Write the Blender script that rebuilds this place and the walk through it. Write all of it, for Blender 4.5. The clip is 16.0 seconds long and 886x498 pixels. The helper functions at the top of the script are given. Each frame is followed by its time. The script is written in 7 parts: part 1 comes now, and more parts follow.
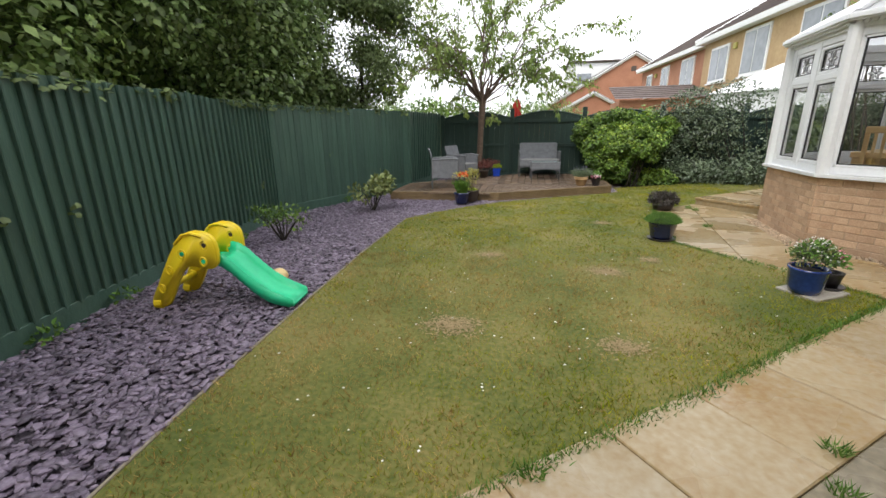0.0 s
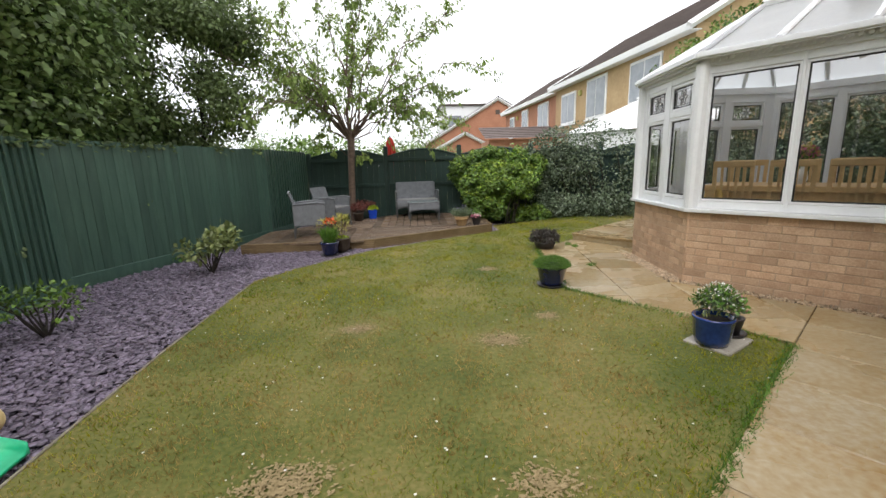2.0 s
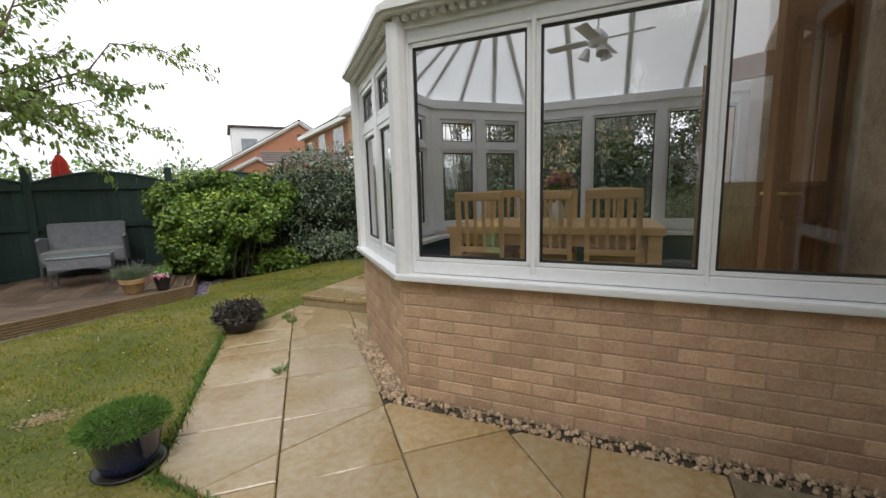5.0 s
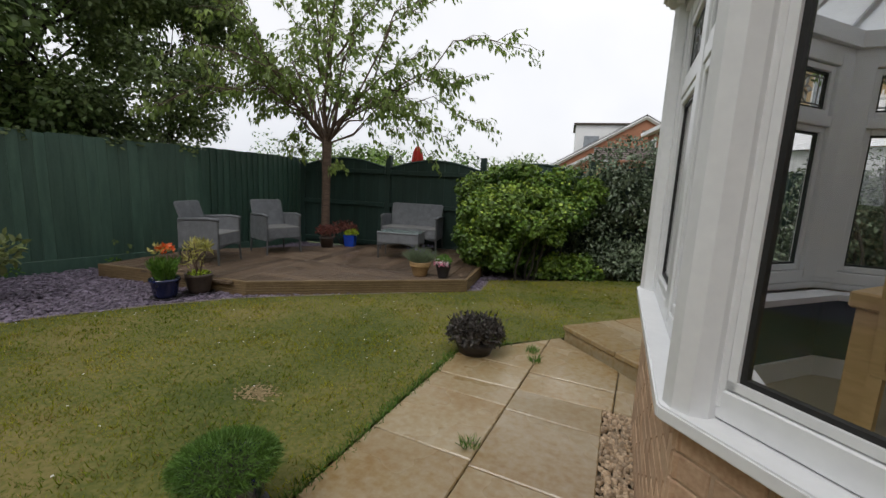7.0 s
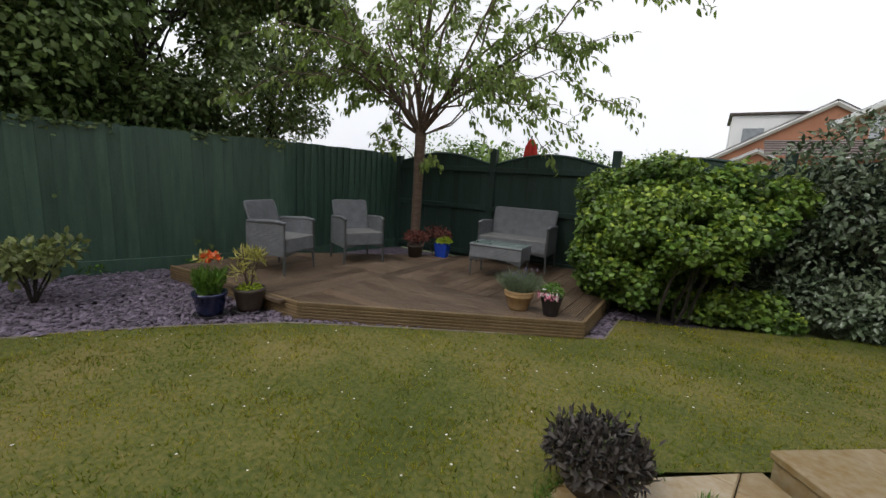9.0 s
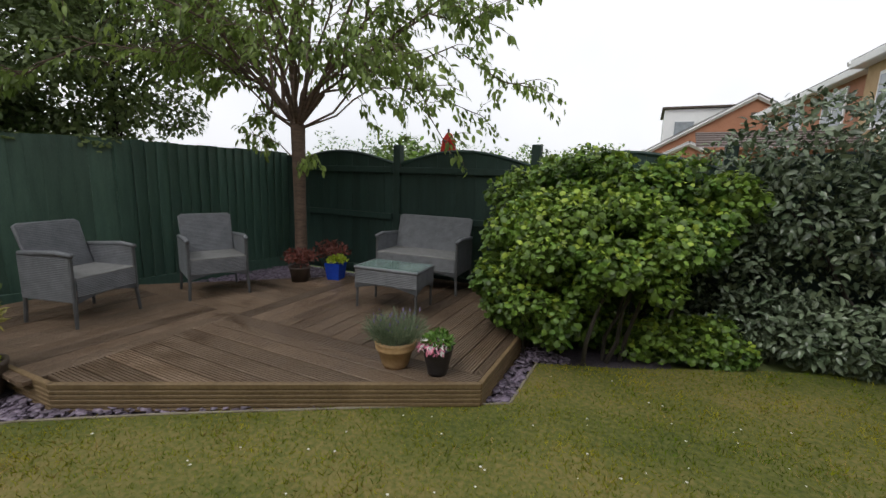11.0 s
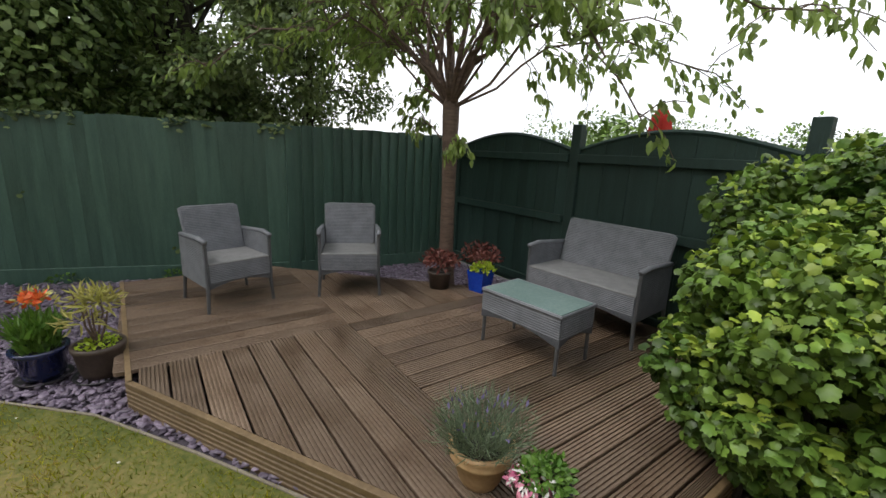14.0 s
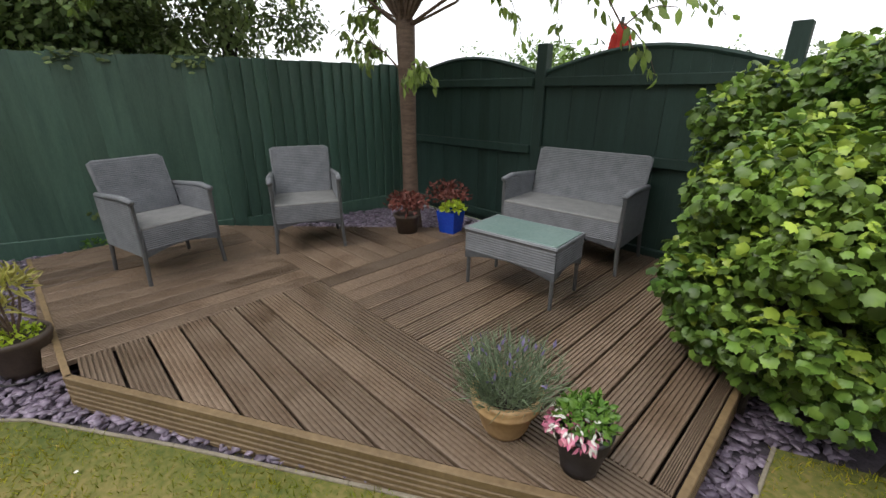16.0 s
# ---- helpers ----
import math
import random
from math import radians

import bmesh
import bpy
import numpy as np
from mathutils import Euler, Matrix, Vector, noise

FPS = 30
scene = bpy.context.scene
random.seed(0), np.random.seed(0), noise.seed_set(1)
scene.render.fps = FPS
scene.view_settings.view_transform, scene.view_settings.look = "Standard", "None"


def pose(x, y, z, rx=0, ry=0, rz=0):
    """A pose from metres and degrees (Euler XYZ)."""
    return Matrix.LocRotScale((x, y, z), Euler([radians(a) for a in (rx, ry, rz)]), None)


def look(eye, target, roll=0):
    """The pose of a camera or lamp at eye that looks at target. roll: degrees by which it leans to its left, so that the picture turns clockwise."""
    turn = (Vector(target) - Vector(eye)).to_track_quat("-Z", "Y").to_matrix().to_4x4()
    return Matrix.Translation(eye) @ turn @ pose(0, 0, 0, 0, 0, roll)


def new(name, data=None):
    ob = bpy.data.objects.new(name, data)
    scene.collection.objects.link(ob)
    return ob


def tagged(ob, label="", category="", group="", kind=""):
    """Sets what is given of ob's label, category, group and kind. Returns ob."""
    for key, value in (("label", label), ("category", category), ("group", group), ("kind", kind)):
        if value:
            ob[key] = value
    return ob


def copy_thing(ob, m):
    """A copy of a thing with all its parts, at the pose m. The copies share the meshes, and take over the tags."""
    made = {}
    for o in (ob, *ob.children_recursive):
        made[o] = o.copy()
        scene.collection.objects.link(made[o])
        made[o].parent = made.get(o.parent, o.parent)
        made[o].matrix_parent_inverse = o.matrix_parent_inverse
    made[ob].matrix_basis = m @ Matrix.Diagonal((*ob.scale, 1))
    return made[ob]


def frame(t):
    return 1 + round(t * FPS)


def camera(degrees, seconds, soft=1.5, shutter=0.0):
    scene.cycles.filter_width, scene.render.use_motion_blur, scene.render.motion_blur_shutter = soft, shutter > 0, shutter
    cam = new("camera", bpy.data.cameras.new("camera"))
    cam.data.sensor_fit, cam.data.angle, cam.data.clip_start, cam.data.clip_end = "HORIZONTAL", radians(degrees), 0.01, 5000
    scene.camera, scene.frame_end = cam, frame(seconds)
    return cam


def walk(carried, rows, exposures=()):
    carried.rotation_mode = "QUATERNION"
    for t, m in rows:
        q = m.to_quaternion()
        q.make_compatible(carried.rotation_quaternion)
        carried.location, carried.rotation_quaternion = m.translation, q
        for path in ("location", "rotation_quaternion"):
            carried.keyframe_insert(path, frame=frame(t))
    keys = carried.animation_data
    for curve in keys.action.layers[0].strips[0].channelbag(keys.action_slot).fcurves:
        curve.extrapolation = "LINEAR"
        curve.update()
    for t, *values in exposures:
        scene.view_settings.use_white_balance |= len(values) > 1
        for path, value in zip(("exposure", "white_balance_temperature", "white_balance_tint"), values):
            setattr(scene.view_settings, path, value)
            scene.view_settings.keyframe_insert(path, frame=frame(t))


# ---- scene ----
cam = camera(94.3, 16.0)
PATH = [
    (0, (0.362, 0.132, 1.269), (-0.041, 2.009, 0.707), -0.8),
    (0.5, (0.309, 0.292, 1.292), (-0.095, 2.182, 0.777), -0.9),
    (1, (0.305, 0.5, 1.277), (-0.001, 2.415, 0.787), -1.1),
    (1.5, (0.372, 0.794, 1.293), (0.269, 2.743, 0.859), -1.3),
    (2, (0.468, 1.099, 1.268), (0.598, 3.055, 0.868), -1.5),
    (2.5, (0.679, 1.407, 1.255), (1.238, 3.292, 0.89), -1.5),
    (3, (1.003, 1.666, 1.29), (1.904, 3.413, 0.923), -1.5),
    (3.2, (1.12, 1.755, 1.283), (2.074, 3.471, 0.904), -1.6),
    (5.3, (2.563, 3.092, 1.258), (3.454, 4.861, 0.983), -1.2),
    (5.5, (2.668, 3.218, 1.253), (3.502, 5.016, 0.981), -0.7),
    (6, (2.854, 3.487, 1.247), (3.298, 5.417, 0.966), 0.2),
    (6.5, (2.935, 3.791, 1.277), (2.926, 5.769, 0.983), 1.2),
    (7, (2.966, 4.08, 1.27), (2.418, 5.978, 0.957), 2.8),
    (7.5, (2.912, 4.338, 1.269), (1.894, 6.029, 0.944), 3.8),
    (8, (2.812, 4.657, 1.3), (1.653, 6.259, 0.997), 4.1),
    (8.5, (2.716, 5.014, 1.307), (1.573, 6.623, 0.983), 3.9),
    (9, (2.642, 5.351, 1.272), (1.593, 7.019, 0.929), 3.3),
    (9.5, (2.607, 5.709, 1.297), (1.718, 7.479, 1.013), 2.5),
    (9.7, (2.635, 5.868, 1.279), (1.814, 7.67, 0.997), 2.1),
    (11.8, (2.736, 7.056, 1.396), (1.742, 8.739, 0.975), 2.0),
    (12, (2.759, 7.185, 1.394), (1.639, 8.785, 0.964), 2.4),
    (12.5, (2.692, 7.365, 1.344), (1.401, 8.832, 0.916), 2.5),
    (13, (2.597, 7.507, 1.363), (1.186, 8.858, 0.932), 2.6),
    (13.5, (2.479, 7.661, 1.385), (0.971, 8.9, 0.948), 2.6),
    (14, (2.371, 7.759, 1.421), (0.795, 8.903, 0.966), 2.6),
    (14.5, (2.211, 7.767, 1.388), (0.687, 8.951, 0.863), 2.3),
    (15, (2.105, 7.73, 1.364), (0.669, 8.997, 0.784), 1.3),
    (15.5, (2.062, 7.723, 1.346), (0.68, 9.021, 0.708), 0.7),
    (16, (2.052, 7.717, 1.328), (0.714, 9.025, 0.621), 0.1),
]
EXPOSURES = [(0.0, 0.45), (2.0, 0.32), (3.2, 0.2), (5.5, -0.12), (6.5, -0.38), (7.5, -0.58), (8.5, -0.48), (9.5, -0.42), (12.0, -0.46), (13.0, -0.24), (14.5, 0.08), (16.0, 0.26)]
walk(cam, [(t, look(eye, target, roll)) for t, eye, target, roll in PATH], EXPOSURES)

# ---- light ----
world = bpy.data.worlds.new("overcast_sky")
scene.world = world
world.use_nodes = True
wn, wl = world.node_tree.nodes, world.node_tree.links
wn.clear()
w_out = wn.new("ShaderNodeOutputWorld")
w_bg = wn.new("ShaderNodeBackground")
w_sky = wn.new("ShaderNodeTexSky")
w_sky.sky_type = "NISHITA"
w_sky.sun_disc = False
w_sky.sun_elevation, w_sky.sun_rotation = radians(52), radians(200)
w_sky.dust_density = 4.0
w_sat = wn.new("ShaderNodeHueSaturation")
w_sat.inputs["Saturation"].default_value = 0.12
w_mix = wn.new("ShaderNodeMixRGB")
w_mix.inputs[0].default_value = 0.75
w_noise = wn.new("ShaderNodeTexNoise")
w_noise.inputs["Scale"].default_value = 1.7
w_noise.inputs["Detail"].default_value = 5
w_ramp = wn.new("ShaderNodeValToRGB")
w_ramp.color_ramp.elements[0].position, w_ramp.color_ramp.elements[0].color = 0.3, (8.2, 8.5, 9.2, 1)
w_ramp.color_ramp.elements[1].position, w_ramp.color_ramp.elements[1].color = 0.7, (10.6, 10.6, 10.8, 1)
w_bg.inputs["Strength"].default_value = 0.168
wl.new(w_sky.outputs[0], w_sat.inputs["Color"])
wl.new(w_sat.outputs[0], w_mix.inputs[1])
wl.new(w_noise.outputs["Fac"], w_ramp.inputs[0])
wl.new(w_ramp.outputs[0], w_mix.inputs[2])
wl.new(w_mix.outputs[0], w_bg.inputs["Color"])
wl.new(w_bg.outputs[0], w_out.inputs[0])
sun = new("sun", bpy.data.lights.new("sun", "SUN"))
sun.data.energy, sun.data.angle, sun.data.color = 1.2, radians(25), (1.0, 0.97, 0.92)
sun.matrix_world = look((-6, -14, 20), (0, 0, 0))


# ---- materials ----
def material(name, c1, c2, rough=0.7, scale=8.0, fine=60.0, bump=0.3, metal=0.0, spread=0.0, island=False,
             rough2=None, stretch=(1, 1, 1), coat=0.0, c3=None, contrast=0.35, trans=0.0, spec=0.5):
    """Two scales of noise between c1 and c2, fine relief, and a spread of brightness from piece to piece."""
    m = bpy.data.materials.new(name)
    m.use_nodes = True
    n, l = m.node_tree.nodes, m.node_tree.links
    b = n["Principled BSDF"]
    tc = n.new("ShaderNodeTexCoord")
    mp = n.new("ShaderNodeMapping")
    mp.inputs["Scale"].default_value = stretch
    l.new(tc.outputs["Object"], mp.inputs[0])
    seed = n.new("ShaderNodeNewGeometry" if island else "ShaderNodeObjectInfo")
    ran = seed.outputs["Random Per Island" if island else "Random"]
    add = n.new("ShaderNodeVectorMath")
    add.operation = "MULTIPLY_ADD"
    comb = n.new("ShaderNodeCombineXYZ")
    for k in range(3):
        l.new(ran, comb.inputs[k])
    l.new(comb.outputs[0], add.inputs[0])
    add.inputs[1].default_value = (17, 31, 23) if spread and not island else (0, 0, 0)
    l.new(mp.outputs[0], add.inputs[2])
    big, small = n.new("ShaderNodeTexNoise"), n.new("ShaderNodeTexNoise")
    for t, sc, d in ((big, scale, 4), (small, fine, 3)):
        t.inputs["Scale"].default_value, t.inputs["Detail"].default_value = sc, d
        l.new(add.outputs[0], t.inputs["Vector"])
    mix = n.new("ShaderNodeMath")
    mix.operation = "MULTIPLY_ADD"
    mix.inputs[1].default_value = 0.45
    l.new(small.outputs["Fac"], mix.inputs[0])
    half = n.new("ShaderNodeMath")
    half.operation = "MULTIPLY"
    half.inputs[1].default_value = 0.55
    l.new(big.outputs["Fac"], half.inputs[0])
    l.new(half.outputs[0], mix.inputs[2])
    ramp = n.new("ShaderNodeValToRGB")
    e = ramp.color_ramp.elements
    e[0].position, e[0].color = 0.5 - contrast / 2, (*c1, 1)
    e[1].position, e[1].color = 0.5 + contrast / 2, (*c2, 1)
    if c3:
        k = ramp.color_ramp.elements.new(0.5)
        k.color = (*c3, 1)
    l.new(mix.outputs[0], ramp.inputs[0])
    col = ramp.outputs[0]
    if spread:
        hs = n.new("ShaderNodeHueSaturation")
        rng = n.new("ShaderNodeMapRange")
        rng.inputs["To Min"].default_value, rng.inputs["To Max"].default_value = 1 - spread, 1 + spread
        l.new(ran, rng.inputs["Value"])
        l.new(rng.outputs[0], hs.inputs["Value"])
        l.new(col, hs.inputs["Color"])
        col = hs.outputs[0]
    l.new(col, b.inputs["Base Color"])
    b.inputs["Roughness"].default_value, b.inputs["Metallic"].default_value = rough, metal
    b.inputs["Coat Weight"].default_value = coat
    b.inputs["Specular IOR Level"].default_value = spec
    if rough2 is not None:
        rr = n.new("ShaderNodeMapRange")
        rr.inputs["From Min"].default_value, rr.inputs["From Max"].default_value = 0.38, 0.62
        rr.inputs["To Min"].default_value, rr.inputs["To Max"].default_value = rough, rough2
        l.new(big.outputs["Fac"], rr.inputs["Value"])
        l.new(rr.outputs[0], b.inputs["Roughness"])
    if bump:
        bp = n.new("ShaderNodeBump")
        bp.inputs["Strength"].default_value, bp.inputs["Distance"].default_value = bump, 0.01
        l.new(mix.outputs[0], bp.inputs["Height"])
        l.new(bp.outputs[0], b.inputs["Normal"])
    if trans:
        tr = n.new("ShaderNodeBsdfTranslucent")
        l.new(col, tr.inputs["Color"])
        ms = n.new("ShaderNodeMixShader")
        ms.inputs[0].default_value = trans
        l.new(b.outputs[0], ms.inputs[1])
        l.new(tr.outputs[0], ms.inputs[2])
        l.new(ms.outputs[0], n["Material Output"].inputs[0])
    return m


def glass_material(name, base=0.10, rough=0.0):
    """Clear thin glass: base is its reflectance seen square on, rising towards grazing views."""
    m = bpy.data.materials.new(name)
    m.use_nodes = True
    n, l = m.node_tree.nodes, m.node_tree.links
    n.remove(n["Principled BSDF"])
    tr, gl, ms, lw = (n.new("ShaderNodeBsdfTransparent"), n.new("ShaderNodeBsdfGlossy"), n.new("ShaderNodeMixShader"), n.new("ShaderNodeLayerWeight"))
    gl.inputs["Roughness"].default_value = rough
    lw.inputs["Blend"].default_value = 0.5
    power, rise = n.new("ShaderNodeMath"), n.new("ShaderNodeMath")
    power.operation, rise.operation = "POWER", "MULTIPLY_ADD"
    power.inputs[1].default_value = 5.0
    rise.inputs[1].default_value, rise.inputs[2].default_value = 1 - base, base
    l.new(lw.outputs["Facing"], power.inputs[0])
    l.new(power.outputs[0], rise.inputs[0])
    l.new(rise.outputs[0], ms.inputs[0])
    l.new(tr.outputs[0], ms.inputs[1])
    l.new(gl.outputs[0], ms.inputs[2])
    l.new(ms.outputs[0], n["Material Output"].inputs[0])
    return m


M = {}
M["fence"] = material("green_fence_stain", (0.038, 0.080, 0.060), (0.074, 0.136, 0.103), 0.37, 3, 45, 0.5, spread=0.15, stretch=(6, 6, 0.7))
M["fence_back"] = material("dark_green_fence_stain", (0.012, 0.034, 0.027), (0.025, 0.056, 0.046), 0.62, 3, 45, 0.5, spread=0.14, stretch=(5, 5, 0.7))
M["lawn"] = material("lawn_soil", (0.06, 0.08, 0.010), (0.20, 0.165, 0.052), 0.9, 1.1, 34, 0.8, c3=(0.12, 0.125, 0.024), contrast=0.22)
M["blade"] = material("green_grass", (0.105, 0.17, 0.004), (0.36, 0.325, 0.022), 0.6, 1.3, 9, 0, spread=0.55, island=True, trans=0.3, contrast=0.24, spec=0.08)
M["straw"] = material("dry_grass", (0.27, 0.185, 0.055), (0.49, 0.345, 0.135), 0.7, 1.2, 9, 0, spread=0.35, island=True, trans=0.25, contrast=0.22, spec=0.2)
M["thatch"] = material("bare_thatch", (0.22, 0.165, 0.075), (0.40, 0.30, 0.16), 0.9, 22, 140, 0.7)
M["brass"] = material("brass", (0.55, 0.40, 0.14), (0.70, 0.52, 0.2), 0.28, 8, 60, 0.05, metal=1.0)
# leaf colour lightened to carry the light on the nearer crowns and undergrowth
M["lit_leaf"] = material("lit_tree_leaves", (0.11, 0.20, 0.055), (0.38, 0.48, 0.16), 0.42, 0.9, 14, 0, spread=0.55, island=True, trans=0.45)
M["field"] = material("far_grass", (0.08, 0.12, 0.03), (0.15, 0.17, 0.06), 0.9, 0.2, 4, 0.2)
M["slate"] = material("plum_slate", (0.105, 0.08, 0.118), (0.25, 0.205, 0.265), 0.42, 14, 70, 0.35, spread=0.45, island=True)
M["slate_piece"] = material("plum_slate_piece", (0.105, 0.08, 0.118), (0.25, 0.205, 0.265), 0.42, 14, 70, 0.35, spread=0.45)
M["slate_dust"] = material("slate_dust", (0.032, 0.027, 0.034), (0.09, 0.074, 0.095), 0.85, 30, 120, 0.8)
M["soil"] = material("dark_soil", (0.025, 0.02, 0.018), (0.06, 0.05, 0.045), 0.95, 10, 60, 0.6)
M["joint"] = material("dark_damp_joint", (0.035, 0.03, 0.02), (0.095, 0.08, 0.05), 0.9, 8, 60, 0.4)
M["gravel"] = material("buff_gravel", (0.28, 0.19, 0.11), (0.52, 0.40, 0.28), 0.7, 20, 80, 0.3, spread=0.4, island=True)
M["timber_edge"] = material("weathered_edging", (0.17, 0.145, 0.105), (0.30, 0.265, 0.20), 0.85, 6, 50, 0.3)
M["brick"] = material("buff_brick", (0.42, 0.265, 0.165), (0.60, 0.42, 0.28), 0.8, 5, 70, 0.3, spread=0.17, contrast=0.28)
M["house_brick"] = material("house_buff_brick", (0.27, 0.205, 0.135), (0.47, 0.37, 0.255), 0.85, 9, 60, 0.6, spread=0.2)
M["mortar"] = material("mortar", (0.40, 0.28, 0.19), (0.52, 0.385, 0.27), 0.9, 12, 90, 0.3)
M["upvc"] = material("white_upvc", (0.76, 0.77, 0.79), (0.84, 0.85, 0.86), 0.28, 2, 30, 0.02)
M["gasket"] = material("black_gasket", (0.012, 0.012, 0.013), (0.02, 0.02, 0.02), 0.5, 10, 40, 0.0)
M["glass"] = glass_material("window_glass", 0.12)
M["lead"] = material("lead_came", (0.25, 0.25, 0.26), (0.4, 0.4, 0.41), 0.4, 10, 50, 0.1, metal=0.7)
M["single_glass"] = glass_material("single_window_glass", 0.05)
M["poly"] = material("polycarbonate", (0.72, 0.74, 0.76), (0.80, 0.82, 0.83), 0.25, 3, 40, 0.0, trans=0.55)
M["teal"] = material("teal_painted_plaster", (0.015, 0.055, 0.07), (0.022, 0.07, 0.085), 0.7, 4, 50, 0.05)
M["sage"] = material("sage_painted_plaster", (0.60, 0.61, 0.46), (0.68, 0.68, 0.54), 0.8, 3, 40, 0.05)
M["plaster"] = material("cream_plaster", (0.60, 0.55, 0.46), (0.68, 0.63, 0.54), 0.8, 3, 40, 0.05)
M["floor_tile"] = material("beige_floor", (0.34, 0.29, 0.22), (0.42, 0.37, 0.29), 0.4, 4, 40, 0.05)
M["oak"] = material("light_oak", (0.52, 0.34, 0.14), (0.70, 0.48, 0.24), 0.45, 5, 50, 0.1, stretch=(1, 1, 8), spread=0.08)
M["brown_wood"] = material("brown_door_wood", (0.20, 0.09, 0.03), (0.34, 0.17, 0.07), 0.4, 5, 50, 0.1, stretch=(8, 8, 1))
M["wicker"] = material("grey_wicker", (0.112, 0.119, 0.132), (0.195, 0.204, 0.22), 0.55, 12, 110, 0.5, spread=0.06)
M["wicker_leg"] = material("grey_metal_leg", (0.10, 0.105, 0.11), (0.15, 0.155, 0.16), 0.4, 12, 60, 0.1, metal=0.4)
M["cushion"] = material("grey_seat_weave", (0.15, 0.15, 0.152), (0.225, 0.222, 0.218), 0.7, 12, 160, 0.5)
M["frost"] = material("frosted_green_glass", (0.16, 0.24, 0.22), (0.24, 0.32, 0.30), 0.12, 3, 60, 0.05, coat=0.6)
M["deck"] = material("weathered_deck_timber", (0.098, 0.062, 0.040), (0.225, 0.163, 0.112), 0.33, 3.5, 50, 0.4, spread=0.3, rough2=0.68, contrast=0.42)
M["fascia"] = material("brown_deck_fascia", (0.13, 0.085, 0.04), (0.24, 0.165, 0.085), 0.6, 4, 50, 0.4, spread=0.1)
M["bark"] = material("cherry_bark", (0.075, 0.048, 0.034), (0.19, 0.13, 0.095), 0.75, 5, 40, 0.8, stretch=(2, 2, 9))
M["dark_bark"] = material("dark_bark", (0.02, 0.017, 0.013), (0.06, 0.05, 0.04), 0.85, 6, 40, 0.6, stretch=(4, 4, 1))
M["cherry_leaf"] = material("cherry_leaves", (0.12, 0.20, 0.035), (0.30, 0.39, 0.10), 0.42, 1.5, 20, 0, spread=0.4, island=True, trans=0.45)
M["dark_leaf"] = material("dark_tree_leaves", (0.085, 0.15, 0.05), (0.29, 0.38, 0.13), 0.45, 0.9, 14, 0, spread=0.55, island=True, trans=0.42)
M["feather_leaf"] = material("feathery_leaves", (0.08, 0.125, 0.04), (0.21, 0.27, 0.10), 0.5, 2, 14, 0, spread=0.4, island=True, trans=0.35)
M["laurel_leaf"] = material("laurel_leaves", (0.055, 0.09, 0.048), (0.20, 0.245, 0.155), 0.22, 3, 20, 0, spread=0.55, island=True, trans=0.12)
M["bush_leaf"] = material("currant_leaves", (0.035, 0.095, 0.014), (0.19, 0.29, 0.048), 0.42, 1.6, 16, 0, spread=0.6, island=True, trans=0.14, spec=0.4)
M["young_lit_leaf"] = material("young_lit_currant_leaves", (0.16, 0.265, 0.024), (0.39, 0.48, 0.075), 0.42, 3, 20, 0, spread=0.4, island=True, trans=0.18, spec=0.4)
M["shrub_leaf"] = material("variegated_leaves", (0.10, 0.16, 0.035), (0.33, 0.35, 0.14), 0.45, 14, 40, 0, spread=0.4, island=True, trans=0.2)
M["moss_leaf"] = material("green_mound", (0.06, 0.14, 0.015), (0.14, 0.26, 0.04), 0.6, 10, 50, 0, spread=0.35, island=True, trans=0.15)
M["heather"] = material("dark_heather", (0.022, 0.02, 0.018), (0.10, 0.085, 0.075), 0.6, 14, 60, 0, spread=0.55, island=True)
M["lavender"] = material("lavender_leaves", (0.085, 0.125, 0.062), (0.20, 0.25, 0.155), 0.7, 10, 50, 0, spread=0.35, island=True, trans=0.1)
M["lavender_flower"] = material("lavender_flowers", (0.12, 0.10, 0.20), (0.20, 0.17, 0.30), 0.8, 10, 50, 0, spread=0.3, island=True)
M["green_leaf"] = material("fresh_green_leaves", (0.06, 0.16, 0.02), (0.17, 0.30, 0.05), 0.45, 8, 30, 0, spread=0.35, island=True, trans=0.25)
M["yellow_leaf"] = material("yellow_leaves", (0.35, 0.36, 0.07), (0.62, 0.56, 0.20), 0.5, 8, 30, 0, spread=0.3, island=True, trans=0.25)
M["lime_leaf"] = material("lime_leaves", (0.28, 0.42, 0.02), (0.48, 0.58, 0.05), 0.5, 8, 30, 0, spread=0.25, island=True, trans=0.25)
M["red_leaf"] = material("bronze_leaves", (0.10, 0.022, 0.018), (0.22, 0.07, 0.05), 0.55, 8, 30, 0, spread=0.4, island=True, trans=0.15)
M["pink_petal"] = material("pink_petals", (0.62, 0.10, 0.25), (0.85, 0.42, 0.52), 0.5, 20, 40, 0, spread=0.25, island=True, trans=0.2)
M["white_petal"] = material("white_petals", (0.72, 0.70, 0.66), (0.85, 0.84, 0.80), 0.6, 20, 40, 0, spread=0.1, island=True, trans=0.2)
M["red_petal"] = material("orange_red_petals", (0.62, 0.06, 0.02), (0.85, 0.22, 0.04), 0.5, 20, 40, 0, spread=0.25, island=True, trans=0.2)
M["magenta_petal"] = material("magenta_petals", (0.42, 0.012, 0.09), (0.62, 0.04, 0.18), 0.5, 20, 40, 0, spread=0.25, island=True, trans=0.15)
M["blue_glaze"] = material("blue_glazed_pot", (0.010, 0.028, 0.13), (0.02, 0.055, 0.24), 0.14, 6, 40, 0.05, coat=0.5)
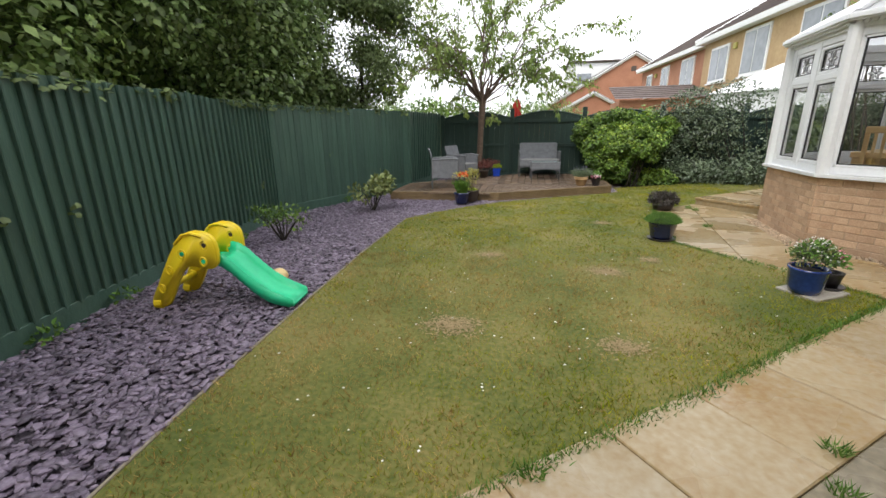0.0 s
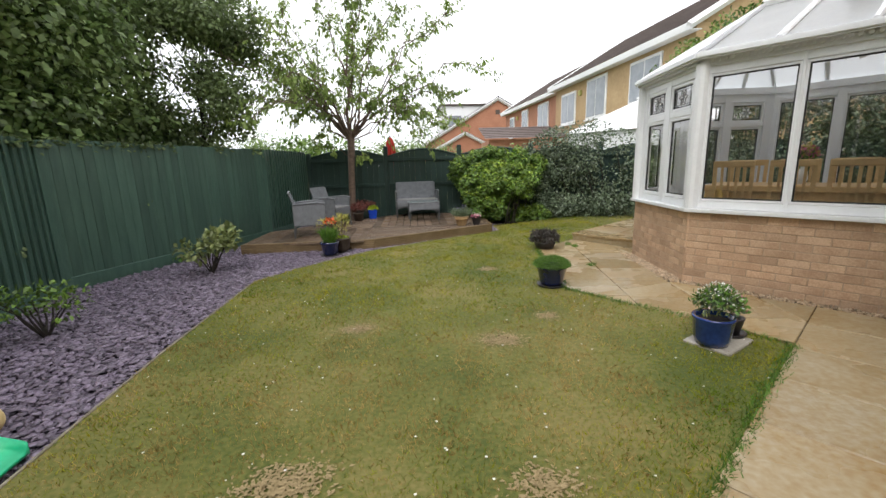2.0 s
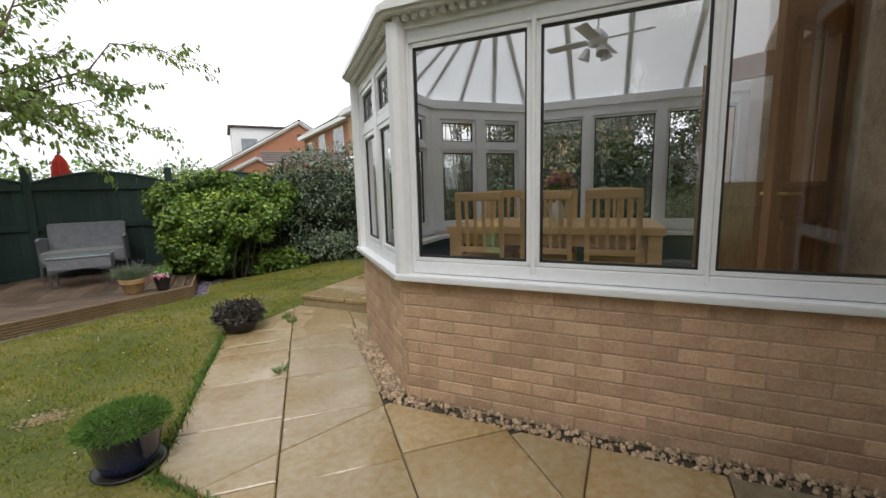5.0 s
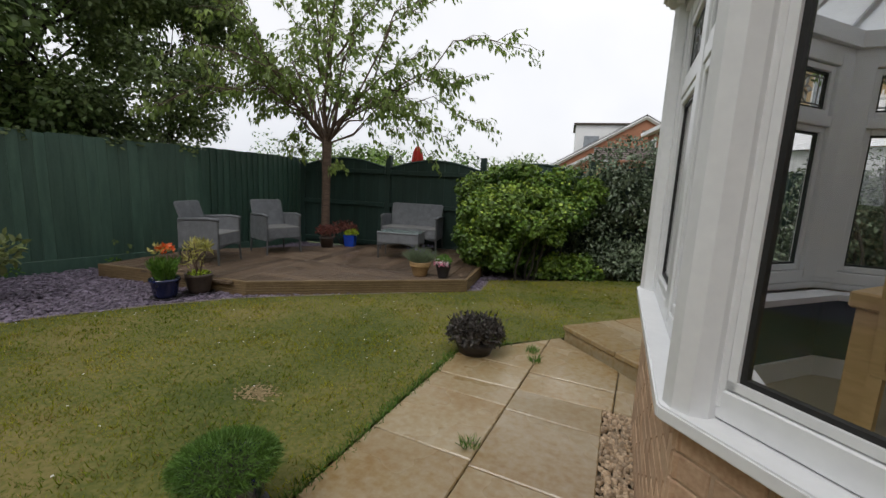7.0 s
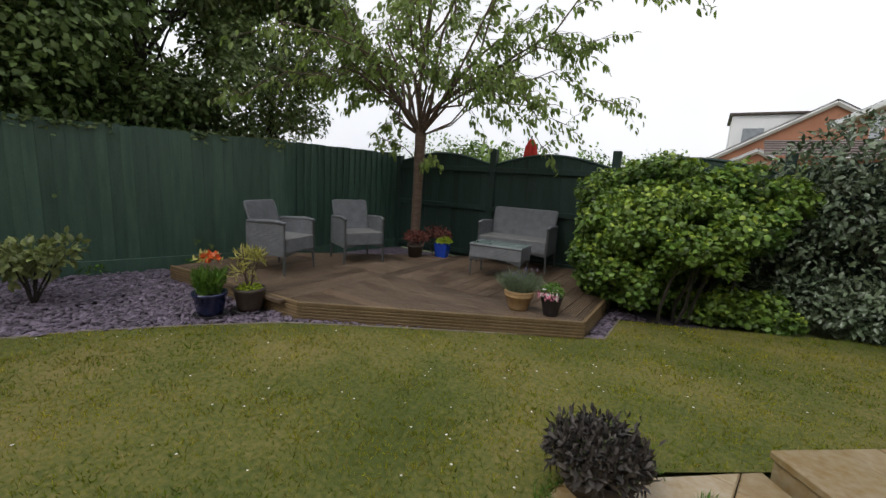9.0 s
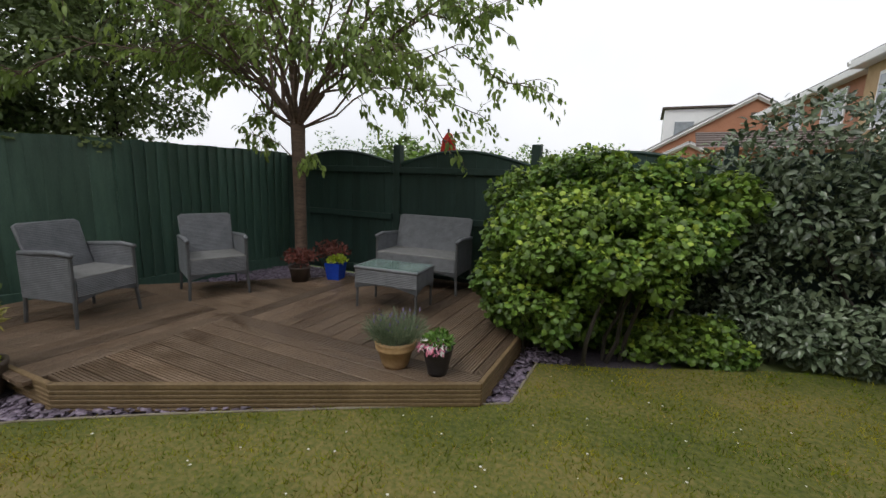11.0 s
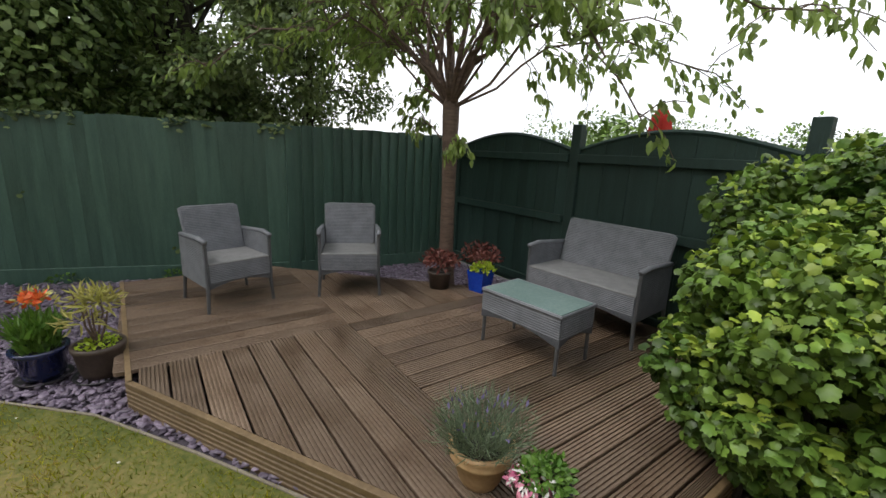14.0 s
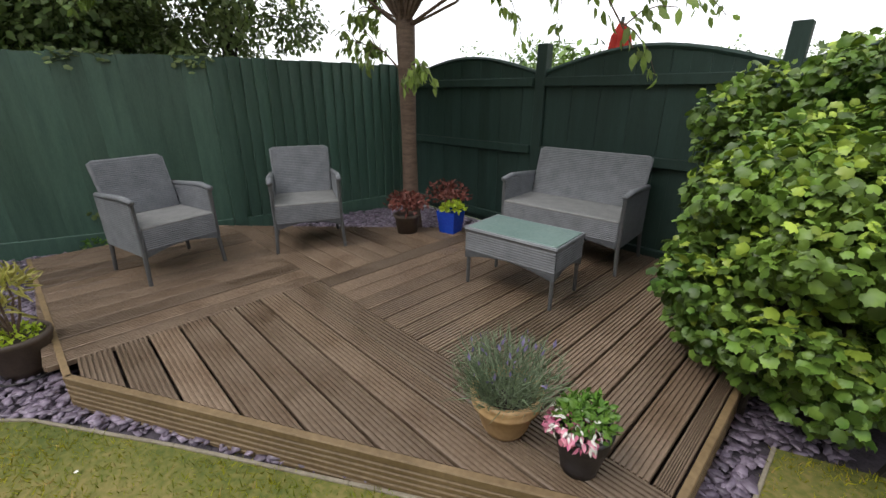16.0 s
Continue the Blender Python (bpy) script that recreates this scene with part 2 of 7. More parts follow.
M["navy_glaze"] = material("navy_glazed_pot", (0.008, 0.012, 0.05), (0.014, 0.022, 0.085), 0.14, 6, 40, 0.05, coat=0.5)
M["bright_blue"] = material("bright_blue_pot", (0.006, 0.04, 0.36), (0.012, 0.07, 0.50), 0.2, 6, 40, 0.05, coat=0.3)
M["clay"] = material("cream_terracotta", (0.40, 0.24, 0.11), (0.58, 0.40, 0.21), 0.55, 7, 50, 0.15)
M["dark_plastic"] = material("dark_plastic_pot", (0.018, 0.016, 0.018), (0.04, 0.036, 0.04), 0.4, 8, 60, 0.1)
M["brown_pot"] = material("brown_pot", (0.05, 0.035, 0.025), (0.09, 0.065, 0.05), 0.5, 8, 60, 0.1)
M["stone_slab"] = material("grey_stone", (0.28, 0.25, 0.21), (0.42, 0.39, 0.34), 0.7, 8, 60, 0.3)
M["yellow_plastic"] = material("yellow_plastic", (0.88, 0.64, 0.012), (0.92, 0.70, 0.03), 0.38, 6, 60, 0.05)
M["green_plastic"] = material("green_plastic", (0.014, 0.54, 0.25), (0.03, 0.62, 0.31), 0.35, 6, 60, 0.05)
M["ball"] = material("cream_ball", (0.70, 0.52, 0.24), (0.78, 0.60, 0.30), 0.5, 6, 50, 0.05)
M["red_cloth"] = material("red_parasol_cloth", (0.42, 0.02, 0.015), (0.55, 0.05, 0.03), 0.8, 6, 60, 0.1, trans=0.2)
M["far_brick"] = material("far_red_brick", (0.30, 0.13, 0.075), (0.42, 0.20, 0.12), 0.85, 1.5, 14, 0.1)
M["far_buff"] = material("far_buff_brick", (0.36, 0.24, 0.12), (0.50, 0.36, 0.20), 0.85, 1.5, 9, 0.1)
M["roof_tile"] = material("brown_roof_tile", (0.075, 0.055, 0.05), (0.13, 0.10, 0.09), 0.75, 2, 20, 0.3, spread=0.15)
M["far_white"] = material("white_render", (0.70, 0.71, 0.72), (0.80, 0.80, 0.80), 0.7, 1, 12, 0.05)
M["far_glass"] = material("far_window_glass", (0.16, 0.18, 0.20), (0.30, 0.33, 0.36), 0.06, 0.6, 4, 0.0)
M["steel"] = material("brushed_steel", (0.5, 0.5, 0.5), (0.62, 0.62, 0.62), 0.3, 6, 60, 0.05, metal=0.9)
M["curtain"] = material("dark_curtain", (0.02, 0.016, 0.016), (0.05, 0.04, 0.04), 0.9, 6, 60, 0.2)


def riven(name, c1, c2, c3, rough, wet, spread_):
    """Sandstone flags: split layers with thin step lines, ochre blotches and damp, shinier areas."""
    m = material(name, c1, c2, rough, 1.3, 26, 0.12, spread=spread_, c3=c3, contrast=0.33)
    n, l = m.node_tree.nodes, m.node_tree.links
    b = n["Principled BSDF"]
    vec = [k for k in n if k.bl_idname == "ShaderNodeVectorMath"][0].outputs[0]
    t = n.new("ShaderNodeTexNoise")
    t.inputs["Scale"].default_value, t.inputs["Detail"].default_value, t.inputs["Roughness"].default_value = 2.6, 4, 0.55
    l.new(vec, t.inputs["Vector"])
    mul, fra, edge = n.new("ShaderNodeMath"), n.new("ShaderNodeMath"), n.new("ShaderNodeMapRange")
    mul.operation, fra.operation = "MULTIPLY", "FLOOR"
    mul.inputs[1].default_value = 9.0
    l.new(t.outputs["Fac"], mul.inputs[0])
    l.new(mul.outputs[0], fra.inputs[0])
    # relief of the split layers
    bp = n.new("ShaderNodeBump")
    bp.inputs["Strength"].default_value, bp.inputs["Distance"].default_value = 0.55, 0.004
    l.new(fra.outputs[0], bp.inputs["Height"])
    old = b.inputs["Normal"].links[0].from_socket
    l.new(old, bp.inputs["Normal"])
    l.new(bp.outputs[0], b.inputs["Normal"])
    # damp
    d = n.new("ShaderNodeTexNoise")
    d.inputs["Scale"].default_value, d.inputs["Detail"].default_value = 1.7, 3
    l.new(vec, d.inputs["Vector"])
    edge.inputs["From Min"].default_value, edge.inputs["From Max"].default_value = 0.42, 0.6
    edge.inputs["To Min"].default_value, edge.inputs["To Max"].default_value = wet, rough
    l.new(d.outputs["Fac"], edge.inputs["Value"])
    l.new(edge.outputs[0], b.inputs["Roughness"])
    return m


M["flag"] = riven("sandstone_flag", (0.27, 0.165, 0.06), (0.40, 0.33, 0.22), (0.335, 0.25, 0.135), 0.5, 0.12, 0.12)
M["concrete_flag"] = riven("grey_concrete_flag", (0.115, 0.092, 0.055), (0.28, 0.235, 0.155), (0.19, 0.158, 0.10), 0.75, 0.2, 0.1)


# ---- builders ----
def link(name, bm, mat, parent=None, label="", smooth=False):
    me = bpy.data.meshes.new(name)
    bm.normal_update()
    bm.to_mesh(me)
    bm.free()
    me.materials.append(mat)
    if smooth:
        for p in me.polygons:
            p.use_smooth = True
    ob = new(name, me)
    ob.parent = parent
    if label:
        ob["label"] = label
    return ob


def part(name, bm, mat, parent, label="", smooth=False):
    return link(name, bm, mat, parent, label, smooth)


def thing(name, m, label, category, group="", kind=""):
    ob = new(name)
    ob.empty_display_size = 0.1
    ob.matrix_basis = m
    return tagged(ob, label, category, group, kind)


def box(bm, x0, x1, y0, y1, z0, z1, m=None, bevel=0.0):
    mat = Matrix.Translation(((x0 + x1) / 2, (y0 + y1) / 2, (z0 + z1) / 2)) @ Matrix.Diagonal((abs(x1 - x0), abs(y1 - y0), abs(z1 - z0), 1))
    got = bmesh.ops.create_cube(bm, size=1, matrix=(m @ mat) if m else mat)
    if bevel:
        edges = list({e for v in got["verts"] for e in v.link_edges})
        bmesh.ops.bevel(bm, geom=edges, offset=bevel, segments=1, affect="EDGES")
    return bm


def boxed(*a, **k):
    return box(bmesh.new(), *a, **k)


def tube(bm, pts, radii, seg=8, cap=True):
    rings = []
    for i, p in enumerate(pts):
        d = (Vector(pts[min(i + 1, len(pts) - 1)]) - Vector(pts[max(i - 1, 0)])).normalized()
        q = d.to_track_quat("Z", "Y")
        rings.append([bm.verts.new(Vector(p) + q @ Vector((radii[i] * math.cos(a), radii[i] * math.sin(a), 0))) for a in (2 * math.pi * k / seg for k in range(seg))])
    for a, b in zip(rings, rings[1:]):
        for k in range(seg):
            bm.faces.new((a[k], a[(k + 1) % seg], b[(k + 1) % seg], b[k]))
    if cap:
        bm.faces.new(rings[0][::-1])
        bm.faces.new(rings[-1])
    return bm


def lathe(profile, seg=28, closed=False):
    bm = bmesh.new()
    rings = [[bm.verts.new((r * math.cos(a), r * math.sin(a), z)) for a in (2 * math.pi * k / seg for k in range(seg))] for r, z in profile]
    for a, b in zip(rings, rings[1:]):
        for k in range(seg):
            bm.faces.new((a[k], a[(k + 1) % seg], b[(k + 1) % seg], b[k]))
    bm.faces.new(rings[0][::-1])
    if closed:
        bm.faces.new(rings[-1])
    return bm


def prism(poly, z0, z1, m=None):
    """An upright prism over the plan polygon."""
    bm = bmesh.new()
    lo = [bm.verts.new((x, y, z0)) for x, y in poly]
    hi = [bm.verts.new((x, y, z1)) for x, y in poly]
    bm.faces.new(lo[::-1])
    bm.faces.new(hi)
    for i in range(len(poly)):
        j = (i + 1) % len(poly)
        bm.faces.new((lo[i], lo[j], hi[j], hi[i]))
    if m:
        bm.transform(m)
    bmesh.ops.recalc_face_normals(bm, faces=bm.faces)
    return bm


def inside(poly, x, y):
    """Which of the points x, y lie in the polygon."""
    hit = np.zeros(len(x), bool)
    for (ax, ay), (bx, by) in zip(poly, poly[1:] + poly[:1]):
        cut = (ay > y) != (by > y)
        hit ^= cut & (x < (bx - ax) * (y - ay) / ((by - ay) or 1e-9) + ax)
    return hit


def clip(poly, cx, cy, nx, ny):
    """The part of a polygon on the side of the line through (cx, cy) to which (nx, ny) points."""
    out = []
    for (ax, ay), (bx, by) in zip(poly, poly[1:] + poly[:1]):
        da, db = (ax - cx) * nx + (ay - cy) * ny, (bx - cx) * nx + (by - cy) * ny
        if da >= 0:
            out.append((ax, ay))
        if da * db < 0:
            f = da / (da - db)
            out.append((ax + f * (bx - ax), ay + f * (by - ay)))
    return out


def soup(name, verts, faces, mat, parent=None, label="", smooth=False):
    """One mesh of many small pieces from arrays: verts (n, k, 3), faces as index tuples into the k."""
    n, k = verts.shape[:2]
    f = np.array(faces)
    idx = (np.arange(n)[:, None, None] * k + f[None]).reshape(-1)
    me = bpy.data.meshes.new(name)
    me.vertices.add(n * k)
    me.vertices.foreach_set("co", verts.astype(np.float32).reshape(-1))
    me.loops.add(len(idx))
    me.loops.foreach_set("vertex_index", idx.astype(np.int32))
    w = f.shape[1]
    me.polygons.add(n * len(f))
    me.polygons.foreach_set("loop_start", np.arange(0, len(idx), w, dtype=np.int32))
    me.update(calc_edges=True)
    me.validate()
    me.materials.append(mat)
    if smooth:
        me.polygons.foreach_set("use_smooth", np.ones(len(me.polygons), bool))
    ob = new(name, me)
    ob.parent = parent
    if label:
        ob["label"] = label
    return ob


def turns(along, up):
    """Rotation matrices (n, 3, 3) whose y axis is along and whose z axis is near up."""
    y = along / (np.linalg.norm(along, axis=1, keepdims=True) + 1e-9)
    x = np.cross(y, up)
    x /= np.linalg.norm(x, axis=1, keepdims=True) + 1e-9
    return np.stack([x, y, np.cross(x, y)], axis=2)


OVAL = (np.array([(0, 0, 0), (-0.26, 0.3, 0.09), (0, 0.36, 0), (0.26, 0.3, 0.09), (-0.22, 0.68, 0.06), (0, 0.7, -0.03), (0.22, 0.68, 0.06), (0, 1, -0.12)]),
        [(0, 2, 1), (0, 3, 2), (1, 2, 5), (1, 5, 4), (2, 3, 6), (2, 6, 5), (4, 5, 7), (5, 6, 7)])
RHOMB = (np.array([(0, 0, 0), (-0.3, 0.45, 0.07), (0.3, 0.45, 0.07), (0, 1, -0.05)]), [(0, 2, 1), (1, 2, 3)])
BLADE = (np.array([(-0.06, 0, 0), (0.06, 0, 0), (0, 1, 0.06)]), [(0, 1, 2)])
LOBED = (np.array([(0, 0.38, 0.06), (0, 0, 0), (0.26, -0.02, -0.03), (0.3, 0.2, 0.02), (0.56, 0.36, -0.06), (0.32, 0.5, 0.03), (0.3, 0.78, -0.02), (0.1, 0.74, 0.04), (0, 1, -0.08),
                   (-0.1, 0.74, 0.04), (-0.3, 0.78, -0.02), (-0.32, 0.5, 0.03), (-0.56, 0.36, -0.06), (-0.3, 0.2, 0.02), (-0.26, -0.02, -0.03)]),
         [(0, i, i % 14 + 1) for i in range(1, 15)])

CURRANT = (np.array([(0, 0.40, 0.10), (0, 0.06, 0.0), (0.24, -0.05, -0.02), (0.47, 0.14, -0.06), (0.45, 0.33, 0.01), (0.57, 0.56, -0.12), (0.40, 0.66, 0.0), (0.28, 0.82, -0.05), (0.14, 0.82, 0.0), (0, 1.0, -0.16),
                     (-0.14, 0.82, 0.0), (-0.28, 0.82, -0.05), (-0.40, 0.66, 0.0), (-0.57, 0.56, -0.12), (-0.45, 0.33, 0.01), (-0.47, 0.14, -0.06), (-0.24, -0.05, -0.02)]),
           [(0, i, i % 16 + 1) for i in range(1, 17)])


def leaves(name, at, along, up, size, shape, mat, parent=None, label="", width=1.0):
    """Leaves of a shape at the points, each pointing along, with its face towards up."""
    v, f = shape
    v = v * np.array([width, 1, 1])
    r = turns(along, up)
    verts = at[:, None, :] + np.einsum("nij,kj->nki", r, v) * size[:, None, None]
    return soup(name, verts, f, mat, parent, label)


def spread(rng, n, r=1.0):
    v = rng.normal(size=(n, 3))
    return v / np.linalg.norm(v, axis=1, keepdims=True) * r


def clumps(rng, centres, radii, n, fill=0.55, low=-1.0):
    """Points in the outer shells of many rounded clumps, with the outward direction of each."""
    centres, radii = np.array(centres, float), np.array(radii, float)
    if radii.ndim == 1:
        radii = np.repeat(radii[:, None], 3, 1)
    w = (radii[:, 0] * radii[:, 2]) / (radii[:, 0] * radii[:, 2]).sum()
    k = rng.choice(len(centres), n, p=w)
    d = spread(rng, n)
    d[:, 2] = np.where(d[:, 2] < low, -d[:, 2], d[:, 2])
    rad = fill + (1 - fill) * rng.random(n) ** 0.5
    return centres[k] + d * radii[k] * rad[:, None], d


def branch(rng, bm, a, b, r0, r1, sag=0.0, seg=6, steps=5, wob=0.05):
    a, b = Vector(a), Vector(b)
    pts = []
    for i in range(steps + 1):
        f = i / steps
        p = a.lerp(b, f)
        p.z += sag * 4 * f * (1 - f)
        if 0 < i < steps:
            p += Vector(rng.normal(size=3)) * wob * (b - a).length * 0.3
        pts.append(p)
    tube(bm, pts, [r0 + (r1 - r0) * i / steps for i in range(steps + 1)], seg)
    return pts


# ---- plan ----
ANG = 38.2
CA, SA_ = math.cos(radians(ANG)), math.sin(radians(ANG))
ALONG = Vector((CA, SA_))      # along the house wall
OUT = Vector((-SA_, CA))       # away from the house wall
P0 = Vector((3.30, 5.14))      # corner of the conservatory's side and its first canted face
SIDE, CANT = 2.30, 1.32
H0 = P0 - OUT * SIDE
P2 = P0 + Vector((math.cos(radians(ANG + 45)), math.sin(radians(ANG + 45)))) * CANT
P3 = P2 + ALONG * CANT
P4 = P3 + Vector((math.cos(radians(ANG - 45)), math.sin(radians(ANG - 45)))) * CANT
P5 = P4 - OUT * SIDE
DECK_Z = 0.145
LAWN = [(-1.02, -0.6), (-1.15, 1.0), (-1.22, 1.63), (-1.31, 2.9), (-1.38, 3.99), (-1.42, 5.84), (-1.12, 6.36), (-0.64, 6.95), (-0.20, 7.42), (0.39, 7.83), (1.03, 8.24), (2.07, 8.90),
        (2.08, 9.55), (2.61, 9.76), (3.17, 10.06), (4.1, 10.5), (5.4, 10.4), (6.6, 9.9), (5.3, 9.42), (3.02, 7.63), (2.62, 7.33), (2.27, 7.0), (2.12, 6.1), (2.02, 5.3), (1.97, 5.02), (2.36, 4.5),
        (2.72, 4.06), (3.0, 3.53), (2.3, 2.98), (1.28, 2.13), (0.86, 1.80), (0.1, 1.21), (-0.6, 0.66), (-0.6, -0.6)]
FENCE = [Vector((-2.05, -1.2)), Vector((-3.43, 5.75)), Vector((-2.27, 9.05)), Vector((-2.0, 11.1))]


def flat(name, poly, z, mat, label, category, kind="structure"):
    bm = bmesh.new()
    bm.faces.new([bm.verts.new((x, y, z)) for x, y in poly])
    bmesh.ops.triangulate(bm, faces=bm.faces)
    bmesh.ops.recalc_face_normals(bm, faces=bm.faces)
    if bm.faces[:][0].normal.z < 0:
        bmesh.ops.reverse_faces(bm, faces=bm.faces)
    return tagged(link(name, bm, mat), label, category, kind=kind)


flat("ground", [(-900, -900), (900, -900), (900, 900), (-900, 900)], -0.06, M["field"], "grassy open ground reaching to the horizon", "ground")
bed = flat("slate_bed", [(-2.3, -1.2), (-1.0, -1.2), (-1.15, 1.0), (-1.38, 3.99), (-1.42, 5.84), (-0.64, 6.95), (0.39, 7.83), (1.03, 8.24), (2.07, 8.90), (2.08, 9.55), (3.0, 10.0), (3.0, 11.2), (-2.1, 11.2), (-2.4, 8.75), (-3.5, 5.75)],
           -0.03, M["slate_dust"], "dark slaty soil bed under plum slate chippings", "flower bed")
lawn = flat("lawn", LAWN, 0.0, M["lawn"], "mown green lawn with dry straw-coloured patches", "lawn")


# timber edging between lawn and slate
def edging(pts):
    e = thing("lawn_edging", pose(0, 0, 0), "thin pale weathered timber edging beside the lawn", "edging", kind="structure")
    for a, b in zip(pts, pts[1:]):
        a, b = Vector(a), Vector(b)
        d = (b - a).normalized()
        m = Matrix.Translation((a.x, a.y, 0)) @ Matrix.Rotation(math.atan2(d.y, d.x), 4, "Z")
        part("edging_board", boxed(0, (b - a).length, -0.008, 0.008, -0.05, 0.008, m, bevel=0.003), M["timber_edge"], e)


edging(LAWN[1:13])

# ---- fence along the garden's side: feather-edge boards over a gravel board ----
fr = np.random.default_rng(5)


def board_mesh(width, height, mat, thick=0.036):
    bm = bmesh.new()
    prof = [(0, 0.0), (width, 0.0), (width, -0.006), (0.008, -thick), (0, -thick + 0.003)]
    lo = [bm.verts.new((x, y, 0)) for x, y in prof]
    hi = [bm.verts.new((x, y, height)) for x, y in prof]
    for i in range(5):
        j = (i + 1) % 5
        bm.faces.new((lo[i], lo[j], hi[j], hi[i]))
    bm.faces.new(lo[::-1])
    bm.faces.new(hi)
    bmesh.ops.recalc_face_normals(bm, faces=bm.faces)
    me = bpy.data.meshes.new("fence_board")
    bm.to_mesh(me)
    bm.free()
    me.materials.append(mat)
    return me


side_fence = thing("fence_side", pose(0, 0, 0), "tall green-stained feather-edge timber fence", "fence", kind="structure")
pitch = 0.112
boards = [board_mesh(0.125, 1.50, M["fence"], th) for th in (0.036, 0.0125, 0.03)]
for s in range(3):
    a, b = FENCE[s], FENCE[s + 1]
    d = (b - a).normalized()
    n = Vector((d.y, -d.x))
    rot = math.atan2(d.y, d.x)
    count = int((b - a).length / pitch)
    m = Matrix.Translation((a.x, a.y, 0)) @ Matrix.Rotation(rot, 4, "Z")
    L = (b - a).length
    part("gravel_board", boxed(0, L, -0.03, 0.0, -0.05, 0.145, m, bevel=0.004), M["fence"], side_fence)
    for z in (0.4, 1.35):
        part("rail", boxed(0, L, 0.004, 0.06, z, z + 0.08, m), M["fence"], side_fence)
    for k in range(count):
        ob = new("board", boards[s])
        ob.parent = side_fence
        ob.matrix_basis = m @ pose(k * pitch, -0.002 + fr.normal() * 0.0015, 0.135 + fr.normal() * 0.006, 0, 0, 0) @ pose(0, 0, 0, 0, fr.normal() * 0.15, (0.25 if s == 1 else 1.5) + fr.normal() * (0.15 if s == 1 else 0.5))

for p in FENCE[1:3]:
    part("post", boxed(p.x - 0.055, p.x + 0.05, p.y - 0.06, p.y + 0.06, -0.05, 1.6), M["fence"], side_fence)


# ---- fence at the end: arched panels between posts ----
def arched_panel(x0, x1, y):
    p = thing("fence_panel", pose(x0, y, 0), "dark green arch-topped timber fence panel", "fence panel", "arched panels of the end fence", "structure")
    w = x1 - x0
    n = max(3, round(w / 0.125))
    for k in range(n):
        a, b = k * w / n, (k + 1) * w / n
        za, zb = (1.50 + 0.15 * math.sin(math.pi * u / w) for u in (a, b))
        bm = bmesh.new()
        off = 0.004 * (k % 2)
        f = [bm.verts.new(v) for v in ((a + 0.001, -off, 0.02), (b - 0.001, -off, 0.02), (b - 0.001, -off, zb), (a + 0.001, -off, za))]
        g = [bm.verts.new((v.co.x, 0.014 - off, v.co.z)) for v in f]
        bm.faces.new(f)
        bm.faces.new(g[::-1])
        for i in range(4):
            j = (i + 1) % 4
            bm.faces.new((f[j], f[i], g[i], g[j]))
        bmesh.ops.recalc_face_normals(bm, faces=bm.faces)
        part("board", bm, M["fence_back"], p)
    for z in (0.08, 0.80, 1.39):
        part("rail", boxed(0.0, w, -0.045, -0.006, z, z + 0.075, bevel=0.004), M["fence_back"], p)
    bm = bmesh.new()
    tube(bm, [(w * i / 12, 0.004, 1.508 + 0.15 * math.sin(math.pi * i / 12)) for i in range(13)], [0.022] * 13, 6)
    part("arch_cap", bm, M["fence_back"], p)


def fence_post(x, y, h):
    p = thing("fence_post", pose(x, y, 0), "square dark green timber fence post", "post", "posts of the end fence", "structure")
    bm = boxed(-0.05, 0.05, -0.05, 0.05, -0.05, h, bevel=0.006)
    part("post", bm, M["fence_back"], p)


posts_x = [-1.95, -0.165, 1.58, 3.34, 5.1, 6.86, 8.6]
for xa, xb in zip(posts_x, posts_x[1:]):
    arched_panel(xa + 0.05, xb - 0.05, 11.09 + 0.03 * (xa + 1.95) / 1.78)
for k, xa in enumerate(posts_x):
    fence_post(xa, 11.1 + 0.03 * k, 1.735 if k else 1.60)

# panels added behind the hedge to shut out bright sky beyond the windows
far_m = Matrix.Translation((8.6, 11.25, 0)) @ Matrix.Rotation(radians(-82), 4, "Z")
for k in range(4):
    before = set(bpy.data.objects)
    arched_panel(k * 1.75 + 0.05, (k + 1) * 1.75 - 0.05, 0.0)
    for ob in set(bpy.data.objects) - before:
        if ob.parent is None:
            ob.matrix_basis = far_m @ ob.matrix_basis

# ---- decking ----
DECK = [(-2.2, 7.50), (-0.20, 7.59), (1.90, 8.79), (1.89, 10.95), (-0.1, 10.95), (-0.47, 10.43), (-1.05, 9.85), (-1.95, 9.0)]
deck = thing("decking", pose(0, 0, 0), "raised brown grooved timber decking, damp and weathered", "decking", kind="structure")


def grooved(x0, x1, y0, y1, along_x, z, thick=0.028, grooves=6):
    """A grooved deck board filling the rectangle, its grooves running along x or y."""
    bm = bmesh.new()
    a0, a1 = (y0, y1) if along_x else (x0, x1)
    w = a1 - a0
    prof = [(a0, z - thick), (a0, z - 0.003), (a0 + 0.004, z)]
    g = (w - 0.012) / grooves
    for k in range(grooves):
        c = a0 + 0.006 + g * k
        prof += [(c + g * 0.26, z), (c + g * 0.32, z - 0.008), (c + g * 0.68, z - 0.008), (c + g * 0.74, z)]
    prof += [(a1 - 0.004, z), (a1, z - 0.003), (a1, z - thick)]
    ends = []
    for t in ((x0, x1) if along_x else (y0, y1)):
        ends.append([bm.verts.new((t, p, q) if along_x else (p, t, q)) for p, q in prof])
    for i in range(len(prof) - 1):
        bm.faces.new((ends[0][i], ends[0][i + 1], ends[1][i + 1], ends[1][i]))
    bm.faces.new(ends[0])
    bm.faces.new(ends[1][::-1])
    bmesh.ops.recalc_face_normals(bm, faces=bm.faces)
    return bm


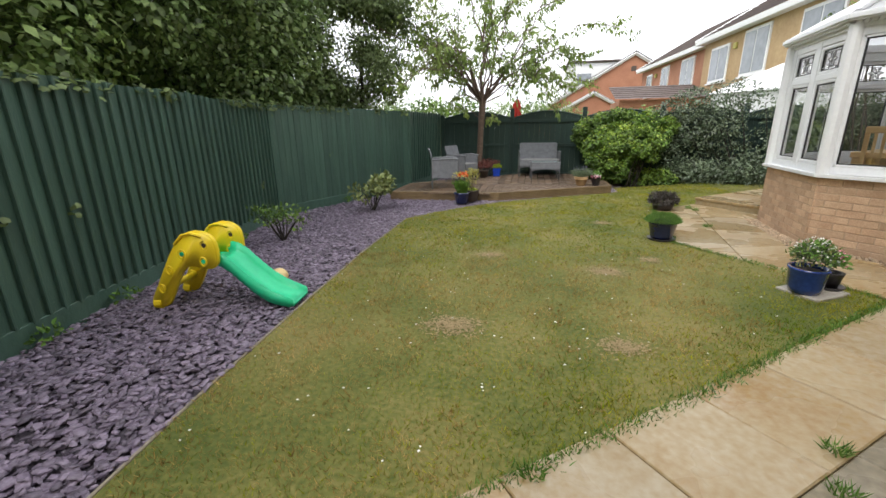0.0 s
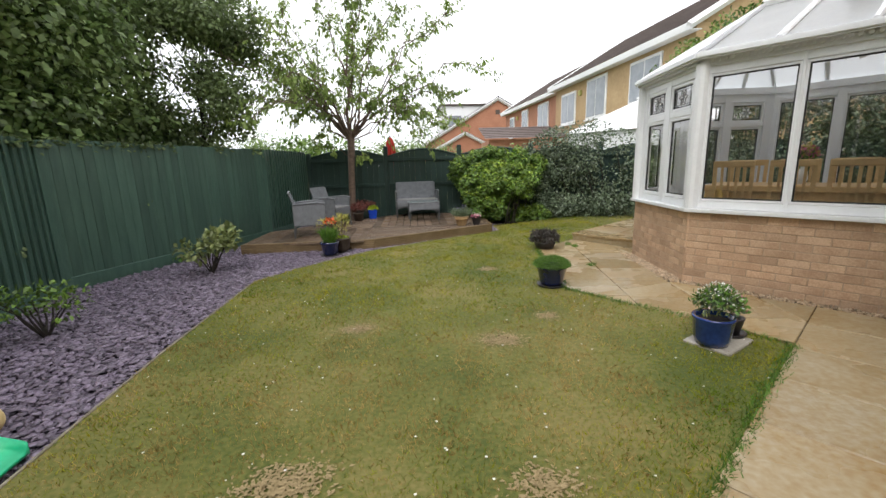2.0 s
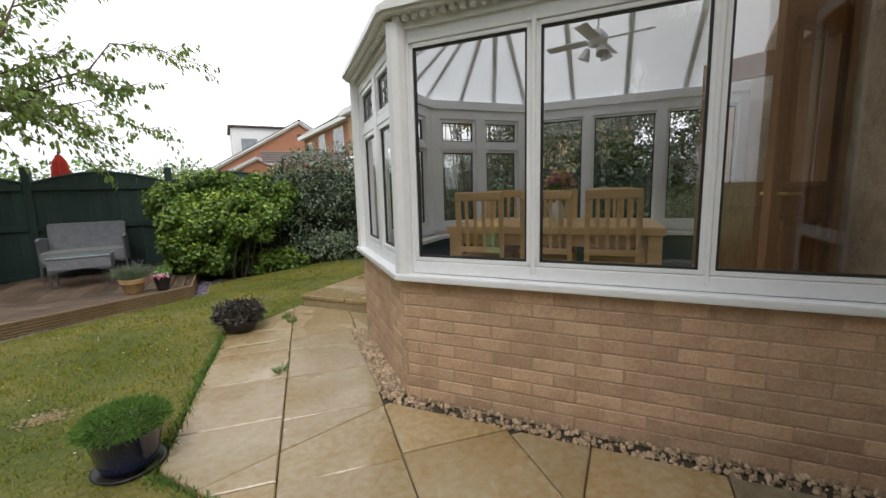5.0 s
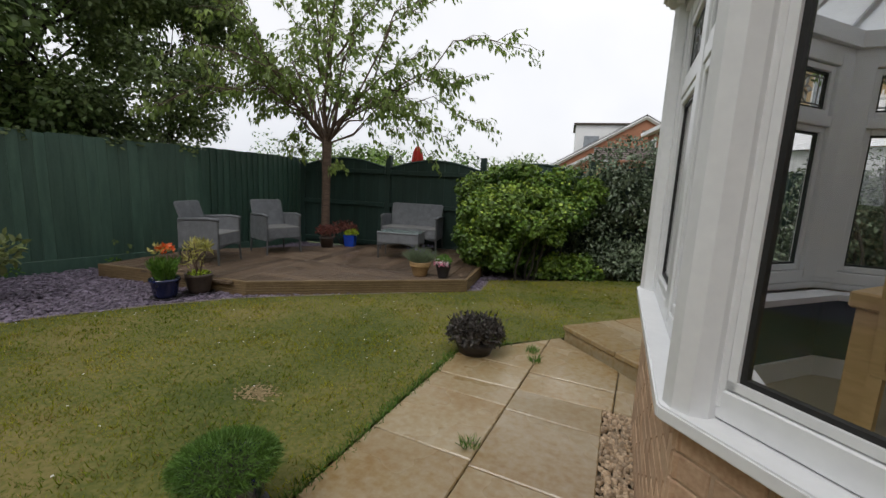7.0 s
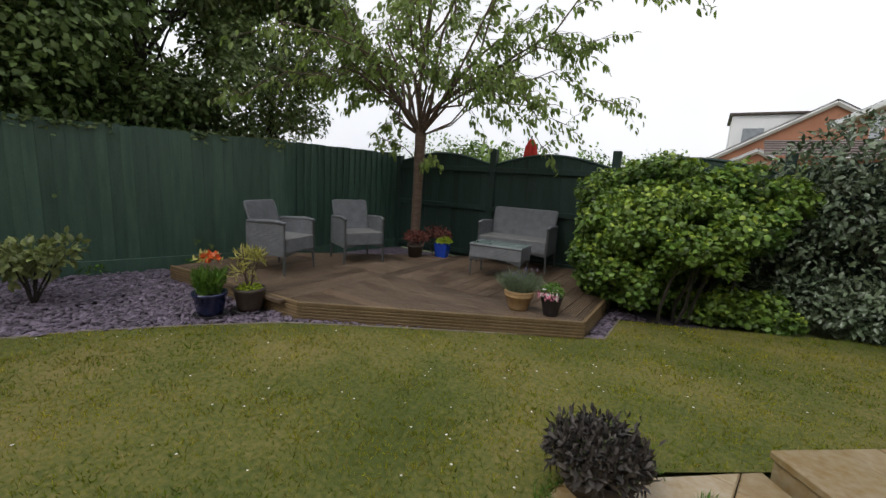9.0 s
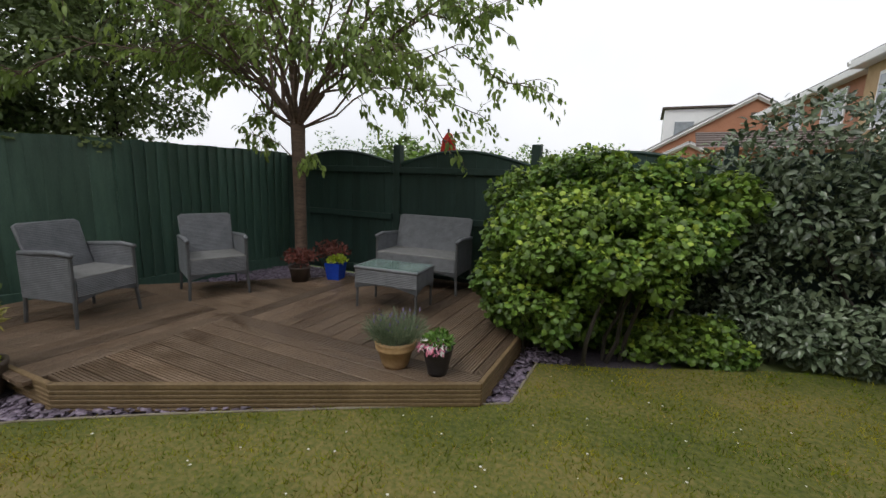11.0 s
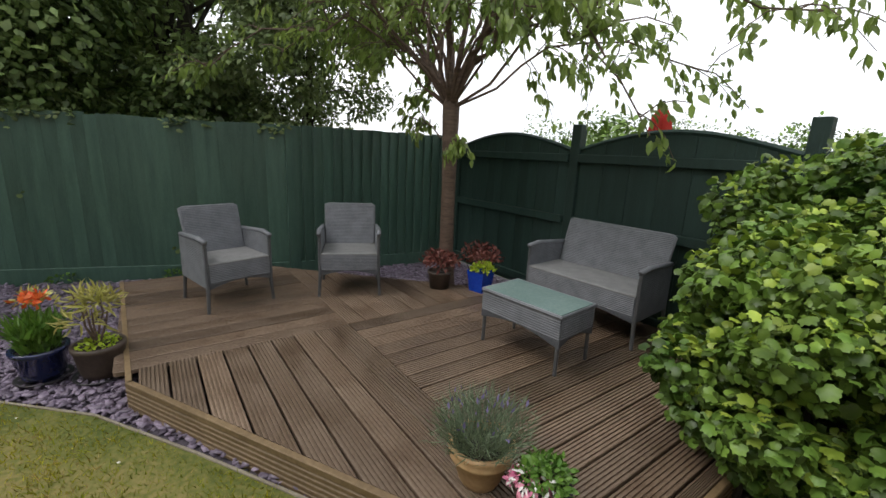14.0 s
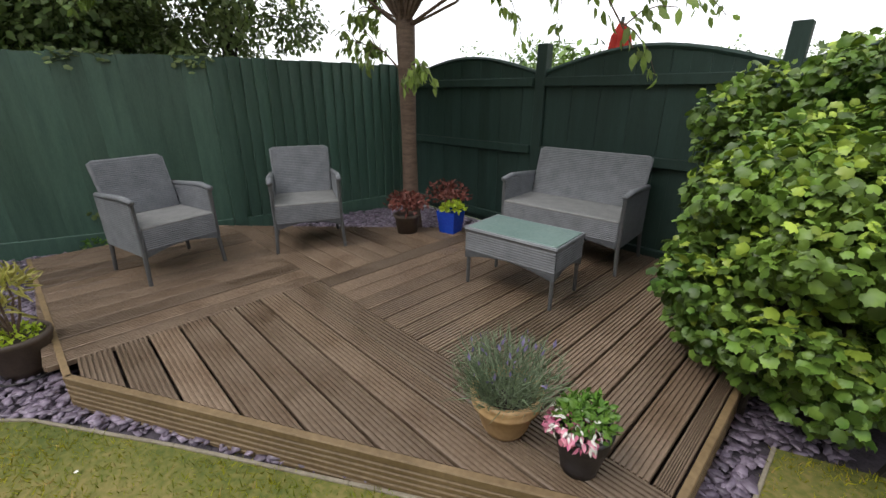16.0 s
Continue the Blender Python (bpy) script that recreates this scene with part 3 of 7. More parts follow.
def cut(bm, p, n):
    """Cuts away what lies on the side of the upright plane through p to which n points, and closes the end."""
    got = bmesh.ops.bisect_plane(bm, geom=bm.verts[:] + bm.edges[:] + bm.faces[:], plane_co=(*p, 0), plane_no=(*n, 0), clear_outer=True)
    edges = [e for e in got["geom_cut"] if isinstance(e, bmesh.types.BMEdge)]
    if edges:
        bmesh.ops.contextual_create(bm, geom=edges)
    return bm


FRONT_N = Vector((1.20, -2.10)).normalized()
BACK_N = Vector((-1.43, 1.48)).normalized()
deck_boards = []
bw, gap = 0.1315, 0.0135
x = -2.2
while x < -0.36:
    deck_boards.append((x, min(x + bw, -0.352), 7.50, 8.885, False))
    x += bw + gap
y = 7.62
while y < 8.70:
    deck_boards.append((-0.345, 1.89, y, min(y + bw, 8.735), True))
    y += bw + gap
deck_boards.append((-0.345, 1.89, 8.742, 8.882, True))
x = -0.345
while x < 1.86:
    deck_boards.append((x, min(x + bw, 1.888), 8.889, 10.95, False))
    x += bw + gap
y = 8.892
while y < 10.4:
    deck_boards.append((-2.1, -0.352, y, y + bw, True))
    y += bw + gap
for x0, x1, y0, y1, ax in deck_boards:
    if x1 - x0 < 0.03 or y1 - y0 < 0.03:
        continue
    bm = grooved(x0, x1, y0, y1, ax, DECK_Z + fr.normal() * 0.0008)
    cut(bm, (-0.20, 7.60), FRONT_N)
    cut(bm, (-1.95, 9.0), BACK_N)
    if len(bm.faces) > 3:
        part("board", bm, M["deck"], deck)
    else:
        bm.free()


def fascia(a, b):
    a, b = Vector(a), Vector(b)
    d = (b - a).normalized()
    m = Matrix.Translation((a.x, a.y, 0)) @ Matrix.Rotation(math.atan2(d.y, d.x), 4, "Z")
    bm = bmesh.new()
    L = (b - a).length
    prof = [(0, -0.02), (-0.028, -0.02)]
    for k in range(5):
        z = -0.005 + k * 0.028
        prof += [(-0.028, z), (-0.022, z + 0.004), (-0.022, z + 0.009), (-0.028, z + 0.013)]
    prof += [(-0.028, DECK_Z + 0.002), (-0.024, DECK_Z + 0.006), (0, DECK_Z + 0.006)]
    e = [[bm.verts.new((t, p, q)) for p, q in prof] for t in (-0.01, L + 0.01)]
    for i in range(len(prof)):
        j = (i + 1) % len(prof)
        bm.faces.new((e[0][i], e[0][j], e[1][j], e[1][i]))
    bm.faces.new(e[0])
    bm.faces.new(e[1][::-1])
    bm.transform(m)
    bmesh.ops.recalc_face_normals(bm, faces=bm.faces)
    part("fascia_board", bm, M["fascia"], deck)


for a, b in zip(DECK[:4], DECK[1:4]):
    fascia(a, b)
part("deck_frame", prism([(x * 0.97 - 0.01, 9.2 + (y - 9.2) * 0.97) for x, y in DECK], -0.03, DECK_Z - 0.10), M["soil"], deck)


# ---- conservatory ----
def face_frame(a, b):
    """Local frame of a wall face from a to b: x along, y inward, z up."""
    d = (b - a).normalized()
    return Matrix.Translation((a.x, a.y, 0)) @ Matrix.Rotation(math.atan2(d.y, d.x), 4, "Z")


CONS = [H0, P0, P2, P3, P4, P5]
conservatory = thing("conservatory", pose(0, 0, 0), "white framed conservatory on a low buff brick wall", "conservatory", kind="structure")
LIGHTS = {  # glazed openings along each face: from, to, with a top light
    0: [(0.07, 0.745, False), (0.772, 1.52, False), (1.545, 2.235, False)],
    1: [(0.14, 0.595, True), (0.705, 1.17, True)],
    2: [(0.14, 0.595, True), (0.705, 1.17, True)],
    3: [(0.14, 0.595, True), (0.705, 1.17, True)],
    4: [(0.09, 0.70, False), (0.80, 1.47, False), (1.57, 2.21, False)],
}
GZ0, GZ1, TRANSOM = 0.85, 2.05, 1.74


def leaded(p, m, x0, x1, z0, z1):
    """A leaded top light: a bevelled flower in a border of lead."""
    bm = bmesh.new()
    cx, cz = (x0 + x1) / 2, (z0 + z1) / 2
    pts = []
    for k in range(6):
        a = k * math.pi / 3
        r = 0.085
        tip = (cx + r * math.cos(a), cz + r * math.sin(a))
        for s in (-0.4, 0.4):
            mid = (cx + r * 0.6 * math.cos(a + s), cz + r * 0.6 * math.sin(a + s))
            pts += [((cx, cz), mid), (mid, tip)]
    for u in (0.14, 0.86):
        pts += [((x0 + (x1 - x0) * u, z0), (x0 + (x1 - x0) * u, z1)), ((x0, z0 + (z1 - z0) * u), (x1, z0 + (z1 - z0) * u))]
    for (ax, az), (bx, bz) in pts:
        tube(bm, [(ax, 0.02, az), (bx, 0.02, bz)], [0.005, 0.005], 4)
    bm.transform(m)
    part("lead_pattern", bm, M["lead"], p, "leaded flower pattern")
    bm = bmesh.new()
    for k in range(6):
        a = k * math.pi / 3
        c = (cx + 0.055 * math.cos(a), cz + 0.055 * math.sin(a))
        v = [bm.verts.new((c[0] + dx * math.cos(a) - dz * math.sin(a), 0.024, c[1] + dx * math.sin(a) + dz * math.cos(a))) for dx, dz in ((-0.03, 0), (0, -0.016), (0.03, 0), (0, 0.016))]
        bm.faces.new(v)
    bm.transform(m)
    part("bevelled_petals", bm, M["far_white"], p)


def pane(p, m, x0, x1, z0, z1):
    bm = bmesh.new()
    for r0, r1, q0, q1 in ((x0, x1, z0, z0 + 0.012), (x0, x1, z1 - 0.012, z1), (x0, x0 + 0.012, z0, z1), (x1 - 0.012, x1, z0, z1)):
        box(bm, r0, r1, 0.016, 0.034, q0, q1, m)
    part("gasket", bm, M["gasket"], p)
    bm = bmesh.new()
    bm.faces.new([bm.verts.new(m @ Vector(v)) for v in ((x0, 0.022, z0), (x1, 0.022, z0), (x1, 0.022, z1), (x0, 0.022, z1))])
    g = part("pane", bm, M["glass"], p)
    g.visible_shadow = False


for k in range(5):
    a, b = CONS[k], CONS[k + 1]
    if k == 0:
        a, b = P0, H0
    m = face_frame(a, b)
    if k == 0:
        m = m @ Matrix.Scale(-1, 4, (0, 1, 0))
    L = (b - a).length
    # interior lies on +y of the frame for k == 0 after the flip, else on -y
    if k:
        m = m @ Matrix.Scale(-1, 4, (0, 1, 0))
    else:
        m = face_frame(P0, H0)
    face = thing("window_%d" % (k + 1), pose(0, 0, 0), "white plastic window frame with clear panes", "window", kind="structure")
    bm = boxed(0, L, 0.0, 0.07, 0.775, GZ0 - 0.004, m, bevel=0.004)
    box(bm, 0, L, 0.0, 0.07, GZ1 + 0.004, 2.16, m, bevel=0.004)
    edges = [0.0] + [v for l in LIGHTS[k] for v in l[:2]] + [L]
    for e0, e1 in zip(edges[::2], edges[1::2]):
        box(bm, e0, e1, -0.004, 0.074, 0.80, 2.12, m, bevel=0.006)
    bm.faces.ensure_lookup_table()
    part("window_frame", bm, M["upvc"], face)
    for x0, x1, top in LIGHTS[k]:
        if top:
            part("transom", boxed(x0, x1, -0.002, 0.072, TRANSOM - 0.03, TRANSOM + 0.03, m, bevel=0.004), M["upvc"], face)
            for z0, z1 in ((GZ0, TRANSOM - 0.03), (TRANSOM + 0.03, GZ1)):
                bm = bmesh.new()
                for q in ((x0, x0 + 0.035, z0, z1), (x1 - 0.035, x1, z0, z1), (x0 + 0.036, x1 - 0.036, z0, z0 + 0.035), (x0 + 0.036, x1 - 0.036, z1 - 0.035, z1)):
                    box(bm, q[0], q[1], 0.003, 0.05, q[2], q[3], m, bevel=0.004)
                part("sash", bm, M["upvc"], face)
                pane(face, m, x0 + 0.036, x1 - 0.036, z0 + 0.036, z1 - 0.036)
            leaded(face, m, x0 + 0.036, x1 - 0.036, TRANSOM + 0.066, GZ1 - 0.036)
        else:
            bm = bmesh.new()
            for q in ((x0, x0 + 0.02, GZ0, GZ1), (x1 - 0.02, x1, GZ0, GZ1), (x0, x1, GZ0, GZ0 + 0.02), (x0, x1, GZ1 - 0.02, GZ1)):
                box(bm, q[0], q[1], 0.006, 0.05, q[2], q[3], m)
            part("bead", bm, M["upvc"], face)
            pane(face, m, x0 + 0.02, x1 - 0.02, GZ0 + 0.02, GZ1 - 0.02)


def offset_line(pts, d):
    """The open polyline moved sideways by d to its outer side."""
    out = []
    for i, p in enumerate(pts):
        ns = []
        for a, b in ((pts[i - 1], p) if i else (None, None), (p, pts[i + 1]) if i + 1 < len(pts) else (None, None)):
            if a is not None:
                e = (b - a).normalized()
                ns.append(Vector((-e.y, e.x)))
        n = sum(ns, Vector((0, 0))).normalized()
        out.append(p + n * d / max(0.4, n.dot(ns[0])))
    return out


def band(name, d0, d1, z0, z1, mat, parent, label="", pts=CONS, bevel=0.0):
    """A mitred band that follows the conservatory's faces."""
    o, i = offset_line(pts, d1), offset_line(pts, d0)
    bm = bmesh.new()
    rows = []
    for p, q in zip(o, i):
        rows.append([bm.verts.new((*p, z0)), bm.verts.new((*p, z1)), bm.verts.new((*q, z1)), bm.verts.new((*q, z0))])
    for r, s in zip(rows, rows[1:]):
        for k in range(4):
            bm.faces.new((r[k], s[k], s[(k + 1) % 4], r[(k + 1) % 4]))
    bm.faces.new(rows[0][::-1])
    bm.faces.new(rows[-1])
    bmesh.ops.recalc_face_normals(bm, faces=bm.faces)
    if bevel:
        bmesh.ops.bevel(bm, geom=bm.edges[:], offset=bevel, segments=2, affect="EDGES")
    return part(name, bm, mat, parent, label)


band("sill", -0.08, 0.075, 0.735, 0.772, M["upvc"], conservatory, "white projecting plastic sill", bevel=0.005)
band("inner_sill", -0.24, -0.085, 0.70, 0.735, M["upvc"], conservatory)
band("head_trim", -0.03, 0.02, 2.125, 2.185, M["upvc"], conservatory)
band("gutter", 0.012, 0.115, 2.185, 2.255, M["upvc"], conservatory, "white plastic eaves gutter", bevel=0.018)
band("eaves_beam", -0.10, 0.01, 2.16, 2.25, M["upvc"], conservatory)
# scalloped trim under the gutter
trim = bmesh.new()
for a, b in ((P0, H0), (P0, P2), (P2, P3)):
    d = (b - a).normalized()
    n = Vector((-d.y, d.x)) if b is not H0 else Vector((d.y, -d.x))
    for k in range(int((b - a).length / 0.055)):
        c = a + d * (0.03 + k * 0.055) + n * 0.05
        tube(trim, [(c.x - n.x * 0.02, c.y - n.y * 0.02, 2.172), (c.x + n.x * 0.012, c.y + n.y * 0.012, 2.172)], [0.02, 0.02], 6)
part("scalloped_trim", trim, M["upvc"], conservatory)
# corner posts
for p in CONS[1:5]:
    bm = bmesh.new()
    tube(bm, [(p.x, p.y, 0.772), (p.x, p.y, 2.16)], [0.062, 0.062], 10)
    q = part("corner_post", bm, M["upvc"], conservatory)
# downpipe with a hopper
bm = bmesh.new()
c = H0 + OUT * 0.03 - ALONG * 0.055
box(bm, -0.032, 0.032, -0.032, 0.032, 0.05, 2.2, Matrix.Translation((c.x, c.y, 0)) @ Matrix.Rotation(radians(ANG), 4, "Z"), bevel=0.008)
for z in (0.06, 0.68, 1.3):
    box(bm, -0.04, 0.04, -0.04, 0.04, z, z + 0.07, Matrix.Translation((c.x, c.y, 0)) @ Matrix.Rotation(radians(ANG), 4, "Z"), bevel=0.008)
tagged(link("downpipe", bm, M["upvc"]), "white square plastic downpipe fixed in the wall corner", "downpipe", kind="structure")

# roof: ridge from the house to a point from which the hips run down
ridge_z = 2.98
mid = (H0 + P5) / 2
R0, R1 = mid, mid + OUT * (SIDE - 0.1)
eave = offset_line(CONS, 0.03)
roof = thing("conservatory_roof", pose(0, 0, 0), "translucent white polycarbonate conservatory roof with glazing bars", "roof", kind="structure")


def lerp3(a, za, b, zb, f):
    return (a.x + (b.x - a.x) * f, a.y + (b.y - a.y) * f, za + (zb - za) * f)


def roof_sheet(ea, eb, ra, rb, n):
    for k in range(n):
        f0, f1 = k / n, (k + 1) / n
        q = [lerp3(ea, 2.25, eb, 2.25, f0), lerp3(ea, 2.25, eb, 2.25, f1), lerp3(ra, ridge_z, rb, ridge_z, f1), lerp3(ra, ridge_z, rb, ridge_z, f0)]
        bm = bmesh.new()
        vs = []
        for v in q:
            if not vs or (Vector(v) - vs[-1].co).length > 0.01:
                vs.append(bm.verts.new(v))
        bm.faces.new(vs)
        part("roof_panel", bm, M["poly"], roof)
        if (ea - H0).length > 0.2 or k:
            bm = bmesh.new()
            tube(bm, [Vector(q[0]) + Vector((0, 0, 0.012)), Vector(q[3]) + Vector((0, 0, 0.012))], [0.028, 0.028], 6)
            part("glazing_bar", bm, M["upvc"], roof)


roof_sheet(eave[1], eave[0], R1, R0, 4)
roof_sheet(eave[1], eave[2], R1, R1, 3)
roof_sheet(eave[2], eave[3], R1, R1, 3)
roof_sheet(eave[3], eave[4], R1, R1, 3)
roof_sheet(eave[4], eave[5], R1, R0, 4)
bm = bmesh.new()
tube(bm, [(R0.x, R0.y, ridge_z + 0.03), (R1.x, R1.y, ridge_z + 0.03)], [0.06, 0.06], 8)
part("ridge", bm, M["upvc"], roof)
bm = bmesh.new()
for k in range(34):
    c = R0.lerp(R1, k / 33)
    tube(bm, [(c.x, c.y, ridge_z + 0.06), (c.x, c.y, ridge_z + 0.17)], [0.02, 0.006], 6)
tube(bm, [(R1.x, R1.y, ridge_z + 0.05), (R1.x, R1.y, ridge_z + 0.34)], [0.03, 0.004], 8)
part("ridge_cresting", bm, M["upvc"], roof, "white pointed ridge cresting")
# opened roof vent on the side slope
va, vb = 0.38, 0.66
vq = []
for f, g in ((va, 0.50), (vb, 0.50), (vb, 0.93), (va, 0.93)):
    lo, hi = Vector(lerp3(eave[1], 2.25, eave[0], 2.25, f)), Vector(lerp3(R1, ridge_z, R0, ridge_z, f))
    vq.append(lo.lerp(hi, g))
vq[0].z += 0.10
vq[1].z += 0.10
vq[2].z += 0.05
vq[3].z += 0.05
bm = bmesh.new()
bm.faces.new([bm.verts.new(v) for v in vq])
bmesh.ops.solidify(bm, geom=bm.faces[:], thickness=0.02)
vent = part("roof_vent", bm, M["poly"], roof, "raised roof vent")
bm = bmesh.new()
for i in range(4):
    tube(bm, [vq[i], vq[(i + 1) % 4]], [0.026, 0.026], 6)
part("vent_frame", bm, M["upvc"], vent)

# low brick wall core, inside plaster, floor
wall_low = thing("wall_conservatory", pose(0, 0, 0), "low buff brick wall under the conservatory windows", "brick wall", kind="structure")
band("wall_core", -0.12, 0.016, -0.05, 0.735, M["mortar"], wall_low)
band("inner_wall", -0.155, -0.124, 0.18, 0.70, M["teal"], wall_low, "dark teal painted inner wall")
band("skirting", -0.175, -0.157, 0.2, 0.32, M["upvc"], wall_low)
flat("floor", [tuple(p) for p in offset_line(CONS, -0.12)], 0.20, M["floor_tile"], "beige floor of the conservatory", "floor")

# ---- house wall with a tall window beside the conservatory ----
hm = Matrix.Translation((H0.x, H0.y, 0)) @ Matrix.Rotation(radians(ANG), 4, "Z")   # x along the wall, -y indoors
house_wall = thing("wall_house", hm, "buff brick house wall", "brick wall", kind="structure")
WX0, WX1, WZ0, WZ1 = -1.52, -0.73, 0.285, 2.36
for x0, x1, z0, z1 in ((-2.6, WX0, -0.05, 5.2), (WX1, 0.0, -0.05, 5.2), (WX0, WX1, -0.05, WZ0), (WX0, WX1, WZ1, 5.2), (0.0, 3.6, 2.35, 5.2), (3.2, 6.5, -0.05, 2.35)):
    part("wall_core", boxed(x0, x1, -0.25, -0.008, z0, z1), M["mortar"], house_wall)
# return wall with an unseen opening, added to let light into the room
for y0, y1, z0, z1 in ((-1.6, -0.25, -0.05, 0.75), (-1.6, -0.25, 2.15, 5.2), (-1.6, -1.35, 0.75, 2.15), (-0.4, -0.25, 0.75, 2.15)):
    part("return_wall", boxed(-2.6, -2.4, y0, y1, z0, z1), M["house_brick"], house_wall)
unseen_window = thing("window_side", hm, "unseen white plastic window, added in the return wall to light the room", "window", kind="structure")
bm = bmesh.new()
for y0, y1, z0, z1 in ((-1.35, -1.29, 0.75, 2.15), (-0.46, -0.4, 0.75, 2.15), (-1.29, -0.46, 0.75, 0.82), (-1.29, -0.46, 2.08, 2.15)):
    box(bm, -2.56, -2.49, y0, y1, z0, z1, bevel=0.005)
part("window_frame", bm, M["upvc"], unseen_window)
bm = bmesh.new()
bm.faces.new([bm.verts.new(v) for v in ((-2.525, -1.29, 0.82), (-2.525, -0.46, 0.82), (-2.525, -0.46, 2.08), (-2.525, -1.29, 2.08))])
part("pane", bm, M["single_glass"], unseen_window).visible_shadow = False
part("set_back_wall", boxed(-9.0, -2.4, -1.8, -1.6, -0.05, 5.2), M["house_brick"], house_wall)
hw = thing("window_house", hm, "tall white plastic window down to a low sill", "window", kind="structure")
bm = bmesh.new()
for x0, x1, z0, z1 in ((WX0, WX0 + 0.07, WZ0, WZ1), (WX1 - 0.07, WX1, WZ0, WZ1), (WX0 + 0.07, WX1 - 0.07, WZ0, WZ0 + 0.08), (WX0 + 0.07, WX1 - 0.07, WZ1 - 0.08, WZ1), (WX0 + 0.07, WX1 - 0.07, 0.885, 0.965)):
    box(bm, x0, x1, -0.07, 0.0, z0, z1, bevel=0.006)
part("window_frame", bm, M["upvc"], hw)
part("window_sill", boxed(WX0 - 0.03, WX1 + 0.03, -0.06, 0.08, WZ0 - 0.045, WZ0 - 0.002, bevel=0.008), M["upvc"], hw)
for z0, z1 in ((WZ0 + 0.08, 0.885), (0.965, WZ1 - 0.08)):
    bm = bmesh.new()
    bm.faces.new([bm.verts.new(v) for v in ((WX0 + 0.07, -0.035, z0), (WX1 - 0.07, -0.035, z0), (WX1 - 0.07, -0.035, z1), (WX0 + 0.07, -0.035, z1))])
    g = part("pane", bm, M["single_glass"], hw)
    g.visible_shadow = False
    bm = bmesh.new()
    for q in ((WX0 + 0.07, WX0 + 0.085, z0, z1), (WX1 - 0.085, WX1 - 0.07, z0, z1), (WX0 + 0.07, WX1 - 0.07, z0, z0 + 0.015), (WX0 + 0.07, WX1 - 0.07, z1 - 0.015, z1)):
        box(bm, q[0], q[1], -0.03, -0.015, q[2], q[3])
    part("gasket", bm, M["gasket"], hw)
# the room behind that window
room = thing("wall_room", hm, "sage painted walls of the room behind the window", "wall", kind="structure")
for x0, x1, z0, z1 in ((WX1 - 0.012, WX1 - 0.002, WZ0, WZ1), (WX0 + 0.002, WX0 + 0.012, WZ0, WZ1), (WX0 + 0.012, WX1 - 0.012, WZ1 - 0.012, WZ1 - 0.002)):
    part("reveal", boxed(x0, x1, -0.30, -0.072, z0, z1), M["sage"], room)
part("window_board", boxed(WX0 + 0.012, WX1 - 0.012, -0.33, -0.072, WZ0 + 0.002, WZ0 + 0.024, bevel=0.004), M["upvc"], room)
part("back_wall", boxed(-2.38, -0.5, -1.5, -1.4, 0, 2.5), M["sage"], room)
part("side_wall", boxed(-0.60, -0.50, -1.4, -0.26, 0, 2.5), M["sage"], room)
part("skirting", boxed(-0.62, -0.60, -1.4, -0.26, 0.03, 0.16, bevel=0.004), M["upvc"], room)
part("skirting", boxed(-2.38, -0.62, -1.4, -1.38, 0.03, 0.16, bevel=0.004), M["upvc"], room)
part("room_floor", boxed(-2.4, -0.5, -1.5, -0.26, -0.04, 0.02), M["floor_tile"], room)
part("room_ceiling", boxed(-2.4, -0.5, -1.5, -0.26, 2.45, 2.5), M["plaster"], room)
curtain = thing("curtain", hm @ pose(WX0 + 0.06, -0.32, 0.03), "dark hanging curtain at the side of the tall window", "curtain")
bm = bmesh.new()
ring = [(0.012 * k, 0.025 * math.sin(k * 1.1)) for k in range(16)]
rows = [[bm.verts.new((x, y, z)) for x, y in ring] for z in (0.0, 2.3)]
for k in range(15):
    bm.faces.new((rows[0][k], rows[0][k + 1], rows[1][k + 1], rows[1][k]))
bmesh.ops.solidify(bm, geom=bm.faces[:], thickness=0.006)
part("cloth", bm, M["curtain"], curtain)
bm = bmesh.new()
tube(bm, [(-0.05, 0, 2.31), (0.75, 0, 2.31)], [0.012, 0.012], 8)
part("curtain_rail", bm, M["steel"], curtain)
# a white airbrick vent near the corner of the wall
vent_w = thing("wall_vent", hm @ pose(-0.23, 0.014, 2.0), "small white plastic louvred wall vent", "vent", kind="structure")
part("frame", boxed(-0.075, 0.075, 0.0, 0.012, 0.0, 0.16, bevel=0.003), M["upvc"], vent_w)
for k in range(5):
    part("louvre", boxed(-0.06, 0.06, 0.013, 0.022, 0.018 + k * 0.027, 0.034 + k * 0.027, bevel=0.002), M["upvc"], vent_w)

# inside wall between conservatory and house, with an open brown wooden door
inner = thing("wall_inner", hm, "house wall inside the conservatory", "wall", kind="structure")
part("wall_panel", boxed(0.0, 0.98, -0.10, 0.0, 0, 2.5), M["house_brick"], inner)
part("wall_panel", boxed(1.75, 3.25, -0.10, 0.0, 0, 2.5), M["house_brick"], inner)
part("wall_panel", boxed(0.98, 1.75, -0.10, 0.0, 2.26, 2.5), M["house_brick"], inner)
part("dark_room", boxed(0.3, 3.2, -2.6, -2.5, 0, 2.5), M["plaster"], inner)
part("dark_ceiling", boxed(0.3, 3.2, -2.5, -0.26, 2.4, 2.45), M["plaster"], inner)
part("dark_floor", boxed(0.3, 3.2, -2.5, -0.10, 0.12, 0.2), M["floor_tile"], inner)
part("dark_side", boxed(3.2, 3.3, -2.6, -0.26, 0, 2.5), M["plaster"], inner)


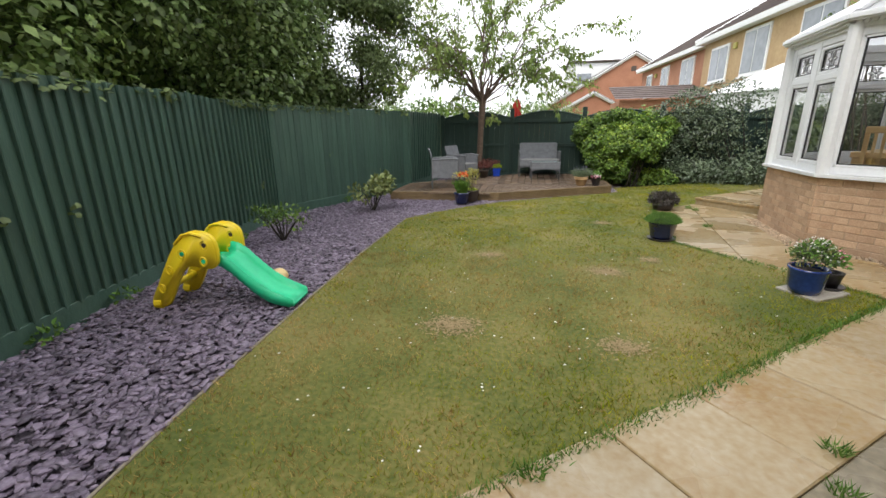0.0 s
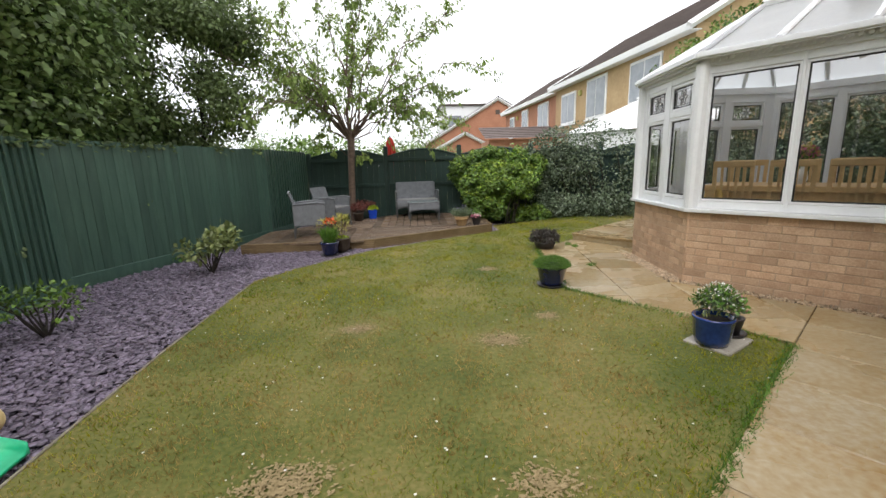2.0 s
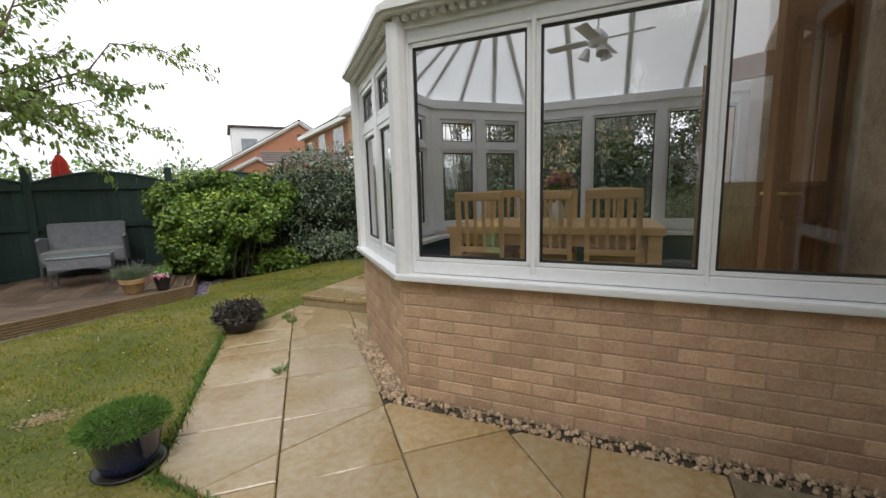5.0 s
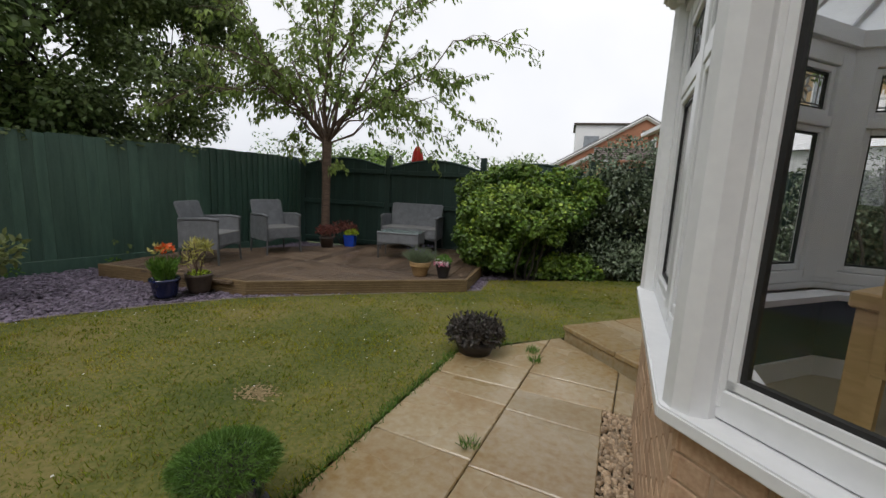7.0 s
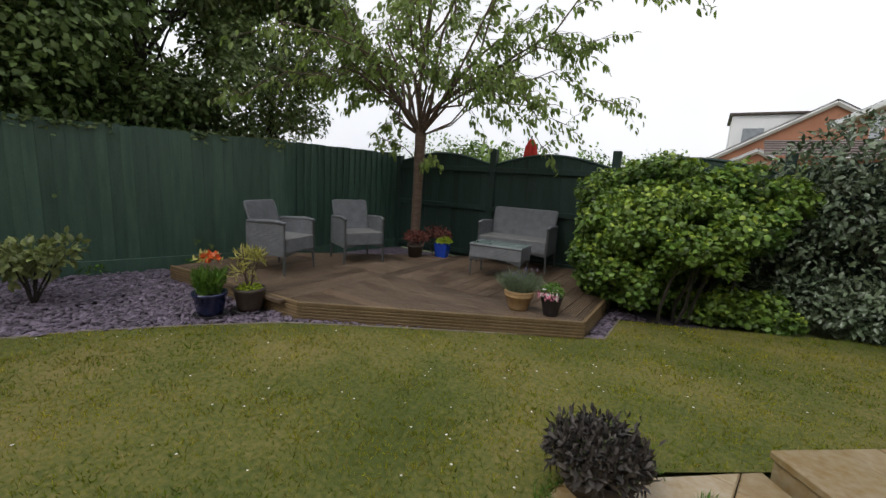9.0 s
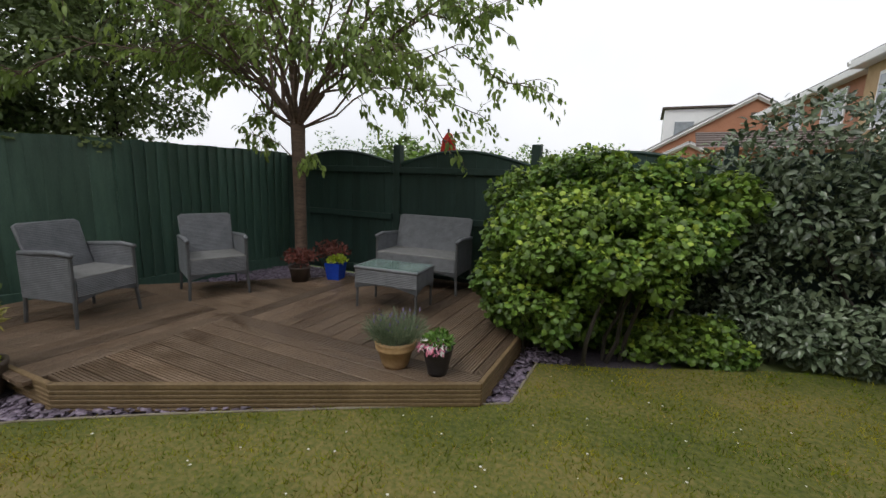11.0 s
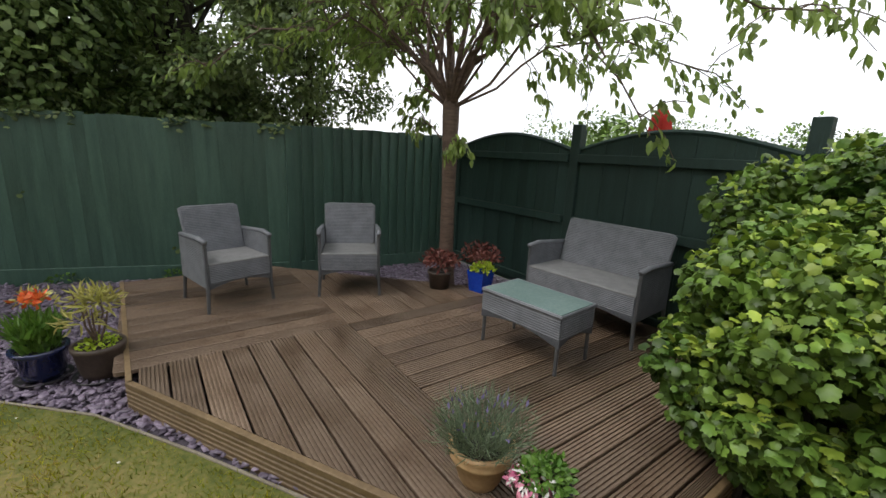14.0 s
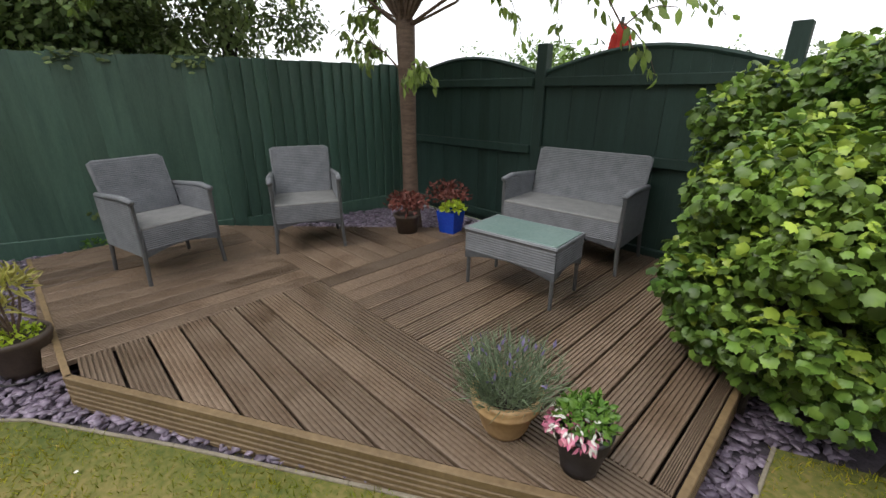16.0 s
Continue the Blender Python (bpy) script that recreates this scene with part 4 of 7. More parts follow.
def wooden_door(m, label):
    d = thing("door_wooden", m, label, "door", kind="structure")
    bm = bmesh.new()
    for q in ((0, 0.1, 0.04, 2.04), (0.52, 0.62, 0.04, 2.04), (0.1, 0.52, 0.04, 0.22), (0.1, 0.52, 0.9, 1.05), (0.1, 0.52, 1.9, 2.04)):
        box(bm, q[0], q[1], -0.02, 0.02, q[2], q[3], bevel=0.003)
    part("door_frame", bm, M["brown_wood"], d)
    part("lower_panel", boxed(0.09, 0.53, -0.008, 0.008, 0.21, 0.91), M["brown_wood"], d)
    bm = bmesh.new()
    bm.faces.new([bm.verts.new(v) for v in ((0.1, 0, 1.05), (0.52, 0, 1.05), (0.52, 0, 1.9), (0.1, 0, 1.9))])
    part("pane", bm, M["glass"], d).visible_shadow = False
    for x0, x1, z0, z1 in ((0.1, 0.52, 0.22, 0.9), (0.1, 0.52, 1.05, 1.9)):
        bm = bmesh.new()
        for q in ((x0, x1, z0, z0 + 0.03), (x0, x1, z1 - 0.03, z1), (x0, x0 + 0.03, z0, z1), (x1 - 0.03, x1, z0, z1)):
            box(bm, q[0], q[1], -0.032, 0.032, q[2], q[3])
        part("moulding", bm, M["brown_wood"], d)
    bm = bmesh.new()
    tube(bm, [(0.56, -0.06, 1.02), (0.56, 0.06, 1.02)], [0.01, 0.01], 8)
    tube(bm, [(0.56, 0.06, 1.02), (0.45, 0.065, 1.02)], [0.009, 0.009], 8)
    tube(bm, [(0.56, -0.06, 1.02), (0.45, -0.065, 1.02)], [0.009, 0.009], 8)
    part("door_handle", bm, M["brass"], d, "brass lever handle")


wooden_door(hm @ pose(1.02, 0.02, 0.17, 0, 0, 138), "brown panelled wooden door standing open")
wooden_door(hm @ pose(1.74, 0.02, 0.17, 0, 0, 60), "brown panelled wooden door standing open")
bm = bmesh.new()
for q in ((0.93, 1.0, 0, 2.3), (1.74, 1.81, 0, 2.3), (0.93, 1.81, 2.22, 2.29)):
    box(bm, q[0], q[1], -0.11, 0.03, q[2], q[3], bevel=0.004)
part("door_frame", bm, M["brown_wood"], inner)


# ---- dining set in the conservatory ----
def dining_chair(m):
    c = thing("dining_chair", m, "light oak slat-backed dining chair at the table", "chair", "dining chairs")
    part("seat", boxed(-0.205, 0.205, -0.21, 0.21, 0.43, 0.47, bevel=0.008), M["oak"], c)
    for x in (-0.182, 0.182):
        for y in (-0.19, 0.19):
            bm = bmesh.new()
            box(bm, x - 0.02, x + 0.02, y - 0.02, y + 0.02, 0, 0.43)
            if y < 0:
                bm2 = [bm.verts.new((x + a * 0.02, y + b * 0.018 - (0.06 if z else 0), 1.02 if z else 0.431)) for z in (0, 1) for a, b in ((-1, -1), (1, -1), (1, 1), (-1, 1))]
                for i in range(4):
                    j = (i + 1) % 4
                    bm.faces.new((bm2[i], bm2[j], bm2[4 + j], bm2[4 + i]))
                bm.faces.new(bm2[4:])
            part("leg", bm, M["oak"], c)
    part("top_rail", boxed(-0.20, 0.20, -0.272, -0.242, 0.955, 1.03, bevel=0.008), M["oak"], c)
    part("lower_rail", boxed(-0.17, 0.17, -0.225, -0.20, 0.52, 0.57, bevel=0.004), M["oak"], c)
    for k in range(4):
        x = -0.108 + k * 0.072
        bm = bmesh.new()
        v = [bm.verts.new((x + a * 0.013, (-0.21 if z < 0.7 else -0.25) + b * 0.008, z)) for z in (0.565, 0.965) for a, b in ((-1, -1), (1, -1), (1, 1), (-1, 1))]
        for i in range(4):
            j = (i + 1) % 4
            bm.faces.new((v[i], v[j], v[4 + j], v[4 + i]))
        part("slat", bm, M["oak"], c)
    return c


def dining_table(m, L, W):
    t = thing("dining_table", m, "long light oak dining table with thick top", "table")
    part("tabletop", boxed(-L / 2, L / 2, -W / 2, W / 2, 0.675, 0.74, bevel=0.008), M["oak"], t)
    for x in (-1, 1):
        for y in (-1, 1):
            part("leg", boxed(x * (L / 2 - 0.12), x * (L / 2 - 0.02), y * (W / 2 - 0.12), y * (W / 2 - 0.02), 0, 0.675, bevel=0.006), M["oak"], t)
    bm = boxed(-L / 2 + 0.1, L / 2 - 0.1, -W / 2 + 0.05, -W / 2 + 0.075, 0.58, 0.675)
    box(bm, -L / 2 + 0.1, L / 2 - 0.1, W / 2 - 0.075, W / 2 - 0.05, 0.58, 0.675)
    part("apron", bm, M["oak"], t)


tm = Matrix.Translation((4.97, 5.71, 0.20)) @ Matrix.Rotation(radians(-47), 4, "Z")
dining_table(tm, 1.70, 0.92)
first = dining_chair(tm @ pose(-0.55, -0.25, 0, 0, 0, 0))
for x, y, r in ((-0.02, -0.24, 2), (0.49, -0.25, -2), (-0.52, 0.26, 180), (0.0, 0.25, 180), (0.50, 0.26, 178)):
    copy_thing(first, tm @ pose(x, y, 0, 0, 0, r))

# ceiling fan
fan_c = R0.lerp(R1, 0.62)
fan = thing("ceiling_fan", pose(fan_c.x, fan_c.y, 2.40) @ Matrix.Scale(0.8, 4), "white ceiling fan with glass lamp shades", "ceiling fan")
bm = bmesh.new()
tube(bm, [(0, 0, 0.10), (0, 0, (ridge_z - 2.40) / 0.8)], [0.012, 0.012], 8)
part("rod", bm, M["upvc"], fan)
part("motor", lathe([(0.03, -0.06), (0.09, -0.04), (0.1, 0.04), (0.05, 0.1), (0.01, 0.11)], 20, True), M["upvc"], fan, smooth=True)
for k in range(4):
    part("fan_blade", boxed(0.1, 0.52, -0.06, 0.06, 0.0, 0.008, pose(0, 0, 0, 10, 0, k * 90 + 25), bevel=0.003), M["upvc"], fan)
for k in range(3):
    bm = lathe([(0.02, 0.0), (0.045, -0.05), (0.06, -0.11)], 14)
    bm.transform(pose(0.09 * math.cos(k * 2.1), 0.09 * math.sin(k * 2.1), -0.06, 0, 0, 0) @ pose(0, 0, 0, 25 * math.sin(k * 2.1), -25 * math.cos(k * 2.1), 0))
    part("lamp_shade", bm, M["far_white"], fan, "frosted glass shade", smooth=True)
# flowers in a vase on the table
vase = thing("vase_of_flowers", tm @ pose(0.05, -0.02, 0.74), "vase with pink and yellow flowers on the table", "flowers")
part("vase", lathe([(0.035, 0), (0.06, 0.06), (0.05, 0.14), (0.03, 0.19), (0.04, 0.22)], 18), M["far_white"], vase, smooth=True)
vr = np.random.default_rng(8)
for mat_name, nm in (("pink_petal", "pink_flowers"), ("yellow_leaf", "yellow_flowers"), ("green_leaf", "leaves")):
    pt, dr = clumps(vr, [(0.06, 0, 0.36), (-0.07, 0.04, 0.32), (0, -0.05, 0.40)] if nm != "leaves" else [(0, 0, 0.29)], [0.06, 0.06, 0.06] if nm != "leaves" else [0.1], 160, 0.3)
    leaves(nm, pt, dr + vr.normal(size=dr.shape) * 0.6, dr, np.full(len(pt), 0.05), RHOMB, M[mat_name], vase)


# ---- paving ----
def flagstone(poly, z0, z1, mat, parent, inset=0.003):
    c = np.mean(np.array(poly), axis=0)
    P = [Vector(p) for p in poly]
    n = len(P)
    area = sum(P[i].x * P[(i + 1) % n].y - P[(i + 1) % n].x * P[i].y for i in range(n)) / 2
    if abs(area) < 0.004:
        return
    if area < 0:
        P = P[::-1]
    Q = []
    for i in range(n):
        e0, e1 = (P[i] - P[i - 1]), (P[(i + 1) % n] - P[i])
        if e0.length < 1e-4 or e1.length < 1e-4:
            continue
        e0, e1 = e0.normalized(), e1.normalized()
        nn = (Vector((-e0.y, e0.x)) + Vector((-e1.y, e1.x)))
        nn = nn.normalized() / max(0.5, nn.normalized().dot(Vector((-e0.y, e0.x)))) if nn.length > 1e-4 else Vector((0, 0))
        Q.append(P[i] + nn * inset)
    if len(Q) < 3:
        return
    bm = prism([(q.x, q.y) for q in Q], z0, z1)
    top = [e for e in bm.edges if all(abs(v.co.z - z1) < 1e-5 for v in e.verts)]
    bmesh.ops.bevel(bm, geom=top, offset=0.006, segments=1, affect="EDGES")
    part("flagstone", bm, mat, parent)


pr = np.random.default_rng(11)
patio = flat("pavement", [(-1.0, -0.4), (-0.6, 0.66), (0.1, 1.21), (1.28, 2.13), (3.0, 3.53), (2.72, 4.06), (2.36, 4.5), (1.97, 5.02), (2.12, 6.1), (2.27, 7.0), (2.62, 7.33), (3.02, 7.63), (3.9, 6.9), (3.5, 6.4), (3.4, 5.2), (4.8, 3.4), (2.5, 1.4), (2.5, -0.4)],
             -0.025, M["joint"], "sandy joints of the paved terrace", "pavement")
# rows along the house: a sandstone row beside the lawn, grey concrete flags beside the wall
base = Vector((3.0, 3.53))
rows_ = ((0.0, -0.56, M["flag"]), (-0.56, -1.10, M["concrete_flag"]), (-1.10, -1.20, M["concrete_flag"]))
for r0, r1, mat in rows_:
    s = -4.6 + (0.0 if r0 == 0 else 0.27)
    while s < 1.75:
        w = 0.565 + pr.normal() * 0.015
        if r1 == -1.20:
            w *= 1.6
        quad = [base + ALONG * a + OUT * b for a, b in ((s, r1), (s + w, r1), (s + w, r0), (s, r0))]
        poly = [tuple(q) for q in quad]
        poly = clip(poly, H0.x + OUT.x * 0.0, H0.y, OUT.x, OUT.y) if r0 else poly
        g0 = P0 - ALONG * 0.15
        poly = clip(poly, g0.x, g0.y, -ALONG.x, -ALONG.y)
        if len(poly) > 2:
            flagstone(poly, -0.02, 0.004 + pr.normal() * 0.0015, mat, patio)
        s += w
# the older part away from the house stays grey
# side terrace, squared to the canted face
T_ANG = 80.5
tx, ty = Vector((math.cos(radians(T_ANG - 90)), math.sin(radians(T_ANG - 90)))), Vector((math.cos(radians(T_ANG)), math.sin(radians(T_ANG))))
org = Vector((2.555, 5.215))
REG = [(3.0, 3.53), (2.72, 4.06), (2.36, 4.5), (1.97, 5.02), (2.02, 5.3), (2.12, 6.1), (2.27, 7.0), (2.62, 7.33), (3.02, 7.63)]
for i in range(-2, 3):
    for j in range(-4, 5):
        x0, x1 = i * 0.565 - (0.03 if i == -1 else 0), (i + 1) * 0.565
        y0, y1 = j * 0.555 + (0.04 * (i % 2)), (j + 1) * 0.555 + (0.04 * (i % 2))
        poly = [tuple(org + tx * a + ty * b) for a, b in ((x0, y0), (x1, y0), (x1, y1), (x0, y1))]
        cxy = np.mean(np.array(poly), axis=0)
        # lawn side
        for (ax, ay), (bx, by) in (((2.36, 4.5), (1.97, 5.02)), ((2.0, 5.15), (2.27, 7.0)), ((2.27, 7.0), (3.02, 7.63)), ((3.0, 3.53), (2.36, 4.5))):
            e = Vector((bx - ax, by - ay)).normalized()
            poly = clip(poly, ax, ay, e.y, -e.x) if len(poly) > 2 else poly
        poly = clip(poly, base.x, base.y, OUT.x, OUT.y) if len(poly) > 2 else poly
        # gravel strips along the walls
        bis = (Vector((-(P2 - P0).y, (P2 - P0).x)).normalized() - ALONG).normalized()
        cr_ = Vector((-bis.y, bis.x))
        halves = []
        g0 = P0 - ALONG * 0.15
        e = (P2 - P0).normalized()
        gw = P0 + Vector((-e.y, e.x)) * 0.17
        if len(poly) > 2:
            low = clip(poly, P0.x, P0.y, cr_.x, cr_.y)
            low = clip(low, g0.x, g0.y, -ALONG.x, -ALONG.y) if len(low) > 2 else low
            top_ = clip(poly, P0.x, P0.y, -cr_.x, -cr_.y)
            q2 = P2 + e * 0.04
            past = clip(top_, q2.x, q2.y, e.x, e.y) if len(top_) > 2 else []
            past = clip(past, P2.x + OUT.x * 0.03, P2.y + OUT.y * 0.03, OUT.x, OUT.y) if len(past) > 2 else past
            top_ = clip(top_, q2.x, q2.y, -e.x, -e.y) if len(top_) > 2 else top_
            top_ = clip(top_, gw.x, gw.y, -e.y, e.x) if len(top_) > 2 else top_
            halves = [low, top_, past]
        for poly in halves:
            poly = clip(poly, 3.04, 7.63, -ALONG.x, -ALONG.y) if len(poly) > 2 else poly
            if len(poly) > 2:
                flagstone(poly, -0.02, 0.004 + pr.normal() * 0.002, M["flag"], patio)
# raised step in front of the doors
step = thing("stone_step", pose(0, 0, 0), "raised sandstone paved step along the conservatory", "step", kind="structure")
sm = Matrix.Translation((3.04, 7.65, 0)) @ Matrix.Rotation(radians(ANG), 4, "Z")
part("riser", boxed(0.02, 3.4, -1.18, -0.02, -0.05, 0.075, sm), M["flag"], step)
for i in range(6):
    for j in range(2):
        part("flagstone", boxed(i * 0.57 + 0.004, i * 0.57 + 0.563, -0.595 * (j + 1) + 0.004, -0.595 * j - 0.004, 0.077, 0.118, sm, bevel=0.006), M["flag"], step)
# stepping slab in the path
part("flagstone", boxed(0, 0.34, -0.2, 0.2, 0.0, 0.045, Matrix.Translation((2.46, 2.22, 0)) @ Matrix.Rotation(radians(ANG), 4, "Z"), bevel=0.008), M["flag"], patio)


# ---- pots and plants ----
def pot(name, m, profile, mat, label, category="plant pot", saucer=None, soil=0.02, seg=32, scale=1.0):
    t = thing(name, m @ Matrix.Scale(scale, 4), label, category)
    h = max(z for r, z in profile)
    rim = [r for r, z in profile if z == h][0]
    inner_p = [(max(0.01, rim - 0.02), h), (max(0.01, rim - 0.028), h - 0.04)]
    part("pot", lathe(profile + inner_p, seg), mat, t, smooth=True)
    part("soil", lathe([(rim - 0.027, h - 0.05), (rim - 0.03, h - soil - 0.012), (0.01, h - soil)], 20, True), M["soil"], t)
    if saucer:
        part("saucer", lathe([(saucer * 0.85, 0), (saucer, 0.02), (saucer - 0.01, 0.022), (saucer * 0.8, 0.008)], 28, True), M["dark_plastic"], t, smooth=True)
    return t


gr = np.random.default_rng(21)


def tuft(parent, name, mat, n, z, r, h, lean, size, shape=BLADE, width=1.0, up=0.6, label=""):
    """Upright leaves springing from a disc of radius r at height z."""
    a = gr.random(n) * 2 * math.pi
    q = r * np.sqrt(gr.random(n))
    at = np.stack([q * np.cos(a), q * np.sin(a), np.full(n, z)], 1)
    along = np.stack([np.cos(a) * lean * gr.random(n), np.sin(a) * lean * gr.random(n), np.full(n, 1.0)], 1) + gr.normal(size=(n, 3)) * 0.12
    hh = np.clip(gr.normal(0.85, 0.15, n), 0.4, 1.2)
    t = gr.random(n) * h * up
    al = along / np.linalg.norm(along, axis=1, keepdims=True)
    at = at + al * t[:, None]
    ob = leaves(name, at, al + gr.normal(size=(n, 3)) * 0.3, spread(gr, n), size * hh, shape, M[mat], parent, label, width)
    ob["kind"] = "stuff"
    return ob


def mound(parent, name, mat, n, centre, radii, size, shape=RHOMB, fill=0.75, width=1.0, droop=0.0, label="", low=-0.2):
    pt, dr = clumps(gr, [centre], [radii], n, fill, low)
    al = dr + gr.normal(size=dr.shape) * 0.7
    al[:, 2] -= droop
    ob = leaves(name, pt, al, dr + gr.normal(size=dr.shape) * 0.35, size * gr.uniform(0.6, 1.2, n), shape, M[mat], parent, label, width)
    ob["kind"] = "stuff"
    return ob


# blue glazed pot on a grey slab in the lawn
tagged(link("stone_slab", boxed(-0.19, 0.19, -0.15, 0.15, -0.02, 0.02, pose(2.56, 3.66, 0, 0, 0, 30), bevel=0.008), M["stone_slab"]), "grey stone slab set in the lawn under a pot", "slab")
p1 = pot("plant_pot", pose(2.47, 3.61, 0.02), [(0.105, 0), (0.12, 0.05), (0.135, 0.19), (0.142, 0.2), (0.142, 0.215)], M["blue_glaze"], "blue glazed pot with a white-flowering leafy shrub", scale=0.93)
mound(p1, "foliage", "green_leaf", 420, (0.02, 0, 0.30), (0.15, 0.15, 0.14), 0.034, OVAL, 0.3)
mound(p1, "dark_foliage", "laurel_leaf", 420, (0.02, 0, 0.28), (0.14, 0.14, 0.13), 0.036, OVAL, 0.25)
tuft(p1, "tip_foliage", "shrub_leaf", 160, 0.22, 0.12, 0.2, 0.6, 0.036, OVAL, 0.7, 1.0)
mound(p1, "flowers", "white_petal", 170, (0.02, 0, 0.33), (0.14, 0.14, 0.13), 0.02, RHOMB, 0.85, low=0.35, label="small white flowers")
p1b = pot("plant_pot", pose(2.70, 3.74, 0.02), [(0.06, 0), (0.085, 0.12), (0.09, 0.13)], M["dark_plastic"], "small dark pot with pink flowers on a saucer", saucer=0.11)
mound(p1b, "foliage", "green_leaf", 160, (0, 0, 0.19), (0.09, 0.09, 0.09), 0.045, OVAL, 0.3)
mound(p1b, "flowers", "pink_petal", 50, (0, 0, 0.2), (0.09, 0.09, 0.1), 0.03, RHOMB, 0.85)
# navy pot with a green mound
p2 = pot("plant_pot", pose(1.87, 5.17, 0.0), [(0.11, 0.02), (0.12, 0.05), (0.15, 0.19), (0.158, 0.2), (0.158, 0.22)], M["navy_glaze"], "navy glazed pot with a clipped bright green mound", saucer=0.15)
mound(p2, "mound", "moss_leaf", 8000, (0, 0, 0.22), (0.185, 0.185, 0.085), 0.03, BLADE, 0.75, 1.0, low=0.0)
# dark pot with heather
p3 = pot("plant_pot", pose(2.40, 7.06, 0.0), [(0.12, 0.0), (0.15, 0.07), (0.16, 0.11)], M["dark_plastic"], "dark bowl with dark purple-leaved plant")
mound(p3, "foliage", "heather", 1500, (0, 0, 0.14), (0.205, 0.205, 0.12), 0.05, OVAL, 0.55, 0.75)
tuft(p3, "tip_foliage", "heather", 420, 0.12, 0.19, 0.15, 0.35, 0.045, OVAL, 0.7, 1.0)
mound(p3, "green_shoots", "feather_leaf", 130, (0, 0, 0.14), (0.2, 0.2, 0.12), 0.035, OVAL, 0.7, 0.7)
# lily pot and golden shrub pot on the slate
p4 = pot("plant_pot", pose(-0.80, 7.15, 0.0), [(0.10, 0.012), (0.115, 0.05), (0.14, 0.19), (0.15, 0.2), (0.15, 0.225)], M["navy_glaze"], "navy pot of orange-red lilies on the slate", saucer=0.15, scale=0.92)
tuft(p4, "leaves", "green_leaf", 620, 0.2, 0.09, 0.34, 0.35, 0.10, BLADE, 2.2)
mound(p4, "flowers", "red_petal", 60, (0.02, 0, 0.53), (0.085, 0.085, 0.05), 0.055, RHOMB, 0.2, label="orange-red lily flowers")
mound(p4, "buds", "yellow_leaf", 50, (-0.05, 0.02, 0.5), (0.13, 0.12, 0.08), 0.06, RHOMB, 0.3, 0.6)
p5 = pot("plant_pot", pose(-0.67, 7.43, 0.0), [(0.105, 0.012), (0.12, 0.06), (0.142, 0.2), (0.15, 0.21), (0.15, 0.24)], M["brown_pot"], "dark brown pot with a yellow-leaved spindly shrub", saucer=0.165, scale=0.9)
for k in range(5):
    bm = bmesh.new()
    a = k * 1.3
    branch(gr, bm, (0.01 * math.cos(a), 0.01 * math.sin(a), 0.2), (0.10 * math.cos(a), 0.10 * math.sin(a), 0.52 + 0.03 * k), 0.009, 0.004, 0, 5)
    part("stem", bm, M["bark"], p5)
for c, n in (((0, 0, 0.55), 60), ((0.08, 0.05, 0.52), 34), ((-0.09, 0.03, 0.5), 34), ((0.05, -0.08, 0.42), 20), ((-0.04, -0.05, 0.36), 16)):
    mound(p5, "yellow_leaves", "yellow_leaf", n, c, (0.10, 0.10, 0.05), 0.10, OVAL, 0.05, 0.3)
mound(p5, "low_leaves", "lime_leaf", 160, (0, 0, 0.22), (0.12, 0.12, 0.05), 0.035, OVAL, 0.3)
# lavender in a cream pot, fuchsia in a dark ribbed pot, on the deck
p6 = pot("plant_pot", pose(1.34, 8.74, DECK_Z), [(0.075, 0), (0.09, 0.03), (0.115, 0.12), (0.128, 0.125), (0.13, 0.14), (0.125, 0.145), (0.135, 0.165), (0.135, 0.18)], M["clay"], "cream terracotta pot of grey-green lavender on the decking")
tuft(p6, "foliage", "lavender", 2400, 0.15, 0.10, 0.19, 1.35, 0.075, BLADE, 0.5, 0.9)
tuft(p6, "flower_spikes", "lavender_flower", 45, 0.26, 0.15, 0.12, 0.7, 0.035, RHOMB, 0.6, 0.9, "dusky lavender flower spikes")
p7 = pot("plant_pot", pose(1.625, 8.78, DECK_Z), [(0.07, 0), (0.075, 0.03), (0.10, 0.14), (0.104, 0.145), (0.106, 0.185), (0.112, 0.19), (0.112, 0.205)], M["dark_plastic"], "dark ribbed plastic pot of pink fuchsia on the decking", scale=0.86)
mound(p7, "foliage", "green_leaf", 420, (0, 0, 0.23), (0.105, 0.105, 0.09), 0.036, OVAL, 0.3, droop=0.2)
mound(p7, "flowers", "pink_petal", 150, (-0.02, -0.05, 0.205), (0.105, 0.09, 0.055), 0.036, OVAL, 0.6, 0.9, 1.4, "hanging pink fuchsia flowers")
mound(p7, "pale_flowers", "white_petal", 60, (-0.02, -0.04, 0.22), (0.11, 0.10, 0.07), 0.03, OVAL, 0.7, 0.7, 1.2, "pale pink-white fuchsia buds")
# blue square pot and bronze plant under the tree
p8 = thing("plant_pot", pose(-0.47, 10.28, DECK_Z, 0, 0, 12) @ Matrix.Scale(0.86, 4), "bright blue square pot with lime-green plant", "plant pot")
bm = bmesh.new()
v = [bm.verts.new((a * w, b * w, z)) for z, w in ((0, 0.085), (0.23, 0.11), (0.23, 0.095), (0.2, 0.09)) for a, b in ((-1, -1), (1, -1), (1, 1), (-1, 1))]
for q in range(3):
    for i in range(4):
        j = (i + 1) % 4
        bm.faces.new((v[4 * q + i], v[4 * q + j], v[4 * q + 4 + j], v[4 * q + 4 + i]))
bm.faces.new(v[3::-1])
bm.faces.new(v[12:])
part("pot", bm, M["bright_blue"], p8)
